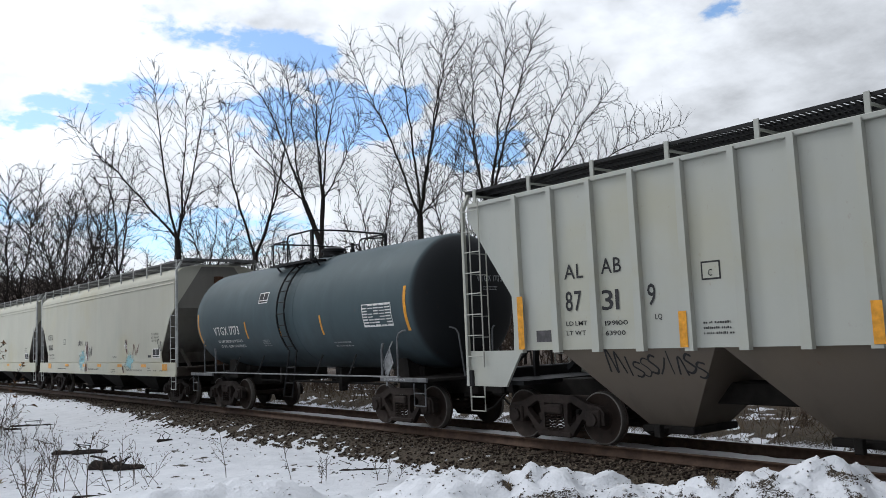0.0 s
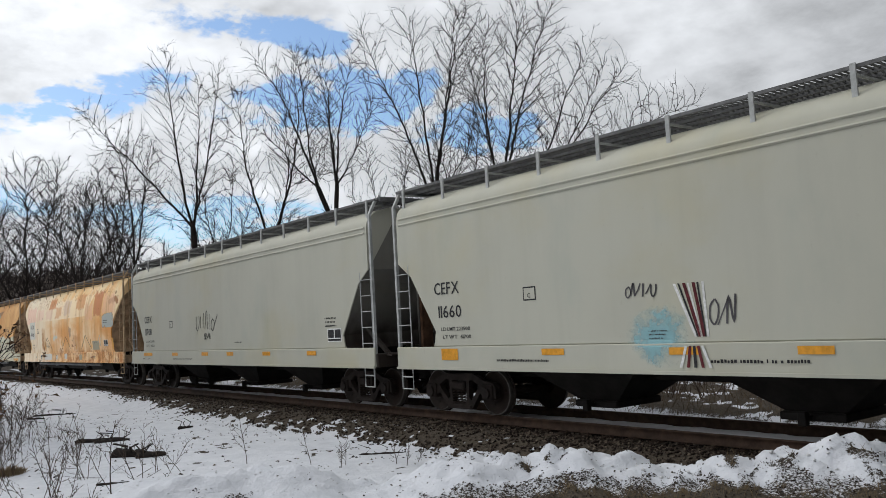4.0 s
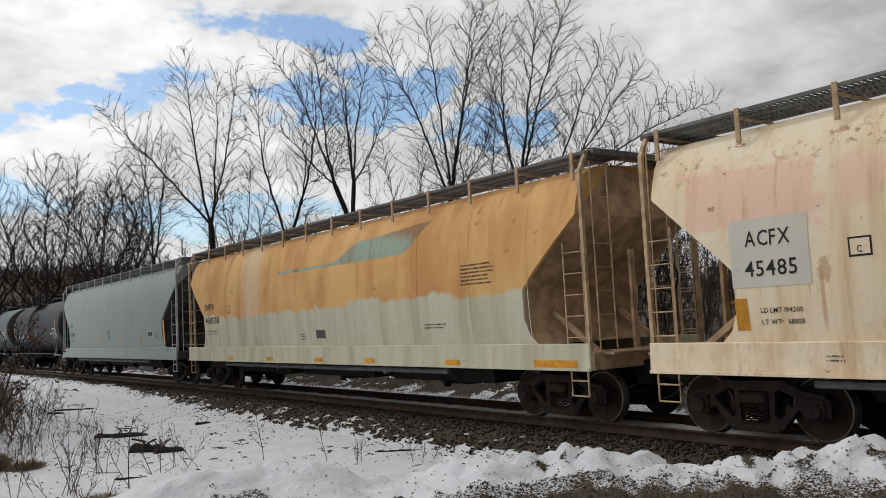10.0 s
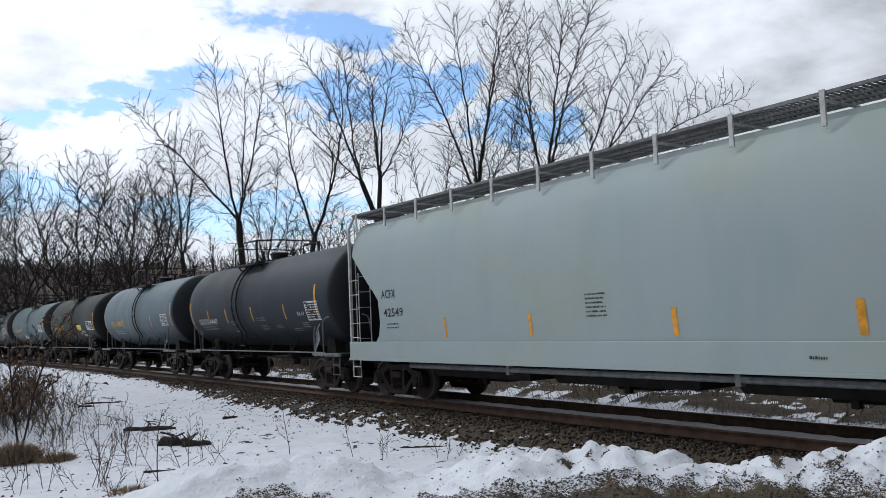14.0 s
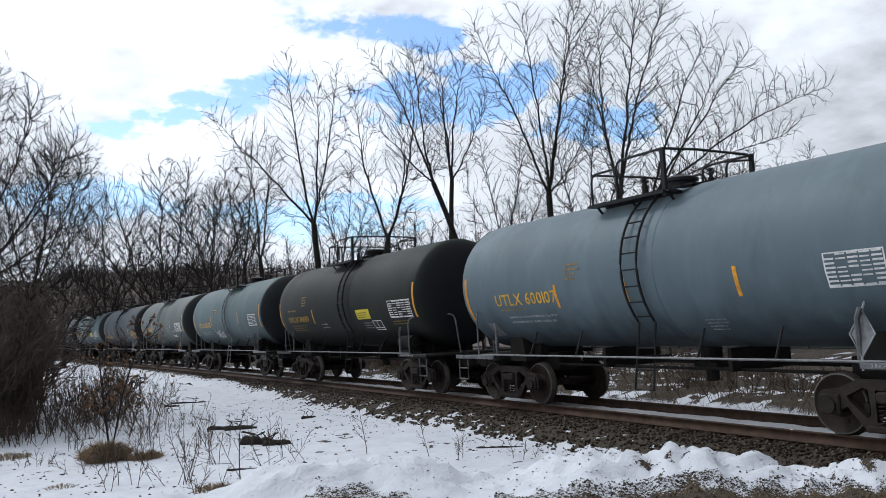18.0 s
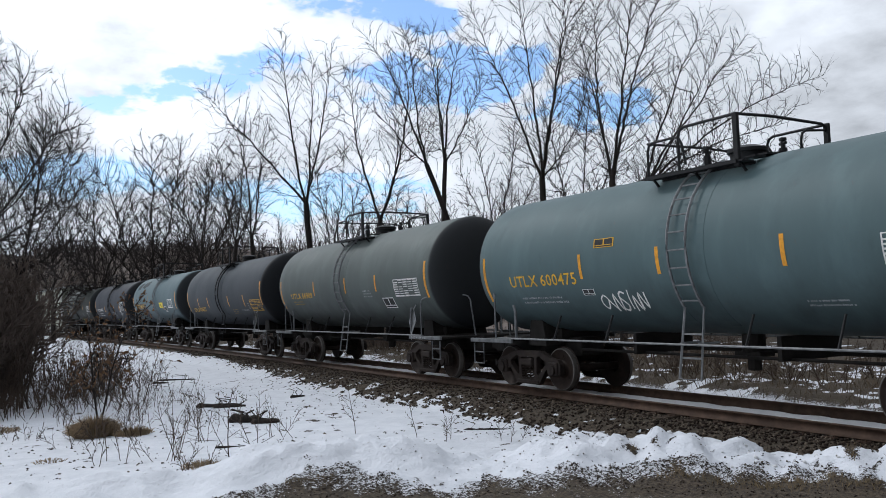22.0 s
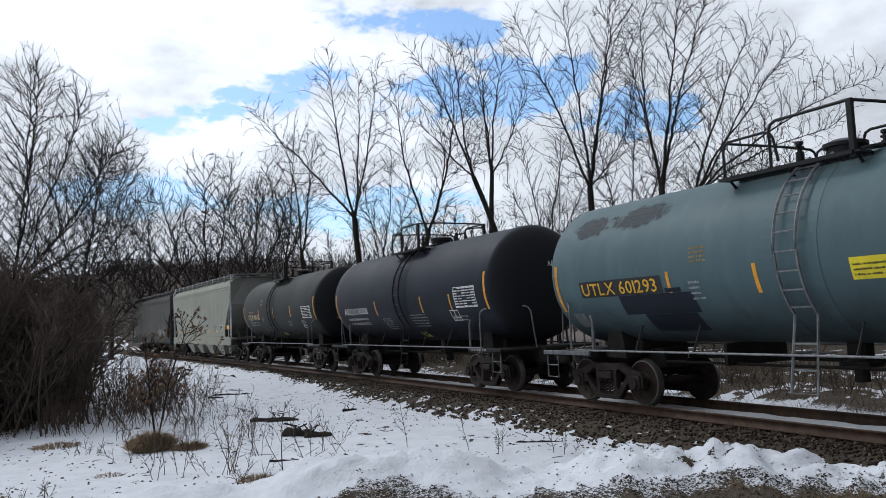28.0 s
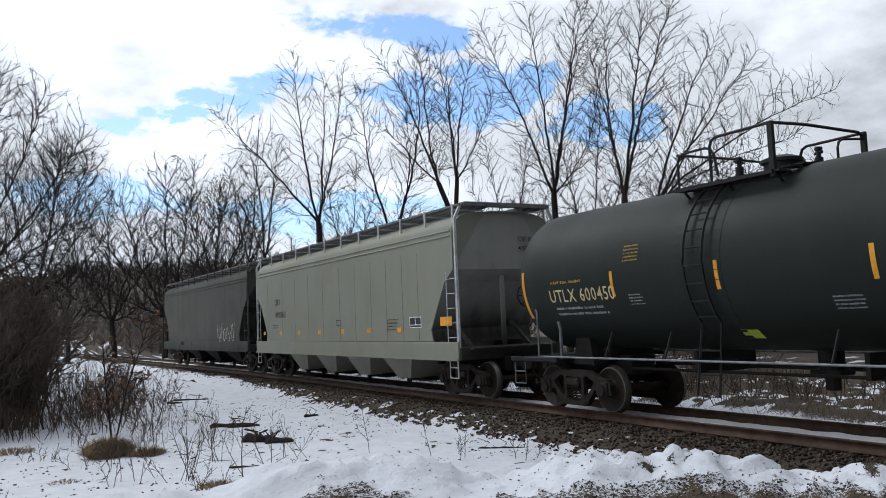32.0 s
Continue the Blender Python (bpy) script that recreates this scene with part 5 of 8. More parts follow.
# how far out the grit reaches up the near face of the bank, by azimuth
GRIT_AZ = [8, 14, 16, 17.7, 20, 23.3, 26, 30, 31.5, 32.7, 34, 36, 40, 43, 45, 48.5, 52, 55, 58, 70]
GRIT_R = [8.2, 8.6, 8.9, 9.15, 9.45, 9.45, 9.2, 8.9, 9.1, 9.5, 9.2, 9.1, 9.15, 9.25, 9.45, 9.65, 9.75, 9.65, 9.5, 9.6]
BANK = [(21.8, 7.5, 0.31), (42.2, 8.0, 0.25), (46.0, 0.9, 0.09), (43.4, 0.8, 0.05), (38.6, 0.7, 0.04), (61.8, 3.4, 0.28), (6.5, 5.0, 0.1), (56.3, 3.0, 0.16), (71, 5.0, 0.2)]   # azimuth, half-width, height of the heaps in the ploughed bank


def ground_height(x, y):
    """Height, and how much of it is under snow."""
    d = x - track_x(y)
    r, az = np.hypot(x, y), np.degrees(np.arctan2(x, y))
    n1, n2, n3 = fbm(x * 0.3, y * 0.3, 11), fbm(x * 1.6, y * 1.6, 23), fbm(x * 6, y * 6, 37)
    z = -0.5 + 0.16 * (n1 - 0.5) + 0.05 * (n2 - 0.5)
    snow = np.full(x.shape, 1.0)
    # ballast bed
    bed = 1 - soft(np.abs(d), 1.6, 2.9)
    z = z * (1 - bed) + (-0.215 + 0.03 * (n3 - 0.5)) * bed
    near = 1 - soft(y, 20, 42)
    edge = 1.75 + 0.8 * near + 1.3 * (n2 - 0.5) + 1.3 * (n3 - 0.5)
    snow = np.minimum(snow, soft(np.abs(d) + 0 * edge, edge - 0.12, edge + 0.12))
    # remnants of snow left on the shoulder of the bed
    left = soft(n2 * 0.5 + n3 * 0.5, 0.56, 0.62) * soft(-d, 1.55, 1.9) * 0.8
    snow = np.maximum(snow, left)
    # litter showing through the field, sparse
    snow = np.minimum(snow, 1 - 0.75 * soft(n2 * 0.55 + n3 * 0.45, 0.655, 0.72) * (d < 0))
    # beyond the track: thinner snow with brown rough ground, and a slow rise
    far = soft(d, 2.4, 4.0)
    snow = np.minimum(snow, 1 - far * soft(n2 * 0.6 + n3 * 0.4, 0.37, 0.48))
    z = z + far * (0.25 + 0.22 * (n2 - 0.3))
    # the ploughed bank between the road edge and the field
    crest = 0.1 + 0 * x
    for a, w, h in BANK:
        crest = crest + h * np.exp(-((az - a) / w) ** 4)
    crest = crest + 0.13 * (fbm(az * 0.35, az * 0 + 2.5, 51) - 0.5)
    across = r - 10.0 - 0.35 * (fbm(az * 0.2, az * 0, 61) - 0.5)
    hump = np.where(across > 0, np.exp(-(across / 0.75) ** 2), np.exp(-(across / 0.95) ** 2))
    hump = hump * soft(az, -60, -36) * (1 - soft(az, 98, 120))
    lump = 0.16 * (fbm(x * 2.4, y * 2.4, 71, 2) - 0.5) + 0.42 * np.abs(fbm(x * 3.6, y * 3.6, 73, 2) - 0.5) + 0.07 * (n3 - 0.5) - 0.04
    road = 1 - soft(r, 8.9, 10.6)
    lo = z * (1 - road) + (-0.02 + 0.05 * (n3 - 0.5)) * road
    front = (az > -62) & (az < 122)
    z = np.where(front, np.maximum(lo, lo * (1 - hump) + hump * (crest + lump * (0.5 + 0.6 * soft(az, 31, 41)))), lo)
    # dirt and grit cover the near face of the bank and the road edge
    n4 = fbm(x * 9, y * 9, 97, 3)
    depth = np.interp(az, GRIT_AZ, GRIT_R) - r + 0.5 * (n2 - 0.5) + 0.5 * (n3 - 0.5) + 0.5 * (n4 - 0.5)
    bare = soft(depth, 0.25, 0.7) * (1 - 0.6 * soft(az, 34, 37) * (1 - soft(r, 8.4, 8.75)) * soft(n2 * 0.5 + n4 * 0.5, 0.46, 0.54))
    dirt = soft(depth, -0.12, 0.12) * (0.5 + 0.32 * bare)
    patch = hump * 0.66 * soft(fbm(x * 2.2, y * 2.2, 83) * 0.4 + n3 * 0.3 + n4 * 0.3, 0.53, 0.59) * soft(az, 36, 43)
    snow = np.where(r < 11.2, np.minimum(snow, 1 - np.maximum(dirt, patch)), snow)
    # wooded rise east of the track, far off
    rise = soft(r, 75, 150) * soft(d, 3, 12) * soft(y, 30, 60)
    slope = np.interp(az, [0, 16, 22, 30, 45], [0.066, 0.066, 0.055, 0.04, 0.03])
    z = z + rise * (np.minimum(r, 400) * slope + 1.6) * (1.0 + 0.5 * (fbm(x * 0.03, y * 0.03, 91) - 0.5)) + 10 * soft(r, 450, 800)
    # and a low wooded slope further along it
    z = z + 3.5 * soft(d, 22, 55) * (1 - soft(y, 40, 70))
    snow = np.minimum(snow, 1 - 0.9 * soft(d + 4 * (n1 - 0.5), 16, 24))
    snow = np.minimum(snow, 1 - 0.95 * soft(d, 4, 9) * soft(y, 45, 70) - 0.3 * soft(r, 90, 160))
    return z, np.clip(snow, 0, 1)


def leaf_litter(x, y):
    """Share of old leaves, paled for distance haze, on the ground under the woods beyond the track."""
    d = x - track_x(y)
    return soft(d, 6, 14) * soft(np.hypot(x, y), 45, 70)


def snow_ground_material():
    n = Nodes("snow_and_earth")
    cover = n.attr("snow")
    fine = n.noise(26.0, 6, 0.65, (1, 1, 1), 2.0)
    mid = n.noise(3.0, 5, 0.6, (1, 1, 1), 5.0)
    lumps = n.noise(8.0, 4, 0.6, (1, 1, 1), 7.0)
    grit = n.noise(70.0, 3, 0.6, (1, 1, 1), 9.0)
    speck = n.noise(48.0, 3, 0.7, (1, 1, 1), 13.0)
    ragged = n.math("ADD", n.math("MULTIPLY", n.math("SUBTRACT", fine, 0.5), 0.8), n.math("MULTIPLY", n.math("SUBTRACT", speck, 0.5), 0.9))
    mask = n.ramp(n.math("ADD", cover, ragged), 0.44, 0.56)
    snow = n.mix(n.ramp(mid, 0.35, 0.7), (0.645, 0.66, 0.7), (0.55, 0.57, 0.61))
    snow = n.mix(n.math("MULTIPLY", n.ramp(fine, 0.6, 0.72), 0.22), snow, (0.42, 0.39, 0.35))
    earth = n.mix(n.ramp(fine, 0.35, 0.65), (0.02, 0.015, 0.011), (0.08, 0.061, 0.042))
    earth = n.mix(n.ramp(mid, 0.5, 0.7), earth, (0.06, 0.049, 0.033))
    earth = n.mix(n.math("MULTIPLY", n.ramp(grit, 0.64, 0.7), 0.4), earth, (0.34, 0.31, 0.27))
    # old leaves under the far woods, lightened to paint in haze
    old = n.mix(n.ramp(mid, 0.35, 0.65), (0.15, 0.118, 0.1), (0.09, 0.07, 0.06))
    c = n.mix(mask, n.mix(n.attr("litter"), earth, old), snow)
    n.bump(n.math("ADD", n.math("MULTIPLY", mask, 0.5), n.math("ADD", n.math("ADD", n.math("MULTIPLY", fine, 0.4), n.math("MULTIPLY", lumps, 0.9)), n.math("MULTIPLY", mid, 0.7))), 0.6, 0.07)
    return n.done(c, n.ramp(mask, 0, 1, 0.9, 0.6), 0.0, 0.3)


def stepped(*runs):
    """Grid lines from (start, stop, step) runs, the last stop included."""
    out = [np.arange(a, b, s) for a, b, s in runs]
    return np.concatenate(out + [[runs[-1][1]]])


def build_ground():
    xs = stepped((-900, -100, 80), (-100, -20, 8), (-20, -2, 1.0), (-2, 11.4, 0.085), (11.4, 24, 0.16), (24, 50, 1.2), (50, 130, 8), (130, 1200, 90))
    ys = stepped((-600, -60, 60), (-60, -4, 4), (-4, 1, 0.5), (1, 16, 0.085), (16, 34, 0.2), (34, 70, 0.8), (70, 160, 4), (160, 1500, 70))
    X, Y = np.meshgrid(xs, ys)
    Z, S = ground_height(X, Y)
    nx, ny = len(xs), len(ys)
    i = (np.arange(ny - 1)[:, None] * nx + np.arange(nx - 1)[None]).ravel()
    me = mesh_from("ground", np.stack([X.ravel(), Y.ravel(), Z.ravel()], 1), np.stack([i, i + 1, i + nx + 1, i + nx], 1), snow_ground_material(), True)
    a = me.attributes.new("snow", "FLOAT", "POINT")
    a.data.foreach_set("value", S.ravel().astype(np.float32))
    b = me.attributes.new("litter", "FLOAT", "POINT")
    b.data.foreach_set("value", leaf_litter(X, Y).ravel().astype(np.float32))
    return tagged(new("ground", me), "snow-covered field with a dirty ploughed snow bank and bare earth", "ground", kind="structure")


build_ground()


# ---- track ----
def swept(profile, across, s0, s1, step, name, material):
    """A section of (x, z) carried along the track."""
    v, f, k = [], [], len(profile)
    ss = np.arange(s0, s1 + 0.01, step)
    for s in ss:
        for px, pz in profile:
            x, y, _ = on_track(s, across + px)
            v.append((x, y, pz))
    for i in range(len(ss) - 1):
        f += [(i * k + j, i * k + (j + 1) % k, (i + 1) * k + (j + 1) % k, (i + 1) * k + j) for j in range(k)]
    return fix_normals(mesh_from(name, v, f, material))


RAIL = [(-0.07, -0.18), (0.07, -0.18), (0.07, -0.165), (0.012, -0.145), (0.01, -0.045), (0.036, -0.035), (0.036, -0.005), (0.03, 0.0), (-0.03, 0.0), (-0.036, -0.005), (-0.036, -0.035), (-0.01, -0.045), (-0.012, -0.145), (-0.07, -0.165)]
M_RAIL = plain("rusty_rail", (0.075, 0.047, 0.033), 0.75, 0.2, 0.4, 7.0, 0.2)
M_RAILTOP = plain("polished_rail_head", (0.5, 0.5, 0.5), 0.28, 0.95, 0.15, 12.0, 0.0)
M_TIE = plain("creosoted_tie", (0.05, 0.036, 0.026), 0.9, 0.0, 0.5, 6.0, 0.5, stretch=(0.3, 3, 3))
M_STONE = Nodes("ballast_stone")
_t = M_STONE.mix(M_STONE.ramp(M_STONE.island(), 0.35, 1.0), (0.015, 0.011, 0.009), (0.145, 0.118, 0.09))
M_STONE = M_STONE.done(M_STONE.mix(M_STONE.ramp(M_STONE.noise(30.0), 0.4, 0.7, 0.0, 0.5), _t, (0.055, 0.035, 0.025)), 0.9, 0.0, 0.15)
M_SNOW = plain("loose_snow", (0.6, 0.6, 0.61), 0.65, 0.0, 0.07, 9.0, 0.4)
track = tagged(new("railway_track"), "single railway track with rusty rails on dark wooden ties", "railway track", kind="structure")
for g in (-0.7535, 0.7535):
    part("rail", swept(RAIL, g, -40, 330, 2.0, "rail", M_RAIL), track, label="rusty steel rail with a polished head")
    part("rail_head", swept([(-0.024, 0.0005), (0.024, 0.0005), (0.02, 0.003), (-0.02, 0.003)], g, -40, 330, 2.0, "rail_head", M_RAILTOP), track)


def tie_mesh():
    return Mesh().box(-1.3, 1.3, -0.115, 0.115, -0.34, -0.19, 0.012).made("tie", M_TIE)


def plate_mesh():
    m = Mesh()
    for g in (-0.7535, 0.7535):
        m.box(g - 0.18, g + 0.18, -0.1, 0.1, -0.192, -0.175, 0.004)
        for a, b in ((-0.12, -0.06), (0.12, 0.06)):
            m.box(g + a - 0.012, g + a + 0.012, b - 0.012, b + 0.012, -0.18, -0.15)
    return m.made("tie_plate", M_RAIL)


rng = random.Random(5)
for i in range(190):
    x, y, th = on_track(-4 + i * 0.52)
    t = part("tie", shared("tie", tie_mesh), track, pose(x, y, rng.uniform(-0.02, 0.0), 0, 0, -math.degrees(th) + rng.uniform(-1.2, 1.2)))
    if i < 60:
        part("tie_plate", shared("plate", plate_mesh), t)


def stones(name, places, size, material, seed):
    """Many broken stones as one mesh."""
    rs = np.random.RandomState(seed)
    n = len(places)
    base = np.array([(1, 0, 0), (-1, 0, 0), (0, 1, 0), (0, -1, 0), (0, 0, 1), (0, 0, -1)], float)
    tri = np.array([(0, 2, 4), (2, 1, 4), (1, 3, 4), (3, 0, 4), (2, 0, 5), (1, 2, 5), (3, 1, 5), (0, 3, 5)])
    v = base[None] * (size[:, None, None] * rs.uniform(0.55, 1.3, (n, 6, 1)))
    a = rs.uniform(0, 6.28, n)
    c, s = np.cos(a)[:, None], np.sin(a)[:, None]
    vx, vy, vz = v[..., 0] * c - v[..., 1] * s, v[..., 0] * s + v[..., 1] * c, v[..., 2] * 0.75
    tilt = rs.uniform(-0.7, 0.7, (n, 1))
    vy, vz = vy * np.cos(tilt) - vz * np.sin(tilt), vy * np.sin(tilt) + vz * np.cos(tilt)
    V = np.stack([vx, vy, vz], -1) + places[:, None]
    F = tri[None] + (np.arange(n) * 6)[:, None, None]
    return mesh_from(name, V.reshape(-1, 3), F.reshape(-1, 3), material)


def build_ballast():
    rs = np.random.RandomState(8)
    n = 30000
    y = 3 + 45 * rs.rand(n) ** 1.6
    d = rs.uniform(-2.9, 2.1, n)
    x = track_x(y) + d
    z, snow = ground_height(x, y)
    keep = (snow < 0.5 + 0.4 * rs.rand(n)) & (np.hypot(x, y) > 10.9)
    places = np.stack([x, y, z + 0.01  + 0.005], 1)[keep]
    size = rs.uniform(0.016, 0.042, len(places))
    tagged(new("ballast", stones("ballast", places, size, M_STONE, 3)), "loose brown and grey crushed stone ballast beside the rails", "ballast", kind="stuff")
    # grit and clods on the dirty face of the bank
    n = 9000
    az, r = np.radians(rs.uniform(8, 72, n)), rs.uniform(8.6, 10.4, n)
    x, y = r * np.sin(az), r * np.cos(az)
    z, snow = ground_height(x, y)
    keep = snow < 0.55 + 0.5 * (rs.rand(n) < 0.12 * soft(np.degrees(az), 20, 40))
    tagged(new("road_grit", stones("road_grit", np.stack([x, y, z + 0.002], 1)[keep], rs.uniform(0.005, 0.016, keep.sum()), M_STONE, 4)), "grit and small clods ploughed into the snow bank", "gravel", kind="stuff")
    # frozen snow lumps along the crest
    n = 320
    az, r = np.radians(rs.uniform(8, 72, n)), 10.0 + rs.normal(0, 0.35, n)
    x, y = r * np.sin(az), r * np.cos(az)
    z, snow = ground_height(x, y)
    keep = snow > 0.5
    tagged(new("snow_lumps", stones("snow_lumps", np.stack([x, y, z], 1)[keep], rs.uniform(0.01, 0.024, keep.sum()) * (0.6 + soft(np.degrees(az[keep]), 33, 42)), M_SNOW, 6)), "frozen snow lumps on the ploughed bank", "snow", kind="stuff")


build_ballast()


def build_litter():
    """Leaf bits and broken twigs lying on the field's snow."""
    rs = np.random.RandomState(14)
    n = 2600
    x, y = rs.uniform(-2, 10.2, n), 11 + 22 * rs.rand(n) ** 1.3
    z, snow = ground_height(x, y)
    keep = (np.hypot(x, y) > 10.8) & (x < track_x(y) - 2.2) & (fbm(x * 0.5, y * 0.5, 33) + 0.25 * rs.rand(n) > 0.58)
    tagged(new("litter", stones("litter", np.stack([x, y, z + 0.003], 1)[keep], rs.uniform(0.008, 0.035, keep.sum()), M_STONE, 9)), "dark leaf bits and broken twigs strewn on the snow", "leaf litter", kind="stuff")


build_litter()


def snow_strip(a0, a1, s0, s1, z, seed):
    """A ragged strip of snow lying between the rails."""
    rs = np.random.RandomState(seed)
    ss = np.arange(s0, s1, 0.25)
    v, f = [], []
    for i, s in enumerate(ss):
        w = 0.5 + 0.5 * rs.rand()
        lo, hi = a0 + 0.1 * rs.rand() * w, a1 - 0.12 * rs.rand() * w
        for q, h in ((lo, -0.03), ((lo + hi) / 2, 0.012 + 0.02 * rs.rand()), (hi, -0.03)):
            x, y, _ = on_track(s, q)
            v.append((x, y, z + h))
    for i in range(len(ss) - 1):
        f += [(3 * i, 3 * i + 1, 3 * i + 4, 3 * i + 3), (3 * i + 1, 3 * i + 2, 3 * i + 5, 3 * i + 4)]
    return mesh_from("track_snow", v, f, M_SNOW, True)


tagged(new("track_snow", snow_strip(0.14, 0.54, -4, 70, -0.14, 1)), "thin strip of snow lying between the rails", "snow", kind="stuff")


# ---- trees and brush ----
M_BARK = plain("grey_brown_bark", (0.03, 0.025, 0.022), 0.9, 0.0, 0.45, 6.0, 0.5, stretch=(2, 2, 0.4))
M_TWIG = plain("dark_twigs", (0.025, 0.02, 0.018), 0.9, 0.0, 0.3, 3.0, 0.0)
M_BRUSH = plain("brown_brush", (0.085, 0.062, 0.048), 0.9, 0.0, 0.4, 2.0, 0.0)
M_THICKET = plain("dark_thicket", (0.09, 0.069, 0.058), 0.95, 0.0, 0.35, 2.0, 0.0)
# paler than the thicket: distance haze is put into this colour
M_HAZEDWOOD = plain("grey_brown_hill_woods", (0.165, 0.138, 0.126), 0.95, 0.0, 0.35, 0.6, 0.0)
M_GRASS = plain("dead_grass", (0.15, 0.11, 0.06), 0.9, 0.0, 0.4, 4.0, 0.0)
M_STUBBLE = plain("dark_stubble", (0.085, 0.062, 0.038), 0.9, 0.0, 0.5, 3.0, 0.0)
M_TAN = plain("tan_grass", (0.27, 0.2, 0.125), 0.9, 0.0, 0.45, 5.0, 0.0)
M_LEAF = plain("dry_leaves", (0.15, 0.085, 0.045), 0.85, 0.0, 0.4, 4.0, 0.0)


def frusta(P, Q, r0, r1, n, name, material, points=False):
    """Tapered rods from P to Q, all in one mesh; points: those ending at nothing run to a tip."""
    d = Q - P
    d = d / np.maximum(np.linalg.norm(d, axis=1, keepdims=True), 1e-9)
    a = np.cross(d, np.where(np.abs(d[:, 2:3]) > 0.9, np.array([[1.0, 0, 0]]), np.array([[0, 0, 1.0]])))
    a /= np.maximum(np.linalg.norm(a, axis=1, keepdims=True), 1e-9)
    b = np.cross(d, a)
    t = np.arange(n) * 2 * np.pi / n
    ring = a[:, None] * np.cos(t)[None, :, None] + b[:, None] * np.sin(t)[None, :, None]
    j = np.arange(n)
    F = np.stack([j, (j + 1) % n, (j + 1) % n + n, j + n], 1)
    tip = (r1 <= 0) if points else np.zeros(len(P), bool)
    rod = ~tip
    V = np.concatenate([P[rod][:, None] + ring[rod] * r0[rod][:, None, None], Q[rod][:, None] + ring[rod] * r1[rod][:, None, None]], 1).reshape(-1, 3)
    F = (F[None] + (np.arange(rod.sum()) * 2 * n)[:, None, None]).reshape(-1, 4)
    if not tip.any():
        return mesh_from(name, V, F, material, True)
    k = tip.sum()
    V2 = np.concatenate([P[tip][:, None] + ring[tip] * r0[tip][:, None, None], Q[tip][:, None]], 1).reshape(-1, 3)
    F2 = np.stack([j, (j + 1) % n, np.full(n, n)], 1)[None] + (np.arange(k) * (n + 1))[:, None, None] + len(V)
    F = np.concatenate([F[:, :3], F[:, [0, 2, 3]], F2.reshape(-1, 3)])
    return mesh_from(name, np.concatenate([V, V2]), F, material, True)


def rod(line, radii, n, name, material):
    """One bent tapering stem."""
    t = np.arange(n) * 2 * np.pi / n
    V = (line[:, None] + np.stack([np.cos(t), np.sin(t), 0 * t], 1)[None] * radii[:, None, None]).reshape(-1, 3)
    j = np.arange(n)
    F = np.stack([j, (j + 1) % n, (j + 1) % n + n, j + n], 1)[None] + (np.arange(len(line) - 1) * n)[:, None, None]
    return mesh_from(name, V, F.reshape(-1, 4), material, True)


def branch_level(P, D, length, radius, segs, rs, lift, wander, taper=0.35):
    """Grows every branch of one level; returns segment arrays and points along them."""
    n = len(P)
    pts, dirs, rad = [P], [D], [radius]
    for i in range(segs):
        D = D + rs.normal(0, wander, (n, 3)) + np.array([0, 0, lift])
        D = D / np.linalg.norm(D, axis=1, keepdims=True)
        P = P + D * (length / segs)[:, None]
        pts.append(P), dirs.append(D), rad.append(radius * (1 - (1 - taper) * (i + 1) / segs))
    return np.stack(pts), np.stack(dirs), np.stack(rad)


def sprout(pts, dirs, rad, count, rs, start, angle, lratio, length, flat=None):
    """Side shoots from every branch of a level."""
    segs, n = len(pts) - 1, pts.shape[1]
    t = start + (1 - start) * (np.arange(count)[:, None] + rs.rand(count, n)) / count
    k = np.minimum((t * segs).astype(int), segs - 1)
    fr = t * segs - k
    idx = np.arange(n)[None].repeat(count, 0)
    P = pts[k, idx] * (1 - fr[..., None]) + pts[k + 1, idx] * fr[..., None]
    D0, R = dirs[k + 1, idx], rad[k, idx] * (1 - fr) + rad[k + 1, idx] * fr
    side = rs.normal(0, 1, D0.shape)
    side -= (side * D0).sum(-1, keepdims=True) * D0
    side /= np.linalg.norm(side, axis=-1, keepdims=True)
    a = np.radians(angle * rs.uniform(0.65, 1.3, t.shape))[..., None]
    D = D0 * np.cos(a) + side * np.sin(a)
    Ln = length[None] * lratio * (1.15 - 0.75 * t) * rs.uniform(0.6, 1.25, t.shape)
    return P.reshape(-1, 3), D.reshape(-1, 3), Ln.ravel(), (R * rs.uniform(0.42, 0.62, t.shape)).ravel()


def segments(pts, rad, pointed=False):
    if pointed:
        rad = np.concatenate([rad[:-1], 0 * rad[-1:]])
    return np.concatenate(pts[:-1]), np.concatenate(pts[1:]), np.concatenate(rad[:-1]), np.concatenate(rad[1:])


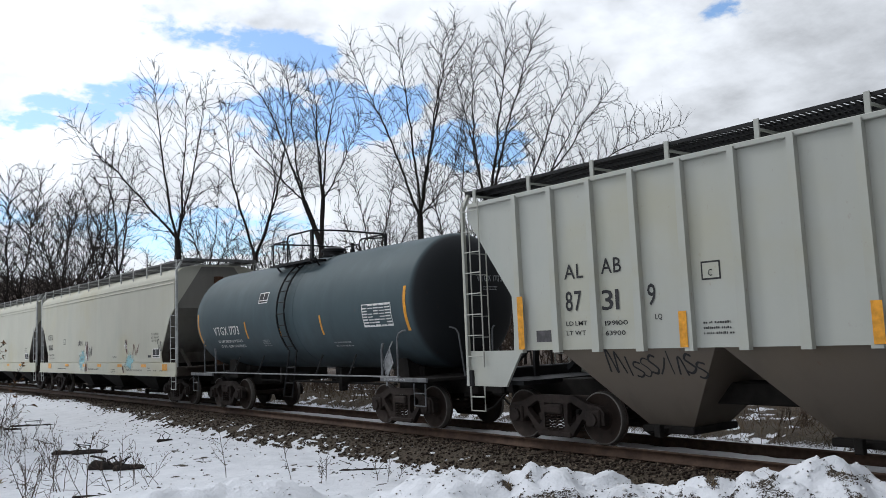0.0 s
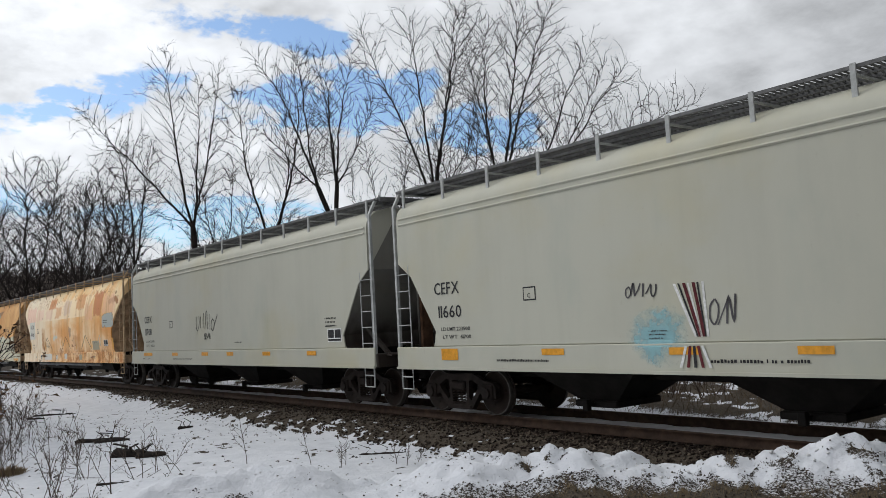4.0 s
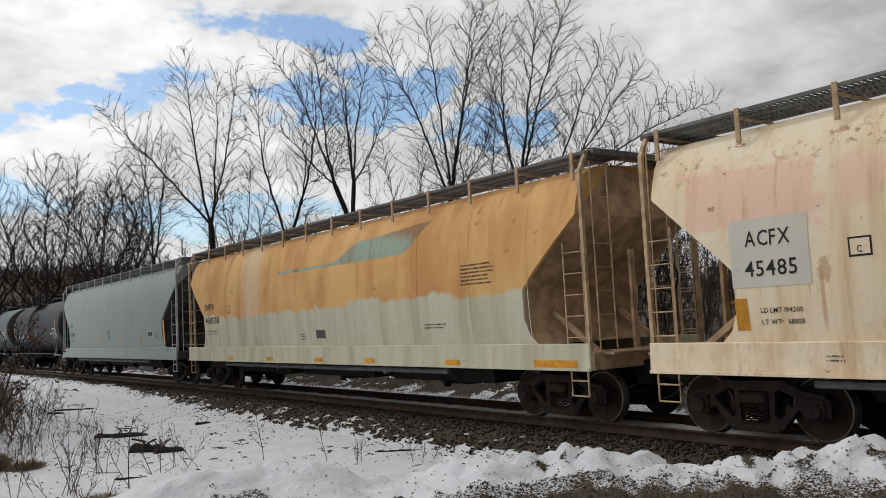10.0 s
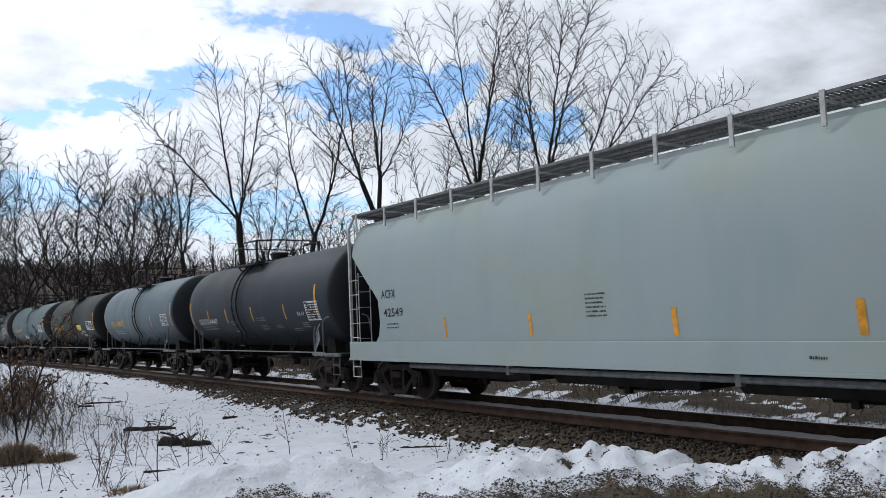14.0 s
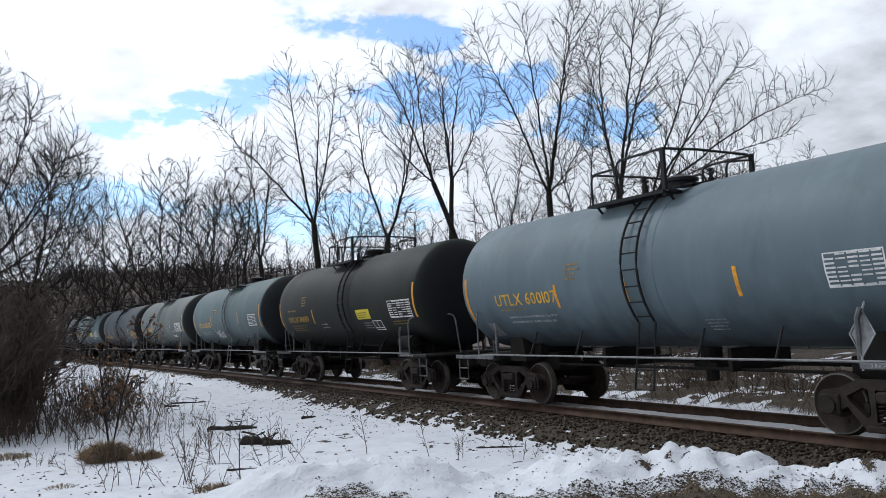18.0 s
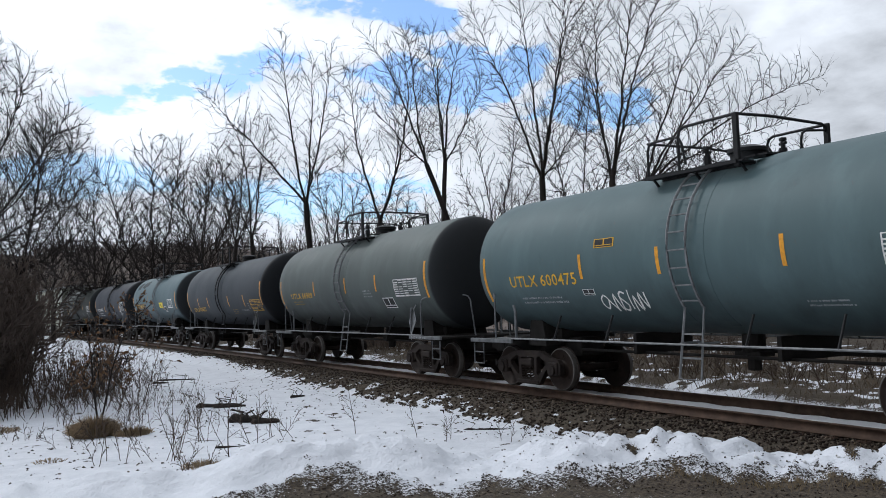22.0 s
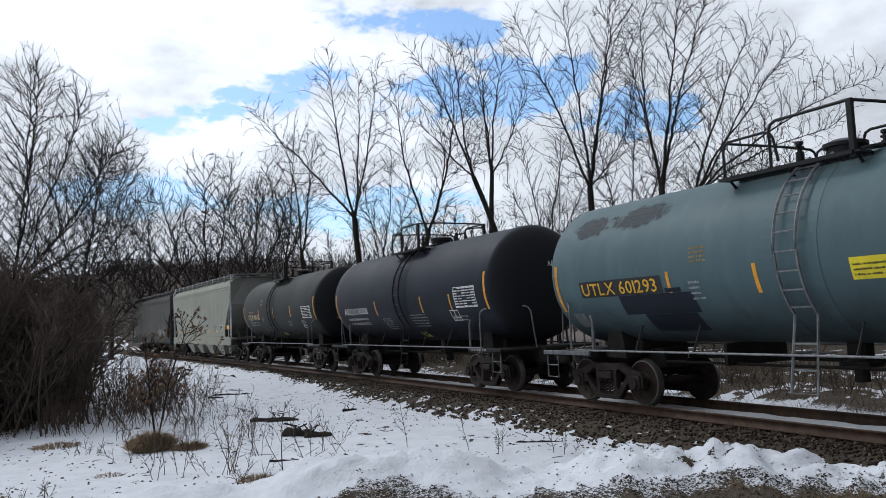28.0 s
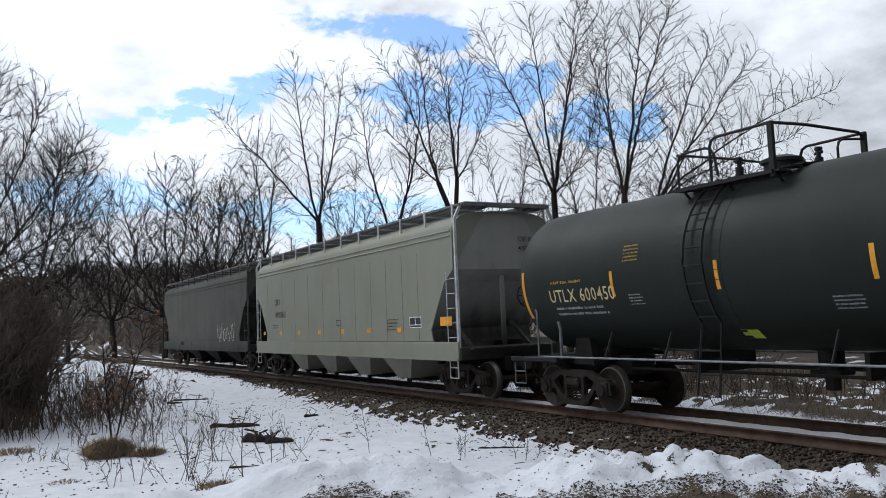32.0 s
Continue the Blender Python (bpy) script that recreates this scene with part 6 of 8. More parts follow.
def grow(nodes, parent, goals, step, reach, near, rs, rounds=90, up=0.16):
    """Fills the space round a skeleton with branches: each free goal draws the node nearest to it, until a twig comes near."""
    V, up_to = np.array(nodes, float), list(parent)
    dirs = np.array([V[i] - V[q] if q >= 0 else (0, 0, 1.0) for i, q in enumerate(up_to)])
    dirs = dirs / np.maximum(np.linalg.norm(dirs, axis=1, keepdims=True), 1e-6)
    best, who = np.full(len(goals), 1e9), np.zeros(len(goals), int)
    fresh = np.arange(len(V))
    kids = np.zeros(len(V), int)
    for _ in range(rounds):
        way = goals[:, None] - V[fresh][None]
        d = np.linalg.norm(way, axis=2)
        d = d * (1.55 - 0.75 * way[..., 2] / np.maximum(d, 1e-6))   # a twig is reached from below
        k = d.argmin(1)
        closer = d[np.arange(len(goals)), k] < best
        best[closer], who[closer] = d[np.arange(len(goals)), k][closer], fresh[k[closer]]
        keep = best > near
        goals, best, who = goals[keep], best[keep], who[keep]
        pull = best < reach
        if not pull.any():
            break
        lead = np.unique(who[pull])
        lead = lead[kids[lead] < 3]
        if len(lead) == 0:
            break
        total = np.zeros((len(V), 3))
        np.add.at(total, who[pull], (goals[pull] - V[who[pull]]) / best[pull][:, None])
        D = total[lead]
        D = D / np.maximum(np.linalg.norm(D, axis=1, keepdims=True), 1e-6) + 0.7 * dirs[lead] + rs.normal(0, 0.13, (len(lead), 3)) + np.array([0, 0, up])
        D /= np.linalg.norm(D, axis=1, keepdims=True)
        kids[lead] += 1
        fresh = np.arange(len(V), len(V) + len(lead))
        V, dirs, kids = np.concatenate([V, V[lead] + step * D]), np.concatenate([dirs, D]), np.concatenate([kids, np.zeros(len(lead), int)])
        up_to += list(lead)
    return V, np.array(up_to), dirs


def bare_tree(label, x, y, trunk, stems, seed, near=0.45, step=0.24, full=1.0, tip=0.009, shoot=0.55, name="tree", cat="tree", wander=0.09, wide=1.0):
    """stems: (lean in degrees across the view at the fork and at the tip, lean along it, length, radius); they fork where the trunk ends, and twigs fill the space round them."""
    rs = np.random.RandomState(seed)
    root = tagged(new(name), label, cat)
    z = float(ground_height(np.array([x]), np.array([y]))[0][0])
    root.matrix_basis = pose(x, y, z)
    lean, length, radius = trunk
    P0, D0 = np.array([[0, 0, -0.3]]), np.array([[math.sin(radians(lean)), 0, math.cos(radians(lean))]])
    pts = branch_level(P0, D0, np.array([length + 0.3]), np.array([radius]), 8, rs, 0.0, 0.025)[0][:, 0]
    nodes, parent, least = list(pts), [-1] + list(range(len(pts) - 1)), list(np.linspace(radius * 1.2, radius, len(pts)))
    fork = len(nodes) - 1
    c, s = math.cos(VIEW_TURN), math.sin(VIEW_TURN)
    goals = []
    for a0, a1, b, ln, r in stems:
        k = max(6, int(ln * 0.95 / 0.42))
        line = [nodes[fork]]
        sway = rs.normal(0, 57 * wander, (k, 2))
        for i in range(k):
            sa, sb = math.sin(radians(a0 + (a1 - a0) * i / (k - 1) + sway[i, 0])), math.sin(radians(b + sway[i, 1]))
            line.append(line[-1] + ln * 0.95 / k * np.array([sa * c + sb * s, -sa * s + sb * c, math.sqrt(max(0.05, 1 - sa * sa - sb * sb))]))
        line = np.array(line)
        first = len(nodes)
        nodes += list(line[1:])
        parent += [fork] + list(range(first, first + k - 1))
        least += list(np.linspace(r * 0.86, tip, k))
        n = int(full * ln * 50)
        u = rs.uniform(0.05, 1.03, n)
        out = wide * ln * 0.235 * np.interp(u, [0.05, 0.3, 0.6, 0.85, 1.03], [0.6, 1.0, 1.05, 0.8, 0.32])
        q = rs.normal(0, 1, (n, 3))
        q *= (out * rs.rand(n) ** 0.45 / np.linalg.norm(q, axis=1))[:, None]
        at0 = np.stack([np.interp(u * k, np.arange(k + 1), line[:, i]) for i in range(3)], 1)
        goals.append(at0 + q + np.array([0, 0, 0.25]) * out[:, None])
    V, up_to, dirs = grow(nodes, parent, np.concatenate(goals), step, 2.6, near, rs)
    # girth adds up from the twigs to the trunk
    load = np.zeros(len(V))
    for i in range(len(V) - 1, 0, -1):
        load[i] = max(load[i], tip ** 2.4)
        load[up_to[i]] += load[i]
    R = load ** (1 / 2.4)
    R[:len(least)] = np.maximum(0.75 * np.array(least), 0.5 * R[:len(least)])
    some = np.arange(1, len(V))
    r0, r1 = np.minimum(R[up_to[some]], R[some] * 1.5), R[some]
    big = np.concatenate([[True], r1 > 2.2 * tip])
    for i in some:
        big[i] &= big[up_to[i]]
    big = big[1:]
    part("trunk", frusta(V[up_to[some]][big], V[some][big], r0[big], r1[big], 6, "trunk", M_BARK), root)
    # fine shoots at the ends and along the twigs
    ends = some[~big]
    k = np.concatenate([ends, ends[rs.rand(len(ends)) < 0.35]])
    D = dirs[k] + rs.normal(0, 0.34, (len(k), 3)) + np.array([0, 0, 0.22])
    D /= np.linalg.norm(D, axis=1, keepdims=True)
    Q = V[k] + D * (shoot * rs.uniform(0.35, 1.15, len(k)))[:, None]
    P = np.concatenate([V[up_to[some]][~big], V[k]])
    part("crown", frusta(P, np.concatenate([V[some][~big], Q]), np.concatenate([r0[~big], np.full(len(k), tip * 0.8)]), np.concatenate([r1[~big], np.zeros(len(k))]), 3, "crown", M_TWIG, True), root)
    return root


VIEW_TURN = radians(34)
LABEL_TREE = "tall bare deciduous tree with grey-brown bark behind the track"


def at(az, dist):
    return dist * math.sin(radians(az)), dist * math.cos(radians(az))


# azimuth, distance, trunk (lean, length, radius), stems (lean at the fork, at the tip, along the view, length, radius)
TREES = [
    (21.5, 44, (-2, 7.6, 0.2), [(-42, -37, 6, 8.9, 0.1), (-12, -2, -6, 9.1, 0.1), (6, -3, 4, 8.1, 0.09), (18, 9, -4, 8.4, 0.09)]),
    (24.9, 43, (1, 6.7, 0.17), [(-20, -1, 6, 9.5, 0.1), (25, 1, -6, 10.1, 0.11), (24, -5, 4, 7.6, 0.08)]),
    (29.6, 42, (6, 9.4, 0.15), [(-2, -8, 6, 7.8, 0.09), (36, 14, -6, 5.1, 0.06), (-5, -13, 4, 7.0, 0.08), (2, 19, -4, 7.2, 0.08)]),
    (33.0, 42, (-17, 9.5, 0.16), [(-13, -29, 6, 8.0, 0.09), (-43, -43, -6, 4.6, 0.06), (-13, -1, 4, 7.3, 0.08)]),
    (37.7, 40, (-6, 8.0, 0.19), [(-19, -17, 6, 9.8, 0.1), (9, 14, -6, 10.0, 0.1), (13, 9, 4, 10.0, 0.11), (-3, -10, -4, 9.4, 0.1), (45, 12, 0, 5.0, 0.06)]),
    (42.0, 38, (1, 7.4, 0.2), [(-9, 6, 6, 9.5, 0.1), (5, 7, -6, 10.1, 0.11), (10, 24, 4, 10.2, 0.11), (-6, -18, -4, 7.5, 0.08)]),
    (40.5, 38, (14, 7.2, 0.2), [(29, 43, 6, 9.3, 0.1), (42, 71, -6, 9.8, 0.1), (32, 29, 4, 8.7, 0.09), (45, 81, -4, 7.0, 0.08), (20, 26, 0, 9.3, 0.1)]),
    (17.4, 60, (-2, 7.0, 0.2), [(-9, -6, 0, 8.8, 0.1), (9, 6, 5, 8.8, 0.1), (-25, -18, 4, 7.3, 0.08)]),
    (15.9, 62, (0, 7.0, 0.2), [(-16, -11, 5, 8.4, 0.1), (5, 3, -5, 9.0, 0.1), (23, 16, 4, 7.3, 0.08)]),
    (14.0, 70, (0, 5.0, 0.2), [(-21, -14, 5, 8.6, 0.1), (5, 3, -5, 9.3, 0.1), (28, 19, 4, 8.0, 0.08)]),
    (10.6, 78, (3, 3.6, 0.32), [(-71, -50, 0, 10.1, 0.15), (-48, -34, 5, 12.5, 0.16), (-25, -18, 0, 13.7, 0.17), (-5, -3, 6, 14.4, 0.17), (16, 11, -6, 14.1, 0.17), (37, 26, -4, 13.1, 0.16), (57, 40, 4, 11.2, 0.14), (76, 53, 0, 9.3, 0.12)]),
    (7.6, 80, (0, 3.4, 0.3), [(-57, -40, 0, 9.7, 0.14), (-30, -21, 5, 10.7, 0.15), (-5, -3, 0, 11.3, 0.15), (18, 13, 5, 11.3, 0.15), (39, 27, -4, 10.3, 0.14), (62, 43, 3, 8.7, 0.12)]),
    (13.3, 86, (2, 3.4, 0.28), [(-60, -42, 0, 9.5, 0.13), (-39, -27, -5, 11.3, 0.14), (-16, -11, 5, 12.7, 0.15), (5, 3, -4, 13.1, 0.15), (23, 16, 5, 12.5, 0.14), (46, 32, 0, 10.7, 0.13), (67, 46, 3, 9.0, 0.12)]),
    (4.9, 84, (0, 3.0, 0.26), [(-53, -37, 0, 6.4, 0.11), (-23, -16, 5, 7.5, 0.12), (2, 2, -4, 8.0, 0.12), (28, 19, 4, 7.7, 0.12), (55, 38, 0, 6.7, 0.11)]),
    (22.6, 62, (0, 6.0, 0.13), [(-14, -10, 0, 8.8, 0.07), (9, 6, 4, 9.2, 0.07), (25, 18, 0, 6.6, 0.05)]),
    (33.8, 54, (0, 5.4, 0.11), [(-12, -8, 0, 8.8, 0.06), (10, 7, 4, 8.8, 0.06), (30, 21, 0, 7.0, 0.05), (-34, -24, 4, 6.2, 0.05)]),
    (39.4, 52, (0, 6.0, 0.11), [(-16, -11, 0, 8.8, 0.06), (7, 5, 4, 9.5, 0.06), (23, 16, -5, 8.0, 0.05)]),
    (47.5, 54, (0, 5.4, 0.11), [(-12, -8, 0, 8.1, 0.06), (12, 8, 4, 8.2, 0.06), (30, 21, 0, 7.0, 0.05)]),
    (53.0, 60, (0, 4.8, 0.11), [(-14, -10, 0, 6.2, 0.06), (9, 6, 4, 7.0, 0.06), (25, 18, 0, 5.8, 0.05)]),
    (3.0, 34, (3, 4.0, 0.15), [(-16, -11, 0, 5.1, 0.039), (5, 3, 5, 5.8, 0.044), (25, 18, 0, 5.4, 0.033), (46, 32, -4, 4.1, 0.028), (-37, -26, 0, 4.1, 0.028), (-55, -38, 4, 3.4, 0.022), (64, 45, 0, 3.2, 0.022), (14, 10, -6, 5.4, 0.028)]),
    (-2.6, 30, (10, 4.2, 0.18), [(-23, -16, 0, 6.9, 0.05), (5, 3, 5, 7.3, 0.055), (28, 19, 0, 6.6, 0.05), (48, 34, -4, 5.4, 0.039), (67, 46, 3, 4.3, 0.033), (-46, -32, 4, 5.4, 0.033), (16, 11, -8, 6.9, 0.039), (39, 27, 8, 6.0, 0.033)]),
    (19.4, 50, (-2, 1.6, 0.07), [(-28, -19, 4, 4.5, 0.04), (-7, -5, -5, 6.2, 0.05), (12, 8, 5, 6.5, 0.05), (32, 22, -4, 4.7, 0.04)]),
    (23.4, 52, (-1, 1.7, 0.07), [(-28, -19, 4, 5.0, 0.04), (-7, -5, -5, 6.8, 0.05), (12, 8, 5, 7.1, 0.05), (32, 22, -4, 5.1, 0.04)]),
    (26.8, 50, (-4, 1.6, 0.07), [(-28, -19, 4, 4.8, 0.04), (-7, -5, -5, 6.5, 0.05), (12, 8, 5, 6.8, 0.05), (32, 22, -4, 5.0, 0.04)]),
    (28.4, 48, (1, 1.7, 0.07), [(-28, -19, 4, 5.3, 0.04), (-7, -5, -5, 7.1, 0.05), (12, 8, 5, 7.4, 0.05), (32, 22, -4, 5.4, 0.04)]),
    (32.6, 47, (2, 1.7, 0.07), [(-28, -19, 4, 5.0, 0.04), (-7, -5, -5, 6.8, 0.05), (12, 8, 5, 7.1, 0.05), (32, 22, -4, 5.1, 0.04)]),
    (35.0, 46, (-3, 1.6, 0.07), [(-28, -19, 4, 4.5, 0.04), (-7, -5, -5, 6.2, 0.05), (12, 8, 5, 6.5, 0.05), (32, 22, -4, 4.7, 0.04)]),
    (39.0, 45, (-4, 1.7, 0.07), [(-28, -19, 4, 5.0, 0.04), (-7, -5, -5, 6.8, 0.05), (12, 8, 5, 7.1, 0.05), (32, 22, -4, 5.1, 0.04)]),
    (40.4, 44, (-4, 1.3, 0.07), [(-28, -19, 4, 4.2, 0.04), (-7, -5, -5, 5.6, 0.05), (12, 8, 5, 5.9, 0.05), (32, 22, -4, 4.2, 0.04)]),
    (44.4, 42, (-5, 1.7, 0.07), [(-28, -19, 4, 5.3, 0.04), (-7, -5, -5, 7.1, 0.05), (12, 8, 5, 7.4, 0.05), (32, 22, -4, 5.4, 0.04)]),
    (45.6, 44, (1, 1.9, 0.07), [(-28, -19, 4, 5.9, 0.04), (-7, -5, -5, 7.9, 0.05), (12, 8, 5, 8.4, 0.05), (32, 22, -4, 6.0, 0.04)]),
    (47.0, 43, (3, 1.8, 0.07), [(-28, -19, 4, 5.4, 0.04), (-7, -5, -5, 7.4, 0.05), (12, 8, 5, 7.8, 0.05), (32, 22, -4, 5.6, 0.04)]),
    (49.0, 46, (-1, 1.8, 0.07), [(-28, -19, 4, 5.4, 0.04), (-7, -5, -5, 7.4, 0.05), (12, 8, 5, 7.8, 0.05), (32, 22, -4, 5.6, 0.04)]),
    (51.0, 48, (-5, 1.7, 0.07), [(-28, -19, 4, 5.0, 0.04), (-7, -5, -5, 6.8, 0.05), (12, 8, 5, 7.1, 0.05), (32, 22, -4, 5.1, 0.04)]),
    (55.5, 52, (-2, 1.7, 0.07), [(-28, -19, 4, 5.0, 0.04), (-7, -5, -5, 6.8, 0.05), (12, 8, 5, 7.1, 0.05), (32, 22, -4, 5.1, 0.04)]),
    (58, 54, (3, 1.6, 0.07), [(-28, -19, 4, 4.8, 0.04), (-7, -5, -5, 6.5, 0.05), (12, 8, 5, 6.8, 0.05), (32, 22, -4, 5.0, 0.04)]),
    (18.8, 58, (1, 1.9, 0.12), [(-33, -22, 4, 4.4, 0.06), (-16, -6, -8, 6.0, 0.06), (7, 6, -8, 6.3, 0.06), (25, 19, -8, 5.9, 0.06), (38, 33, 9, 4.9, 0.06)]),
    (21.9, 56, (0, 2.9, 0.12), [(-37, -28, -8, 4.5, 0.06), (-9, -12, 9, 7.1, 0.06), (1, 3, -3, 7.3, 0.06), (27, 20, 9, 6.6, 0.06), (48, 28, -3, 4.5, 0.06)]),
    (23.7, 60, (-3, 2.5, 0.12), [(-37, -20, -8, 5.8, 0.06), (-18, -8, 9, 6.4, 0.06), (3, 4, -8, 8.2, 0.06), (16, 12, -3, 7.0, 0.06), (39, 29, -8, 5.4, 0.06)]),
    (26.3, 57, (4, 3.2, 0.12), [(-40, -22, -8, 5.1, 0.06), (-10, -10, 9, 5.9, 0.06), (3, 7, -8, 7.3, 0.06), (18, 13, -8, 5.3, 0.06), (44, 32, -3, 4.9, 0.06)]),
    (27.9, 62, (4, 2.1, 0.12), [(-39, -20, 9, 6.2, 0.06), (-15, -11, -8, 7.9, 0.06), (10, 6, -8, 8.5, 0.06), (17, 18, 4, 6.6, 0.06), (42, 27, -8, 5.0, 0.06)]),
    (30.2, 58, (-4, 2.3, 0.12), [(-34, -27, -3, 4.5, 0.06), (-14, -9, -8, 6.1, 0.06), (4, 1, -8, 5.9, 0.06), (28, 17, 9, 5.8, 0.06), (47, 34, -3, 4.6, 0.06)]),
    (32.0, 60, (-5, 2.3, 0.12), [(-37, -27, 9, 5.4, 0.06), (-10, -9, -3, 7.5, 0.06), (2, 8, 4, 6.7, 0.06), (28, 13, 4, 7.2, 0.06), (37, 31, -3, 4.4, 0.06)]),
    (34.4, 56, (3, 2.8, 0.12), [(-28, -24, 4, 5.3, 0.06), (-6, -9, 4, 6.2, 0.06), (8, 3, -3, 8.0, 0.06), (27, 17, 4, 6.5, 0.06), (37, 29, 9, 4.3, 0.06)]),
    (36.6, 58, (2, 2.5, 0.12), [(-34, -22, -3, 5.5, 0.06), (-14, -4, 9, 6.7, 0.06), (0, 3, -3, 6.8, 0.06), (26, 12, -3, 6.8, 0.06), (39, 25, -3, 4.5, 0.06)]),
    (39.6, 55, (-2, 2.8, 0.12), [(-32, -24, -8, 4.8, 0.06), (-11, -6, 4, 7.1, 0.06), (10, 0, 9, 7.5, 0.06), (24, 17, -8, 6.9, 0.06), (45, 31, 4, 4.4, 0.06)]),
    (41.4, 52, (5, 2.3, 0.12), [(-39, -27, 9, 5.5, 0.06), (-11, -6, -8, 7.7, 0.06), (0, 4, -3, 8.5, 0.06), (19, 15, 9, 7.3, 0.06), (36, 31, -8, 5.3, 0.06)]),
    (43.8, 54, (2, 2.5, 0.12), [(-31, -27, -8, 5.1, 0.06), (-9, -4, -3, 6.6, 0.06), (0, 4, 9, 7.9, 0.06), (23, 11, -8, 6.4, 0.06), (48, 29, -8, 5.1, 0.06)]),
    (46.2, 50, (2, 2.6, 0.12), [(-34, -23, -3, 4.7, 0.06), (-13, -6, -3, 6.9, 0.06), (2, 2, -3, 6.6, 0.06), (16, 12, -8, 7.0, 0.06), (37, 29, -8, 5.2, 0.06)]),
    (48.6, 55, (-2, 2.6, 0.12), [(-37, -24, -8, 4.8, 0.06), (-14, -4, -3, 6.0, 0.06), (4, 6, -8, 8.0, 0.06), (24, 20, 9, 5.4, 0.06), (40, 30, 4, 4.9, 0.06)]),
    (51.5, 58, (0, 3.0, 0.12), [(-30, -25, -3, 4.4, 0.06), (-6, -11, 4, 6.7, 0.06), (6, 0, 4, 7.3, 0.06), (17, 11, 4, 5.5, 0.06), (42, 31, 4, 4.4, 0.06)]),
]
for i, (az, dist, trunk, stems) in enumerate(TREES):
    x, y = at(az, dist)
    if az < 5 and dist < 40:
        bare_tree("bare tree standing in the thicket beside the field", x, y, trunk, stems, 100 + i, near=0.22, step=0.15, full=3.4, tip=0.0062, shoot=0.42, wide=1.5)
    elif dist < 65:
        bare_tree(LABEL_TREE, x, y, trunk, stems, 100 + i, near=0.41 if dist < 50 else 0.5, tip=0.0088 if dist < 50 else 0.012)
    else:
        bare_tree("broad bare tree with a rounded crown on the far rise", x, y, trunk, stems, 100 + i, near=0.5, step=0.34, full=1.3, tip=0.0155, shoot=0.6, wander=0.16, wide=1.3)


def far_woods(label, x, y, low, high, seed, thick, material):
    """A stretch of wood: hundreds of thin bare trees in one mesh."""
    rs = np.random.RandomState(seed)
    n = len(x)
    z = ground_height(x, y)[0]
    P = np.stack([x, y, z - 0.2], 1)
    D = rs.normal(0, 0.1, (n, 3)) + np.array([0, 0, 1.0])
    H = rs.uniform(low, high, n) * np.where(rs.rand(n) < 0.3, 0.5, 1.0)
    pts, dirs, rad = branch_level(P, D / np.linalg.norm(D, axis=1, keepdims=True), H, thick * rs.uniform(1, 2, n), 4, rs, 0.02, 0.06, 0.3)
    segs = [segments(pts, rad)]
    Ln = H
    for last, cnt, ang, ratio, k in ((False, 9, 40, 0.5, 2), (True, 7, 44, 0.5, 1)):
        P, D, Ln, R = sprout(pts, dirs, rad, cnt, rs, 0.05, ang, ratio, Ln)
        pts, dirs, rad = branch_level(P, D, Ln, np.maximum(R, thick), k, rs, 0.04, 0.12, 0.5)
        segs.append(segments(pts, rad, last))
    tagged(new("far_woods", frusta(*[np.concatenate([q[i] for q in segs]) for i in range(4)], 3, "far_woods", material, True)), label, "woods", kind="stuff")


def plant_woods():
    rs = np.random.RandomState(77)
    y = 66 + 150 * rs.rand(1900) ** 1.3
    far_woods("dense bare brown woods on the rise behind the track", track_x(y) + 5.5 + 50 * rs.rand(1900) ** 1.5, y, 1.2, 3.4, 78, 0.04, M_HAZEDWOOD)
    a, r = np.radians(rs.uniform(40, 84, 480)), rs.uniform(46, 84, 480)
    far_woods("bare brown woods on the slope beyond the track", r * np.sin(a), r * np.cos(a), 2.5, 6.5, 79, 0.03, M_BRUSH)


plant_woods()


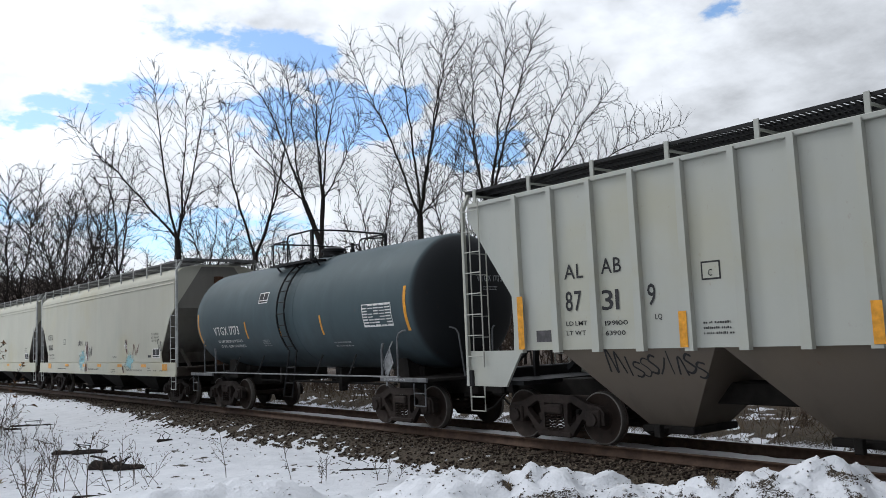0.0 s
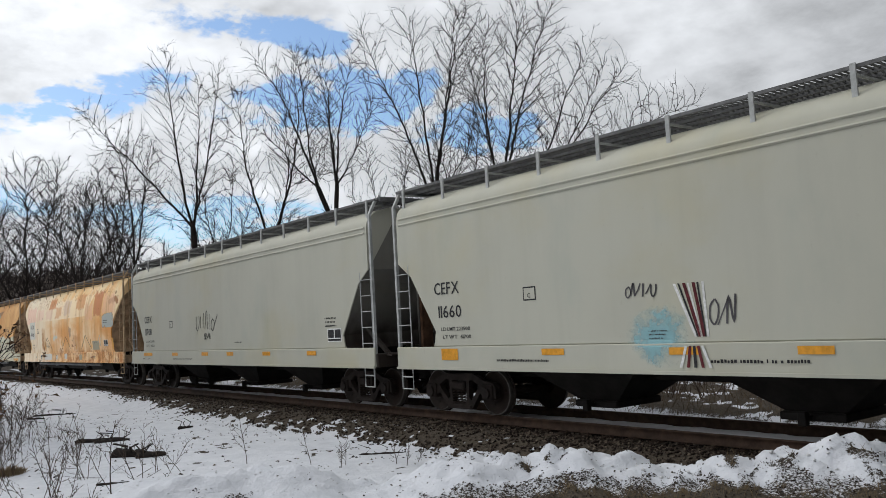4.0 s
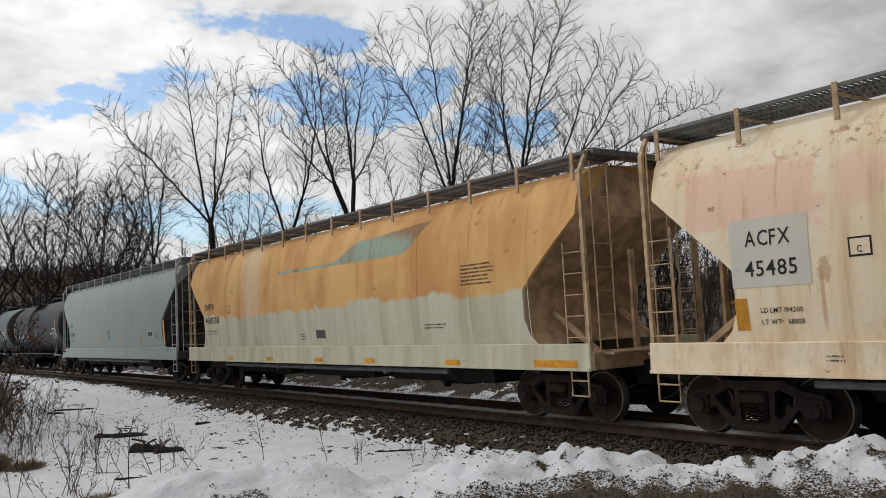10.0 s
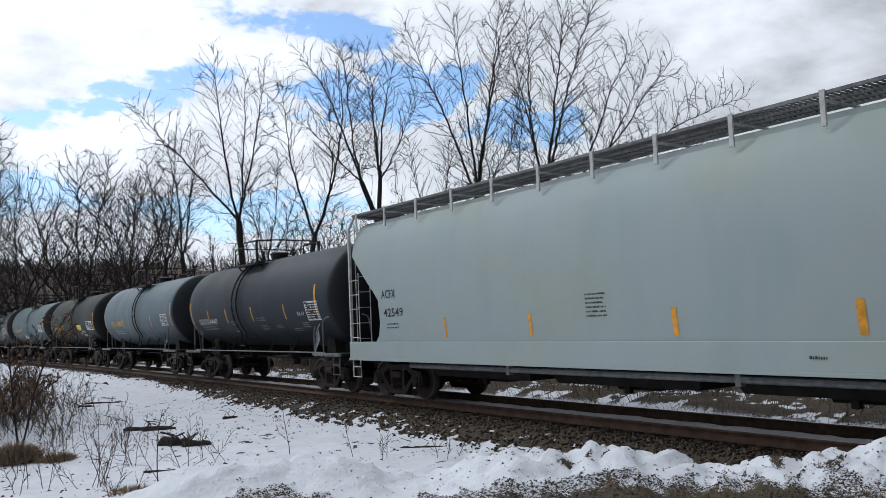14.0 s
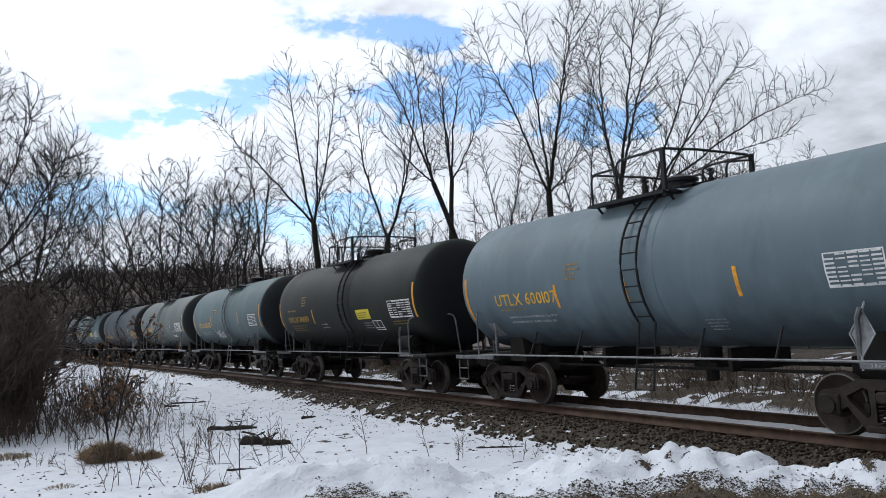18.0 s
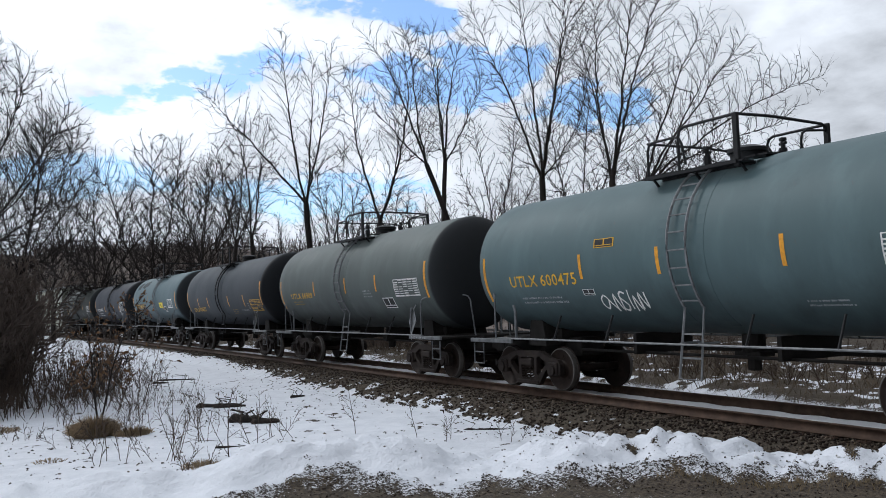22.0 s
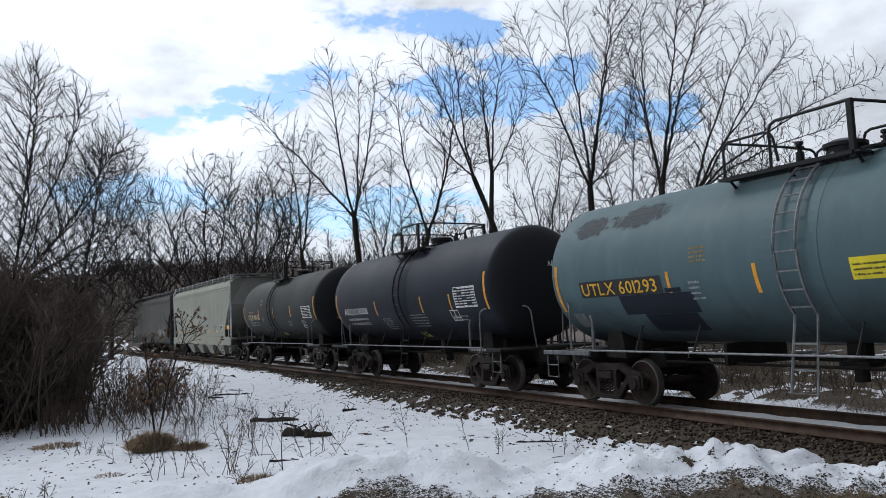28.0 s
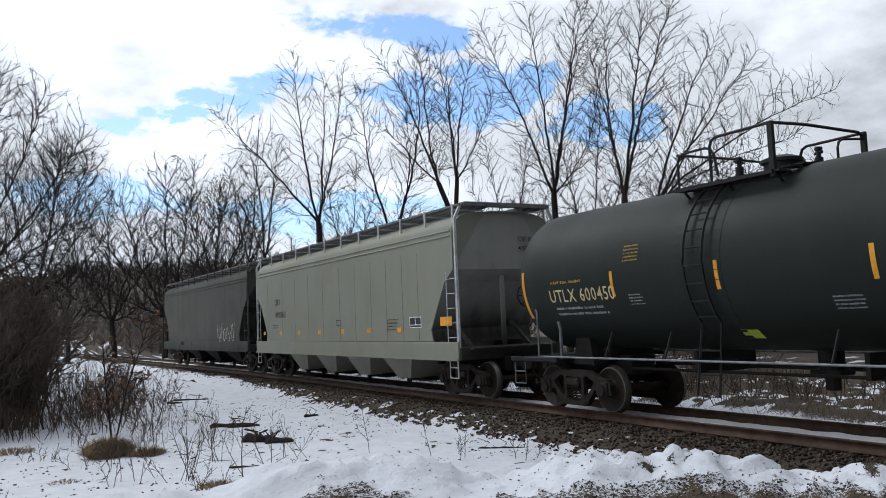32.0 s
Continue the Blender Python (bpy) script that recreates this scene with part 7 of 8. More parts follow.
def shrub(label, x, y, height, stems, seed, spread=0.45, counts=(6, 5), thin=0.006, material=None, name="shrub", cat="shrub", leaves=0, base=0.18, heavy=False, girth=1.0):
    """A clump of bare stems from one foot; leaves: dry ones left hanging."""
    rs = np.random.RandomState(seed)
    root = tagged(new(name), label, cat)
    z = float(ground_height(np.array([float(x)]), np.array([float(y)]))[0][0])
    root.matrix_basis = pose(x, y, z)
    P = np.stack([rs.normal(0, base, stems), rs.normal(0, base, stems), np.full(stems, -0.06)], 1)
    D = np.stack([rs.normal(0, spread, stems), rs.normal(0, spread, stems), np.ones(stems)], 1)
    D /= np.linalg.norm(D, axis=1, keepdims=True)
    Ln = height * rs.uniform(0.6, 1.1, stems)
    R = np.maximum(girth * height * 0.006 * rs.uniform(0.6, 1.3, stems), thin * 1.6)
    pts, dirs, rad = branch_level(P, D, Ln, R, 6, rs, 0.03, 0.09, 0.4)
    stem, twig, main = [segments(pts, rad)], [], (pts, rad)
    for lev, cnt in enumerate(counts):
        P, D, Ln, R = sprout(pts, dirs, rad, cnt, rs, 0.2, 40, 0.42, Ln)
        pts, dirs, rad = branch_level(P, D, Ln, np.maximum(R, thin), 2 if lev == 0 else 1 + (not heavy), rs, 0.04, 0.14, 0.6)
        twig.append(segments(pts, rad, True))
    cat4 = lambda g: [np.concatenate([q[i] for q in g]) for i in range(4)]
    if stems < 10:
        for i in range(stems):
            part("stem", rod(main[0][:, i], main[1][:, i], 5, "stem", material or M_TWIG), root)
    else:
        tagged(part("stem_clump", frusta(*cat4(stem), 4 if heavy else 5, "stem_clump", material or M_TWIG), root), kind="stuff")
    if twig:
        tagged(part("crown", frusta(*cat4(twig), 3, "crown", material or M_TWIG, True), root), kind="stuff")
    if leaves:
        tips = pts[-1][rs.permutation(pts.shape[1])[:leaves]]
        a = rs.normal(0, 1, (len(tips), 3, 3)) * 0.035
        V = tips[:, None] + np.concatenate([a, -a[:, :1] * 0.6], 1)
        F = np.arange(len(tips) * 4).reshape(-1, 4)
        part("dry_leaves", mesh_from("dry_leaves", V.reshape(-1, 3), F, M_LEAF), root)
    return root


# the thicket on the near side of the line
rng = random.Random(19)
for i in range(60):
    y = 25.2 + 17 * (i / 60) ** 1.2 + rng.uniform(-0.4, 0.4)
    lo, hi = -3.4 - (y - 25) * 0.1, 0.5 + (y - 25) * 0.05
    x = lo + (hi - lo) * ((i * 0.618) % 1.0)
    tall = 4.5 - 1.1 * max(0.0, (x - lo - 1.2) / (hi - lo)) + 0.05 * (y - 25) + rng.uniform(-0.5, 0.5)
    shrub("dense dark bare thicket bush at the edge of the field", x, y, max(1.4, tall), 34, 200 + i, 0.24, (7, 7), 0.019, M_THICKET, "thicket_bush", "bush", 0, 0.75, True)
for i, (x, y, h) in enumerate([(3.2, 27.5, 1.7), (4.2, 30.5, 1.6), (2.2, 24.4, 1.2), (0.6, 23.4, 1.0), (4.9, 34.5, 1.7), (2.4, 26.6, 1.5), (3.0, 25.4, 1.3), (3.6, 28.6, 1.5), (1.8, 23.6, 1.0), (2.9, 30.4, 1.9), (4.4, 32.5, 1.8), (3.4, 22.4, 1.1), (1.4, 25.0, 1.8), (5.0, 27.0, 1.0)]):
    shrub("low bare brown brush at the edge of the thicket", x, y, h, 18, 260 + i, 0.3, (7, 5), 0.0055, M_BRUSH, "brush", "bush", 0, 0.5)
shrub("small sapling still hung with dry brown leaves", 2.5, 18.9, 3.0, 2, 301, 0.14, (16, 9), 0.009, M_TWIG, "leafy_sapling", "sapling", 420, 0.03, girth=2.0)
shrub("sparse shrub with a few dry brown leaves", 3.6, 24.0, 2.2, 8, 302, 0.35, (9, 7), 0.006, M_BRUSH, "leafy_shrub", "shrub", 260, 0.3)
WEEDS = [(4.6, 14.5, 1.75, 1, 0.1), (3.9, 14.4, 1.55, 3, 0.3), (3.2, 14.6, 1.3, 6, 0.4), (4.0, 16.4, 1.1, 5, 0.4), (5.3, 15.6, 0.9, 5, 0.5), (6.5, 15.2, 1.15, 1, 0.04), (7.15, 13.7, 0.8, 1, 0.22), (7.5, 13.2, 0.6, 2, 0.12),
         (8.5, 12.4, 0.55, 3, 0.25), (2.4, 15.2, 0.9, 7, 0.5), (1.9, 17.4, 0.8, 8, 0.5), (3.0, 18.2, 0.9, 8, 0.45), (4.4, 18.9, 0.8, 6, 0.5), (3.5, 20.6, 0.9, 9, 0.4), (2.0, 20.8, 0.7, 8, 0.4), (0.9, 19.0, 0.5, 7, 0.5), (5.6, 18.4, 0.5, 6, 0.6), (3.0, 12.9, 0.7, 5, 0.4), (4.9, 12.7, 0.5, 4, 0.4), (0.2, 14.6, 0.4, 6, 0.6)]
for i, (x, y, h, k, sp) in enumerate(WEEDS):
    shrub("thin bare weed stalks poking up through the snow", x, y, h, k, 320 + i, sp, (7, 4) if k < 4 else (6, 3), 0.0045, M_BRUSH, "weed_stalks", "weed", 0, 0.08 if k < 3 else 0.25)
# brush beyond the track
for i in range(76):
    y = -3 + i * 0.8 + rng.uniform(-0.5, 0.5)
    d = rng.uniform(4.2, 11)
    shrub("bare brown brush beyond the track", TRACK_X + d, y, rng.uniform(0.45, 1.35), 16, 400 + i, 0.4, (6, 5), 0.009, M_BRUSH, "brush", "bush", 0, 0.7, True)


def stubble():
    """Dead grass and weed stubble, thick beyond the track and thin along the field's edge."""
    rs = np.random.RandomState(61)
    n = 15000
    y = -4 + 56 * rs.rand(n) ** 1.4
    d = 2.6 + 9 * rs.rand(n) ** 1.5
    x = track_x(y) + d
    z, snow = ground_height(x, y)
    keep = snow < 0.3 + 0.5 * rs.rand(n)
    x, y, z = x[keep], y[keep], z[keep]
    # along the foot of the bank and by the thicket
    a, r = np.radians(rs.uniform(16, 66, 6000)), rs.uniform(8.9, 9.8, 6000)
    x2, y2 = r * np.sin(a), r * np.cos(a)
    z2, s2 = ground_height(x2, y2)
    k2 = s2 < 0.42
    x3, y3 = rs.uniform(-1.5, 5.5, 2600), rs.uniform(22.5, 30, 2600)
    k3 = fbm(x3 * 0.8, y3 * 0.8, 45) > 0.5
    z3 = ground_height(x3, y3)[0]
    P = np.stack([np.concatenate([x, x2[k2], x3[k3]]), np.concatenate([y, y2[k2], y3[k3]]), np.concatenate([z, z2[k2], z3[k3]]) - 0.02], 1)
    h = np.concatenate([rs.uniform(0.12, 0.5, len(x)), rs.uniform(0.03, 0.11, k2.sum()), rs.uniform(0.1, 0.55, k3.sum())])
    rad = np.concatenate([np.full(len(x), 0.008), np.full(k2.sum(), 0.004), np.full(k3.sum(), 0.006)])
    D = rs.normal(0, 0.45, P.shape)
    D[:, 2] = 1.0
    bank = np.zeros(len(P), bool)
    bank[len(x):len(x) + k2.sum()] = True
    for some, name, mat, text in ((~bank, "stubble", M_STUBBLE, "dead brown grass and weed stubble through thin snow"), (bank, "bank_grass", M_GRASS, "matted dead grass pushed up with the ploughed snow")):
        tagged(new(name, frusta(P[some], (P + D * h[:, None])[some], rad[some], 0 * h[some], 3, name, mat, True)), text, "grass", kind="stuff")


stubble()


def grass_clump(label, x, y, r, h, n, seed):
    rs = np.random.RandomState(seed)
    root_z = float(ground_height(np.array([float(x)]), np.array([float(y)]))[0][0])
    a, q = rs.uniform(0, 6.28, n), r * np.sqrt(rs.rand(n))
    P = np.stack([q * np.cos(a), q * np.sin(a), np.full(n, -0.03)], 1)
    out = np.stack([np.cos(a), np.sin(a), 0 * a], 1) * rs.uniform(0.0, 0.35, (n, 1)) * h + np.stack([0 * a, 0 * a, h * rs.uniform(0.4, 1.0, n) * (1.1 - q / r * 0.6)], 1)
    M = P + out * 0.6
    Q = P + out * np.array([1.5, 1.5, 0.85])
    ob = new("grass_clump", frusta(np.concatenate([P, M]), np.concatenate([M, Q]), np.full(2 * n, 0.006), np.concatenate([np.full(n, 0.005), np.full(n, 0.001)]), 3, "grass_clump", M_TAN))
    ob.matrix_basis = pose(x, y, root_z)
    return tagged(ob, label, "grass", kind="stuff")


for i, (x, y, r, h, n) in enumerate([(2.35, 18.6, 0.37, 0.58, 2400), (3.05, 18.3, 0.36, 0.28, 700), (0.6, 21.0, 0.5, 0.2, 500), (3.3, 13.6, 0.3, 0.18, 300), (1.3, 16.0, 0.25, 0.12, 160), (-0.6, 15.2, 0.3, 0.12, 160)]):
    grass_clump("matted clump of dead brown grass in the snow", x, y, r, h, n, 500 + i)


def log(label, x, y, length, radius, turn, seed, name="log"):
    """A broken, knotty piece of wood lying in the snow."""
    rs = np.random.RandomState(seed)
    k, n = 12, 10
    v = []
    for i in range(k):
        t = i / (k - 1)
        r = radius * (1 - 0.35 * t) * (0.8 + 0.4 * rs.rand()) * (0.55 if i in (0, k - 1) else 1)
        c = (length * (t - 0.5), 0.12 * radius * 4 * math.sin(3 * t + seed), radius * 0.55 + 0.3 * radius * rs.rand())
        for j in range(n):
            q = r * (0.85 + 0.3 * rs.rand())
            v.append((c[0], c[1] + q * math.cos(6.2832 * j / n), c[2] + q * math.sin(6.2832 * j / n)))
    f = [(i * n + j, i * n + (j + 1) % n, (i + 1) * n + (j + 1) % n, (i + 1) * n + j) for i in range(k - 1) for j in range(n)]
    f += [tuple(range(n))[::-1], tuple((k - 1) * n + j for j in range(n))]
    m = Mesh().add(v, f)
    for i in range(3):
        p = Vector((length * rs.uniform(-0.4, 0.4), 0, radius))
        m.tube([p, p + Vector((rs.normal(0, 0.1), rs.normal(0, 0.15), 0.12)), p + Vector((rs.normal(0, 0.2), rs.normal(0, 0.3), 0.2))], radius * 0.16, 5)
    ob = new(name, fix_normals(m.made(name, M_BARK, 50)))
    z = float(ground_height(np.array([float(x)]), np.array([float(y)]))[0][0])
    ob.matrix_basis = pose(x, y, z - 0.03, 0, 0, turn)
    return tagged(ob, label, "log")


for i, (x, y, ln, r, turn) in enumerate([(5.7, 21.6, 1.15, 0.075, -25), (5.9, 21.3, 0.8, 0.06, -10), (5.4, 18.3, 0.7, 0.12, -50), (5.7, 17.8, 0.6, 0.09, -20), (6.8, 31.4, 1.4, 0.05, -28), (8.7, 13.6, 0.9, 0.035, -35), (4.4, 15.1, 1.0, 0.028, -30), (8.0, 22.1, 0.4, 0.06, -10), (6.0, 30.3, 0.6, 0.06, -50)]):
    log("dark broken log lying in the snow", x, y, ln, r, turn, 600 + i)


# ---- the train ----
# head: how strongly the near-black shade is painted on the tank ends
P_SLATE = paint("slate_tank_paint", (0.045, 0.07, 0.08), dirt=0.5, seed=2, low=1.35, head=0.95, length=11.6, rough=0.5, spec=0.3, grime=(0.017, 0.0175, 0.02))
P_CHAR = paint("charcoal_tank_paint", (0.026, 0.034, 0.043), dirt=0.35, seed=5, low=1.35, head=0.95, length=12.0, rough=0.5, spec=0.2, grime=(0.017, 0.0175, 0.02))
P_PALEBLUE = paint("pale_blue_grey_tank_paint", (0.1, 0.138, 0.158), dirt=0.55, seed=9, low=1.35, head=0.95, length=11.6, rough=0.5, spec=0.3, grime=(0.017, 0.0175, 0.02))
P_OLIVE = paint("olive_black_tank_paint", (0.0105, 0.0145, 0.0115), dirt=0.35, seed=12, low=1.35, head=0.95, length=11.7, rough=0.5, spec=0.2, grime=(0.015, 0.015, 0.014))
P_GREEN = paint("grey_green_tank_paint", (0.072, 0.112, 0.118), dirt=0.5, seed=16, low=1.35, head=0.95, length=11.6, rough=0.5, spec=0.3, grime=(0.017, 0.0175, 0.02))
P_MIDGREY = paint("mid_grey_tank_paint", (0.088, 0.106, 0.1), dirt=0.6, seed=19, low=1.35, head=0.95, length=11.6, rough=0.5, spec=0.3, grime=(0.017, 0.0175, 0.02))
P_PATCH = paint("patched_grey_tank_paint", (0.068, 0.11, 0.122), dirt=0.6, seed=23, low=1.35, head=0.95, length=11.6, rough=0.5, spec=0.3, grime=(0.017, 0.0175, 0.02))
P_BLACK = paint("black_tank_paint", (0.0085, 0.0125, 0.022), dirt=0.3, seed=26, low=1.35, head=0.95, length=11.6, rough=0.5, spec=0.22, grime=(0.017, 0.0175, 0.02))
P_CREAM = paint("cream_hopper_paint", (0.48, 0.475, 0.4), dirt=0.38, rust=0.1, seed=31, low=0.2)
P_RIBGREY = paint("light_grey_hopper_paint", (0.39, 0.4, 0.365), dirt=0.35, rust=0.25, seed=34, low=0.5)
P_BLUEGREY = paint("blue_grey_hopper_paint", (0.295, 0.345, 0.345), dirt=0.25, rust=0.1, seed=37, low=0.2)
P_WARMGREY = paint("warm_grey_hopper_paint", (0.215, 0.22, 0.175), dirt=0.4, rust=0.15, seed=41, low=0.2)
P_SOOT = paint("sooty_hopper_paint", (0.085, 0.082, 0.074), (0.01, 0.017, 0.016), dirt=1.2, rust=0.3, seed=44, low=0.8, rough=0.75, spec=0.08)
P_FRESH = paint("fresh_grey_patch_paint", (0.64, 0.62, 0.56), dirt=0.5, rust=0.6, seed=53, low=0.2)
P_TAN = paint("tan_patch_paint", (0.42, 0.37, 0.25), dirt=0.6, rust=0.5, seed=55, low=0.2)
P_RUST1 = peeling("peeling_cream_hopper_paint", 50.0)
P_RUST2 = rusted("orange_rusted_hopper_paint", 60.0)
P_RUSTMETAL = plain("rust_stained_steel", (0.5, 0.36, 0.22), 0.75, 0.0, 0.4, 5.0, 0.2)
P_ENDBROWN = plain("rust_brown_end_steel", (0.46, 0.32, 0.2), 0.85, 0.0, 0.5, 3.0, 0.2)
P_POSTRUST = plain("rusted_post_steel", (0.13, 0.07, 0.042), 0.85, 0.0, 0.6, 3.0, 0.3)
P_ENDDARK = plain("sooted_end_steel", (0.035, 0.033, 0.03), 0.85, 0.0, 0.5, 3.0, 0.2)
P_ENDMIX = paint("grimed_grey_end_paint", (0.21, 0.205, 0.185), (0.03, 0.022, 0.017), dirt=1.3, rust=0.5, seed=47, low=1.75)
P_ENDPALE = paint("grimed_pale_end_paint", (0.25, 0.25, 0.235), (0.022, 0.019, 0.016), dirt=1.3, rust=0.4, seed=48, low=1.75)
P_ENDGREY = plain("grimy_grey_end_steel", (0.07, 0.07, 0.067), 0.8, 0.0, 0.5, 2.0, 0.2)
P_POSTGREY = plain("grey_post_paint", (0.45, 0.46, 0.45), 0.6, 0.0, 0.3, 5.0, 0.1)
P_CHUTEGREY = paint("grimy_chute_paint", (0.16, 0.135, 0.11), dirt=0.9, rust=0.4, seed=70, low=0.2)
P_CHUTEPALE = paint("pale_chute_paint", (0.33, 0.32, 0.28), dirt=0.7, rust=0.2, seed=72, low=0.2)

V_SPEED, V_EASE = 7.363, -0.0098


def stripes(*ys, ends=5.62, low=2.12):
    out = [(ends, 1.95, 2.95, 0.09), (-ends, 2.12, 3.08, 0.1)]
    return out + [(y, low, low + 0.48, 0.08) for y in ys]


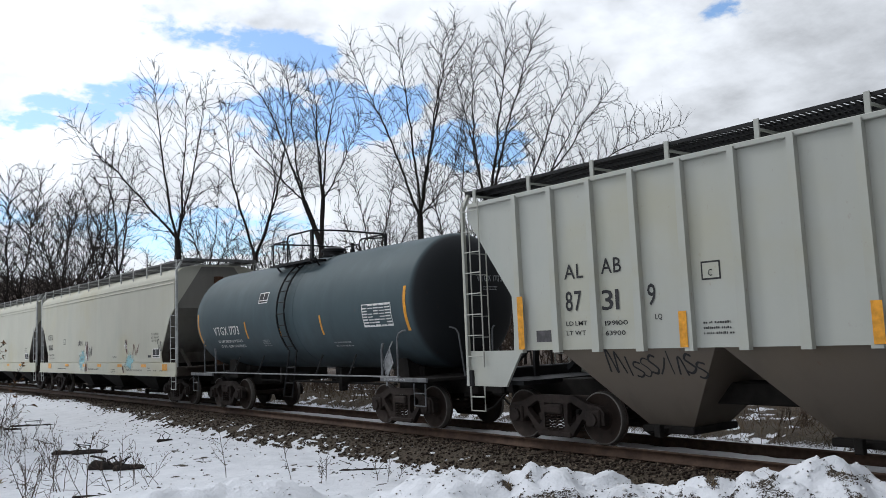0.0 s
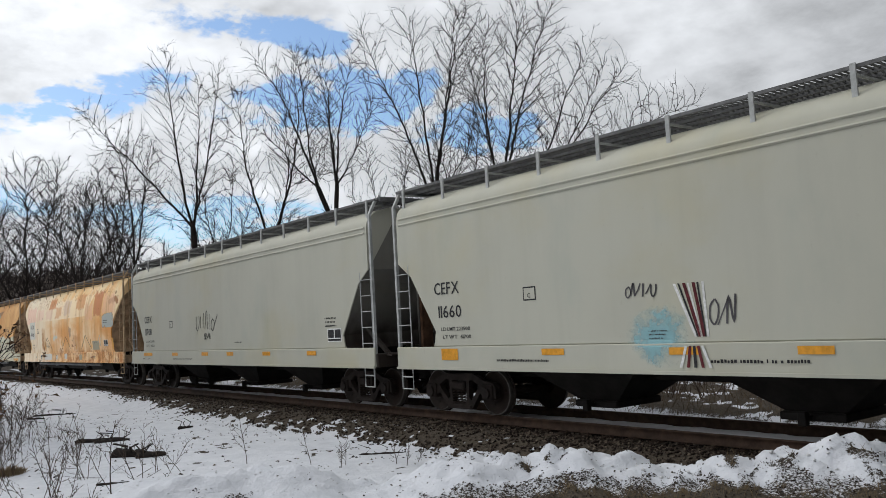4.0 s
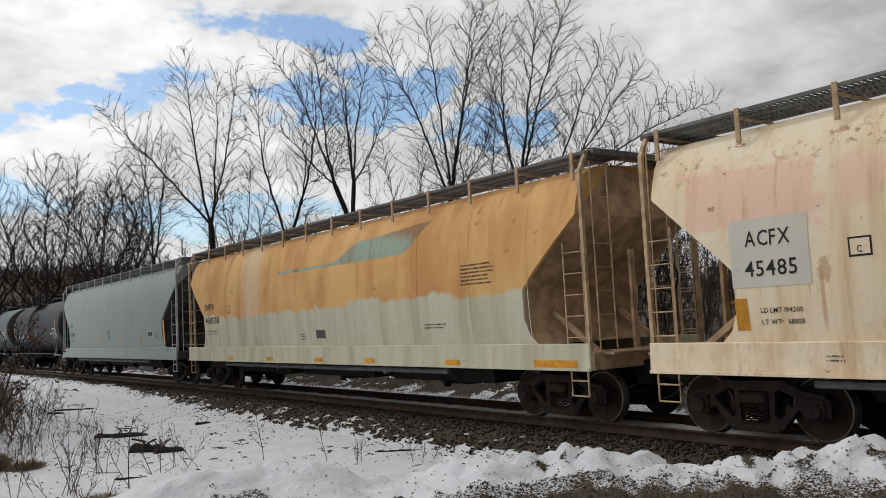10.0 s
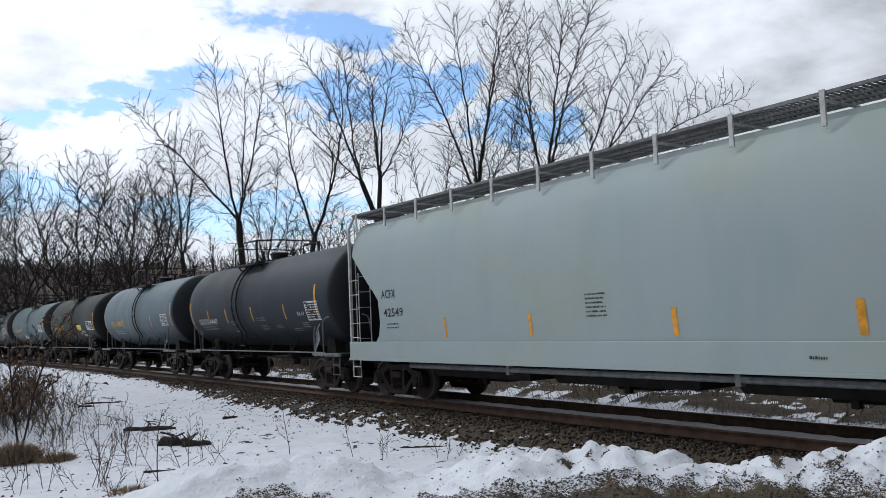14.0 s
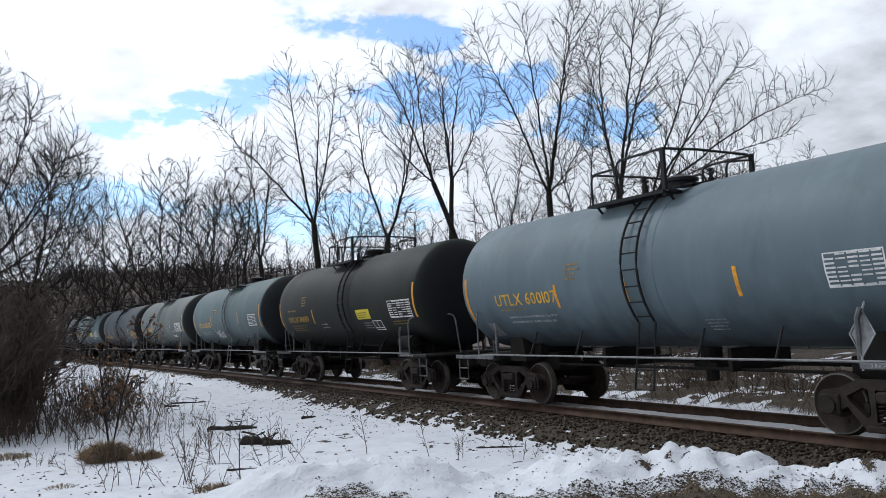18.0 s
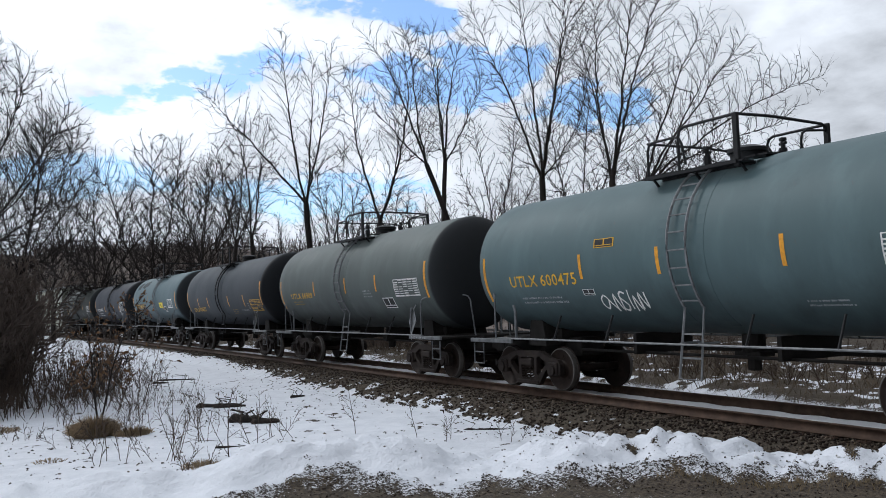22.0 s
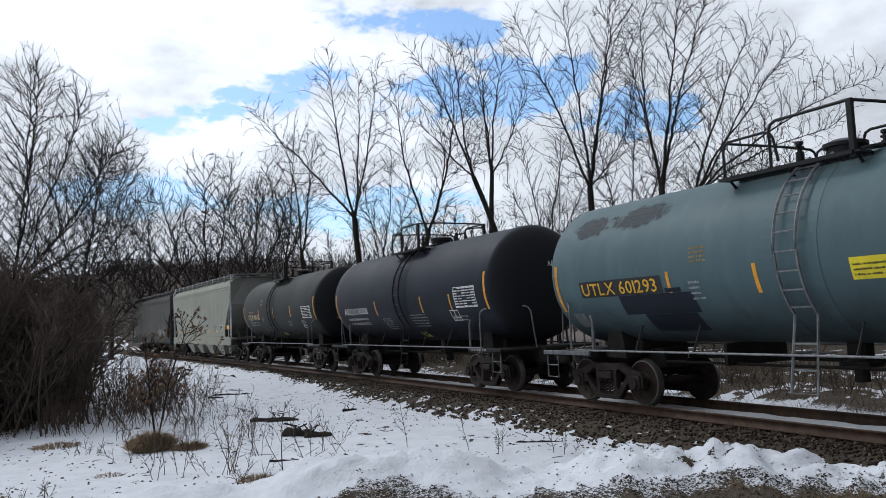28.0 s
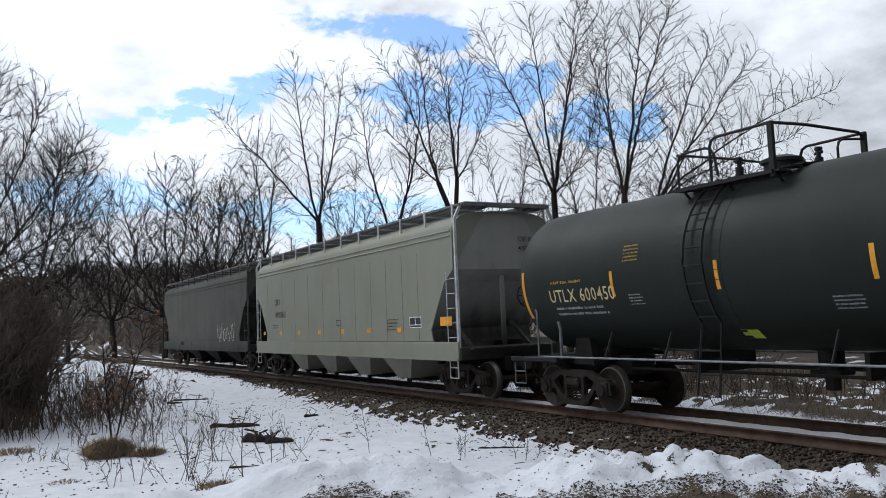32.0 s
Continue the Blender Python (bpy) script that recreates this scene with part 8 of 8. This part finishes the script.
M_CREAMINK = plain("cream_lettering_paint", (0.55, 0.44, 0.24), 0.6, 0.0, 0.2, 9.0, 0.0)
W, K, Y = M_WHITE, M_INK, M_YELLOW
TANKS = {
    2: ("dark slate-blue tank car with white lettering and a ladder", P_SLATE, -77.17, 11.6, dict(seed=2, ladder_y=-0.12, deck_y=-0.02, deck_half=1.1, stripes=stripes(2.27, 0.24, -2.0), placard=(-4.75, 1.42),
        texts=[("VTGX 17173", 0.25, 4.5, 2.26, W, 1.8), ("LD LMT 208700 LB 91 350 KG", 0.075, 4.4, 2.03, W, 1.68), ("LT WT   62300 LB 28 250 KG", 0.075, 4.4, 1.88, W, 1.7)],
        prints=[(1.49, 2.04, 0.5, 4, 0.026, W), (-2.3, 1.9, 0.9, 2, 0.045, W)], board=(-3.95, 2.24, 1.15, 0.52, W), plates=[("stencil_panel", 1.41, 3.07, 0.55, 0.3, W)])),
    8: ("charcoal tank car with white lettering and amber stripes", P_CHAR, 34.25, 12.3, dict(seed=8, stripes=stripes(3.65, 1.77, -0.64, -3.3, ends=5.55), placard=(-5.3, 1.5), rail=M_BLACK,
        texts=[("GATX 4447", 0.22, 4.8, 2.08, W, 2.0), ("FRA A/P", 0.12, -4.2, 2.21, W, 0.5)], prints=[(4.6, 1.98, 1.9, 2, 0.045, W), (1.5, 2.12, 0.5, 2, 0.04, W), (1.45, 1.88, 0.5, 3, 0.025, W), (-0.95, 2.2, 0.8, 2, 0.04, W), (-1.05, 1.95, 0.7, 4, 0.025, W), (-2.3, 1.95, 0.6, 3, 0.022, W), (-3.4, 1.82, 0.9, 2, 0.03, W), (-4.25, 1.98, 0.55, 3, 0.03, W)],
        board=(-4.84, 2.05, 0.82, 0.56, W), ladder_y=0.62, deck_y=0.5)),
    9: ("blue-grey tank car with amber lettering", P_PALEBLUE, 48.6, 11.6, dict(seed=9, ladder_y=-0.29, deck_y=0.1, stripes=stripes(2.1, 0.0, -2.6), placard=(-4.6, 1.5), rail=M_BLACK,
        texts=[("UTLX 600107", 0.26, 4.39, 2.24, Y, 2.32)], prints=[(4.3, 2.12, 1.2, 1, 0.05, Y), (4.1, 1.95, 2.0, 2, 0.06, W), (1.7, 2.95, 0.5, 4, 0.05, Y), (-1.6, 1.75, 0.5, 4, 0.03, W)], board=(-4.2, 2.15, 0.9, 0.5, W), plates=[("defect_card_holder", 5.2, 1.55, 0.4, 0.32, M_GALV)])),
    10: ("olive-black tank car with yellow lettering and a yellow sign", P_OLIVE, 62.7, 11.5, dict(seed=10, ladder_y=-0.67, deck_y=0.15, stripes=stripes(2.2), cylinder=-4.6, dark=1,
        texts=[("UTLX 76659", 0.2, 4.75, 2.2, Y, 2.1)], prints=[(4.75, 2.6, 1.25, 1, 0.06, Y), (4.6, 2.05, 1.7, 3, 0.045, Y), (3.2, 3.05, 0.5, 4, 0.05, Y), (1.6, 2.05, 0.6, 2, 0.06, W), (-1.9, 2.02, 0.7, 3, 0.04, W), (-4.0, 2.02, 1.3, 2, 0.04, Y)],
        board=(-4.0, 2.14, 1.4, 0.5, W), plates=[("warning_sign", -1.6, 2.16, 1.0, 0.3, M_SIGN), ("stencil_panel", -2.6, 1.8, 0.62, 0.3, W)])),
    11: ("grey-green tank car with amber lettering and white spray paint", P_GREEN, 76.75, 11.7, dict(seed=11, ladder_y=-0.45, deck_y=-0.45, stripes=stripes(2.2, 0.1, -2.46, low=2.34), cylinder=-4.6, cylmat=M_GALV,
        texts=[("UTLX 600475", 0.24, 4.65, 2.25, Y, 2.3)], prints=[(4.4, 1.98, 1.6, 2, 0.05, W), (-2.6, 1.8, 0.8, 2, 0.035, W)], board=(-4.0, 2.2, 1.1, 0.5, W), plates=[("stencil_panel", 1.76, 2.91, 0.56, 0.17, M_YELLOW), ("stencil_panel", 2.3, 2.02, 0.34, 0.12, W)], spray=(1.86, 1.72, 1.2, 0.34, W, 4), rail=M_GALV)),
    12: ("weathered grey tank car with faded amber lettering", P_MIDGREY, 90.9, 11.7, dict(seed=12, ladder_y=0.06, deck_y=-0.12, stripes=stripes(2.3, -0.37, -2.6, low=2.36), placard=(-4.65, 1.5), rail=M_GALV,
        texts=[("UTLX 66909", 0.2, 4.6, 2.28, Y, 2.1)], prints=[(4.5, 2.15, 1.2, 2, 0.045, Y), (-1.65, 2.38, 0.65, 3, 0.045, W)], board=(-3.8, 2.18, 1.4, 0.48, W), plates=[("stencil_panel", -2.85, 1.87, 0.7, 0.3, W)])),
    13: ("charcoal tank car with yellow lettering", P_CHAR, 105.1, 12.3, dict(seed=13, ladder_y=0.1, deck_y=0.3, stripes=stripes(3.95, 2.15, -1.3, -3.6, ends=5.95), rail=M_BLACK, placard=(-4.9, 1.45),
        texts=[("UTLX 601537", 0.2, 5.2, 1.94, Y, 2.35)], prints=[(-1.5, 1.95, 0.9, 3, 0.04, Y), (-2.9, 1.92, 1.1, 1, 0.05, W), (-4.0, 2.2, 0.3, 4, 0.04, W)], board=(-4.4, 1.9, 1.4, 0.47, Y))),
    14: ("pale grey tank car with repainted dark patches", P_PATCH, 119.6, 11.6, dict(seed=14, ladder_y=-0.66, deck_y=-0.4, deck_half=1.25, stripes=stripes(2.1, 0.06, -2.6), cylinder=-4.6, cylmat=M_GALV, rail=M_GALV,
        texts=[("UTLX 601293", 0.25, 4.73, 2.26, Y, 2.33)], prints=[(1.5, 2.95, 0.5, 4, 0.04, Y), (1.6, 2.35, 0.3, 4, 0.05, W)], board=(-3.8, 2.2, 1.1, 0.5, W),
        plates=[("paint_patch", 4.8, 2.22, 2.5, 0.33, M_INK), ("paint_patch", 3.62, 1.84, 2.06, 0.375, P_BLACK), ("paint_patch", 3.1, 1.5, 1.4, 0.335, P_BLACK), ("paint_patch", 2.25, 2.225, 0.42, 0.08, P_BLACK), ("worn_patch", 5.3, 3.45, 1.3, 0.5, M_PRIMER), ("worn_patch", 4.1, 3.5, 1.9, 0.5, M_PRIMER), ("warning_sign", -1.67, 2.22, 0.85, 0.32, M_SIGN), ("stencil_panel", -2.9, 2.0, 0.5, 0.32, W), ("defect_card_holder", 5.4, 1.6, 0.36, 0.3, M_GALV)])),
    15: ("black tank car with white lettering and amber stripes", P_BLACK, 134.1, 11.6, dict(seed=15, ladder_y=-0.16, deck_y=-0.1, stripes=stripes(1.88, -1.7, -3.6), rail=M_BLACK, dark=1, headmat=W,
        texts=[("AEQX 165131", 0.22, 4.95, 2.2, W, 2.3), ("LD LMT 201500 LB 91 400 KG", 0.08, 4.75, 1.99, W, 1.85), ("LT WT  61500 LB 27 900 KG", 0.08, 4.75, 1.83, W, 1.85)], prints=[(1.6, 1.98, 0.9, 6, 0.035, W), (-0.62, 2.05, 1.35, 5, 0.045, W), (-3.5, 1.95, 0.8, 2, 0.05, W)],
        board=(-3.9, 2.2, 1.2, 0.56, W), plates=[("stencil_panel", -3.4, 1.85, 0.5, 0.3, W), ("tag", -0.4, 1.38, 0.4, 0.16, M_LIME)])),
    16: ("olive-black tank car with cream lettering", P_OLIVE, 148.3, 11.8, dict(seed=16, ladder_y=0.69, deck_y=0.3, stripes=stripes(2.85, 0.28, -2.45, ends=5.75, low=2.3), dark=1,
        texts=[("UTLX 600450", 0.26, 4.85, 2.26, M_CREAMINK, 2.05)], prints=[(4.76, 2.63, 1.25, 1, 0.07, Y), (4.75, 2.1, 2.0, 2, 0.06, W), (2.5, 3.2, 0.5, 5, 0.035, Y), (2.45, 2.3, 0.4, 4, 0.03, W), (-1.7, 2.08, 0.55, 4, 0.03, W)],
        board=(-4.1, 2.2, 1.2, 0.5, W), plates=[("tag", 0.3, 1.48, 0.36, 0.15, M_LIME), ("stencil_panel", -3.6, 1.8, 0.5, 0.3, W)])),
}
SILL_TAPE = [(6.55, 1.17, 1.4, 0.54), (3.6, 1.27, 1.38, 0.55), (0.84, 1.27, 1.38, 0.55), (-1.2, 1.27, 1.38, 0.5), (-3.75, 1.27, 1.38, 0.5), (-6.41, 1.27, 1.38, 0.5)]
HOPPERS = {
    1: ("light grey ribbed covered hopper with black stencils", P_RIBGREY, -91.94, 14.2, dict(seed=1, style="rib", bolster=1.75, ribs=13, walk=M_BLACK, end=M_BLACK, metal=P_RIBGREY, chute=P_CHUTEGREY, hatches=8,
        stripes=[(5.48, 1.68, 2.62, 0.15), (2.06, 1.67, 2.2, 0.14), (-0.72, 1.67, 2.2, 0.14), (-4.6, 1.7, 2.3, 0.14)],
        texts=[("AL", 0.25, 4.46, 2.85, K, 0.46), ("AB", 0.25, 3.64, 2.88, K, 0.45), ("87", 0.34, 4.46, 2.31, K, 0.41), ("31", 0.33, 3.66, 2.29, K, 0.4), ("9", 0.34, 2.74, 2.32, K, 0.2), ("LD LMT", 0.075, 4.47, 2.06, K, 0.48), ("199100", 0.075, 3.62, 2.04, K, 0.48), ("LT WT", 0.075, 4.47, 1.9, K, 0.44), ("63900", 0.075, 3.62, 1.88, K, 0.42), ("LQ", 0.085, 2.62, 2.1, K, 0.14)],
        prints=[(1.78, 2.0, 0.5, 3, 0.04, K)], plates=[("outline_box", 1.76, 2.63, 0.32, 0.27, K), ("paint_patch", 5.2, 1.8, 0.36, 0.2, M_GREYSPRAY)], sprays=[(3.83, 1.22, 1.85, 0.34, K, 11)])),
    3: ("cream covered hopper with black lettering and bright spray paint", P_CREAM, -60.8, 17.9, dict(seed=3, style="flat", walk=M_GRATE, metal=P_POSTGREY, end=P_ENDMIX, endpost=P_POSTRUST, endtext=("CEFX", "11660"), stripes=SILL_TAPE + [(-8.47, 1.17, 1.39, 0.48)],
        texts=[("CEFX", 0.25, 7.0, 2.51, K, 0.86), ("11660", 0.25, 6.89, 2.03, K, 0.79), ("LD LMT 223500", 0.075, 6.83, 1.76, K, 0.95), ("LT WT   61700", 0.075, 6.78, 1.6, K, 0.92)],
        prints=[(5.1, 1.15, 1.7, 1, 0.05, K), (0.45, 1.15, 1.8, 1, 0.06, K), (1.5, 1.62, 0.4, 3, 0.03, K), (-2.7, 1.16, 0.6, 3, 0.035, K)], plates=[("outline_box", 4.3, 2.25, 0.33, 0.25, K), ("stencil_panel", -7.22, 1.6, 0.69, 0.33, W), ("teal_patch", 1.95, 1.05, 1.3, 1.0, M_TEALMIST), ("teal_patch", -4.2, 1.05, 1.2, 0.8, M_TEALMIST), ("defect_card_holder", -6.75, 1.62, 0.3, 0.08, M_INK)],
        blocks=[(0.98 - 0.085 * i, 2.33, (0.05, 0.035, 0.06, 0.03, 0.055, 0.03, 0.04)[i], 0.8, 0.32 - 0.05 * i, (M_WHITE, M_INK, M_MAROON, M_WHITE, M_MAROON, M_INK, M_WHITE)[i]) for i in range(7)] + [(0.82 - 0.07 * i, 1.4, 0.05, 0.32, -0.12 + 0.06 * i, (M_WHITE, M_MAROON, M_INK, M_MAROON, M_WHITE)[i]) for i in range(5)] + [(-4.36, 2.32, 0.08, 0.55, 0.1, M_MAROON), (-4.28, 2.3, 0.05, 0.45, 0.1, M_INK), (-4.05, 1.3, 0.1, 0.24, 0.12, M_MAROON)], sprays=[(1.9, 2.18, 0.6, 0.2, M_GREYSPRAY, 3), (0.36, 1.7, 0.42, 0.46, M_GREYSPRAY, 8), (-7.7, 1.82, 0.45, 0.42, K, 14), (-5.15, 1.72, 0.68, 0.4, M_MAROON, 9), (-4.2, 1.95, 0.3, 0.2, W, 12)], chute=M_UNDER)),
    4: ("cream covered hopper with black lettering and one spray tag", P_CREAM, -41.95, 17.9, dict(seed=4, style="flat", walk=M_GRATE, metal=P_POSTGREY, end=P_ENDMIX, endpost=P_POSTRUST, endtext=("CEFX", "11708"), stripes=[(6.5, 1.27, 1.38, 0.98)] + SILL_TAPE[1:],
        texts=[("CEFX", 0.25, 6.92, 2.51, K, 0.86), ("11708", 0.25, 6.85, 2.05, K, 0.75), ("LD LMT 225500", 0.075, 6.78, 1.77, K, 0.95), ("LT WT   62500", 0.075, 6.78, 1.61, K, 0.95)],
        prints=[(-7.12, 2.17, 0.7, 3, 0.05, K), (-1.5, 1.65, 0.6, 1, 0.05, K)], plates=[("outline_box", 4.19, 2.25, 0.33, 0.25, K), ("stencil_panel", -7.22, 1.6, 0.69, 0.33, W)], sprays=[(1.6, 2.1, 1.8, 0.55, K, 21), (0.9, 1.8, 0.5, 0.22, K, 23)], chute=M_UNDER)),
    5: ("rust-streaked cream covered hopper with peeling pink patches", P_RUST1, -22.75, 18.2, dict(seed=5, style="round", walk=M_GRATE, metal=P_RUSTMETAL, end=P_ENDBROWN, sill=P_RUST1, pipe=True,
        stripes=[(7.4, 1.6, 2.05, 0.2), (4.12, 1.62, 2.05, 0.13), (0.72, 1.62, 2.06, 0.13), (-1.95, 1.62, 2.06, 0.13), (-4.4, 1.62, 2.06, 0.13), (-7.64, 1.56, 2.04, 0.24)],
        texts=[("CAUTION", 0.07, -4.9, 1.84, K, 0.5), ("ACFX", 0.22, 7.25, 2.77, K, 0.72), ("45485", 0.22, 7.28, 2.35, K, 0.82), ("LD LMT 194200", 0.07, 7.1, 1.84, K, 0.64), ("LT WT   68800", 0.07, 7.1, 1.68, K, 0.64)],
        prints=[(3.9, 1.9, 0.9, 4, 0.035, K), (1.75, 1.29, 0.2, 3, 0.035, K), (6.2, 1.24, 0.3, 2, 0.03, K), (-4.4, 1.24, 0.9, 2, 0.03, K), (-6.45, 2.78, 0.7, 2, 0.045, K)], plates=[("fresh_patch", 7.5, 2.2, 1.2, 0.95, P_FRESH), ("outline_box", 5.78, 2.5, 0.3, 0.25, K), ("stencil_panel", -6.38, 1.7, 0.6, 0.27, W), ("tan_patch", -4.66, 1.55, 1.0, 0.4, P_TAN), ("paint_patch", 4.25, 1.08, 1.65, 0.3, P_FRESH), ("stencil_panel", 5.05, 1.18, 0.24, 0.15, W), ("paint_patch", 1.8, 1.1, 0.32, 0.22, P_FRESH), ("paint_patch", 0.14, 1.14, 0.5, 0.24, P_FRESH), ("paint_patch", -2.5, 1.1, 0.5, 0.24, P_TAN), ("paint_patch", -6.25, 2.5, 1.6, 0.62, M_BLUEOVER)], vees=((3.59, 2.25, 0.85, 0.62), (-0.1, 2.23, 0.8, 0.62), (-3.6, 2.23, 0.8, 0.62), (-5.8, 2.2, 0.2, 0.25, P_FRESH), (-5.8, 1.7, 0.2, -0.25, P_FRESH)))),
    6: ("orange-rusted covered hopper with a cream lower half", P_RUST2, -2.5, 19.7, dict(seed=6, style="round", walk=M_GRATE, metal=P_RUSTMETAL, end=P_ENDBROWN, sill=P_RUST2, pipe=True,
        stripes=[(-0.05, 1.02, 1.13, 0.45), (-2.65, 1.02, 1.13, 0.45), (-5.95, 1.02, 1.13, 0.48), (-9.0, 1.02, 1.15, 1.1), (3.0, 1.02, 1.13, 0.45), (6.0, 1.02, 1.13, 0.45)], texts=[("SHPX", 0.22, 8.1, 2.68, K, 0.9), ("450530", 0.22, 8.1, 2.22, K, 1.25)], prints=[(8.0, 1.95, 1.0, 2, 0.05, K), (-6.4, 3.02, 1.25, 6, 0.04, K), (-5.0, 1.86, 0.85, 2, 0.035, K), (1.0, 1.75, 0.4, 3, 0.035, K)],
        plates=[("outline_box", 6.14, 2.52, 0.26, 0.25, K), ("paint_patch", 0.07, 1.64, 0.5, 0.22, M_GREYSPRAY)], seams=(6.4, 4.1, 1.9, -0.45, -2.24, -4.79, -6.65, -8.4))),
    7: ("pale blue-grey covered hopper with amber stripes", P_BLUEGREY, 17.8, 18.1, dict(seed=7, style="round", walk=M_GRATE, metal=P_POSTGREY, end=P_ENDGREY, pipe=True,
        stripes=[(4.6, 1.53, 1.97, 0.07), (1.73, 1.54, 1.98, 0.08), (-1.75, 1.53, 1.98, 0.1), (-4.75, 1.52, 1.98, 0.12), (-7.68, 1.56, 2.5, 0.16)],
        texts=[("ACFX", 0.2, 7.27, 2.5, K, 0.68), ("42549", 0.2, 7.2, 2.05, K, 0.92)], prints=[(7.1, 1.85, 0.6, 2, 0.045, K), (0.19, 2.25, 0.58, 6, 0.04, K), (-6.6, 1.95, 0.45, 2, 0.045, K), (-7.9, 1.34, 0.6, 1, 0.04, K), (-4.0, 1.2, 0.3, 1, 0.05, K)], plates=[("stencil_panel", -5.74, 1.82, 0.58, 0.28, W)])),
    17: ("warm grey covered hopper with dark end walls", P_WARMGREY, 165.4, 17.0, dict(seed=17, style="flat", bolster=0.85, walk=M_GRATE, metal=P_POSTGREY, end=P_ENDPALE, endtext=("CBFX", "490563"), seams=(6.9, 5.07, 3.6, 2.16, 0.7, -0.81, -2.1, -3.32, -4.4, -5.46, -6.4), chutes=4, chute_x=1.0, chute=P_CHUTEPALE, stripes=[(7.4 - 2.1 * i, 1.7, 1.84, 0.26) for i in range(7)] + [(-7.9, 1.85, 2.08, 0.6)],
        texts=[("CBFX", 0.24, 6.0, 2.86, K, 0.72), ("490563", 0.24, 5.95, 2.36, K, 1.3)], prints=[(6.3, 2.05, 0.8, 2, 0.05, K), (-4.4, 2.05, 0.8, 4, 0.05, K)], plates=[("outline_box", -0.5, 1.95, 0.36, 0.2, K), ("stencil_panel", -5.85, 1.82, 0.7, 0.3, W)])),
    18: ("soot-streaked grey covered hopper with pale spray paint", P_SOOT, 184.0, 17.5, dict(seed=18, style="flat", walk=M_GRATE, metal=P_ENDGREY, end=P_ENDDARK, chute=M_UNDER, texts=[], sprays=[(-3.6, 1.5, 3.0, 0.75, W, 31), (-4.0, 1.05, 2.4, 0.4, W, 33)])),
}


def shifted(spec, dy):
    """Moves everything lettered or taped on a car's side along it."""
    for key, k in (("texts", 2), ("prints", 0), ("plates", 1), ("sprays", 0), ("blocks", 0), ("stripes", 0)):
        spec[key] = [(*q[:k], q[k] + dy, *q[k + 1:]) for q in spec.get(key, ())]
    return spec


shifted(TANKS[8][4], 0.35)
TANKS[8][4].update(ladder_y=0.97, deck_y=0.85, placard=(-5.0, 1.5), board=(-4.49, 2.05, 0.82, 0.56, W))
shifted(HOPPERS[3][4], 0.5)
shifted(HOPPERS[4][4], 0.45)
HOPPERS[3][4]["texts"] += [("EXW 10-8 H 8-9", 0.07, -6.62, 2.41, K, 0.7), ("EW   8-6 H 15-0", 0.07, -6.64, 2.29, K, 0.7), ("CU FT 5150", 0.07, -6.64, 2.17, K, 0.5), ("CAUTION", 0.075, -2.27, 1.61, K, 0.5), ("CLOSE HOPPER GATES & ROOF HATCHES BEFORE MOVING CAR", 0.05, -3.98, 1.14, K, 1.8), ("2 INCH HF", 0.045, -6.3, 1.22, K, 0.3), ("COMP SHOES", 0.045, -6.28, 1.14, K, 0.37), ("JACK HERE", 0.045, -6.88, 1.14, K, 0.34), ("LIFT HERE", 0.045, -7.51, 1.14, K, 0.28)]
HOPPERS[4][4]["texts"] += [("JACK HERE", 0.05, 7.0, 1.14, K, 0.34), ("LIFT HERE", 0.05, 7.56, 1.14, K, 0.3), ("CLOSE HOPPER GATES & ROOF HATCHES BEFORE MOVING CAR", 0.05, 4.2, 1.14, K, 1.8)]
TRAIN = []
for k in sorted({**TANKS, **HOPPERS}):
    text, body, s, length, spec = (TANKS if k in TANKS else HOPPERS)[k]
    spec["length"] = length
    made = (tank_car if k in TANKS else hopper_car)(text, body, spec)
    if k in TANKS and spec.get("spray"):
        y, z, w, hh, mat, sd = spec["spray"]
        spray(made[0], tank_side(), y, z, w, hh, mat, sd)
    TRAIN.append((s, *made))


def rolled(s, t):
    """Where a point of the train stands along the track at t, from its place at 13 s."""
    return s - V_SPEED * (t - 13) - 0.5 * V_EASE * (t - 18) ** 2


def motions():
    times = [i * 1.0 for i in range(33)]
    step = 2 / 30
    turns = [(i * step, i) for i in range(481)]
    for s, car, q, sets in TRAIN:
        rows = []
        for t in times:
            c = rolled(s, t)
            x0, y0, _ = on_track(c - q)
            x1, y1, _ = on_track(c + q)
            rows.append((t, pose((x0 + x1) / 2, (y0 + y1) / 2, 0, 0, 0, -math.degrees(math.atan2(x1 - x0, y1 - y0)))))
        walk(car, rows)
        for w in sets:
            at0 = w.matrix_basis.translation.copy()
            walk(w, [(t, pose(*at0, math.degrees((rolled(0, 0) - rolled(0, t)) / WHEEL_R) % 360.0)) for t, _ in turns])


motions()
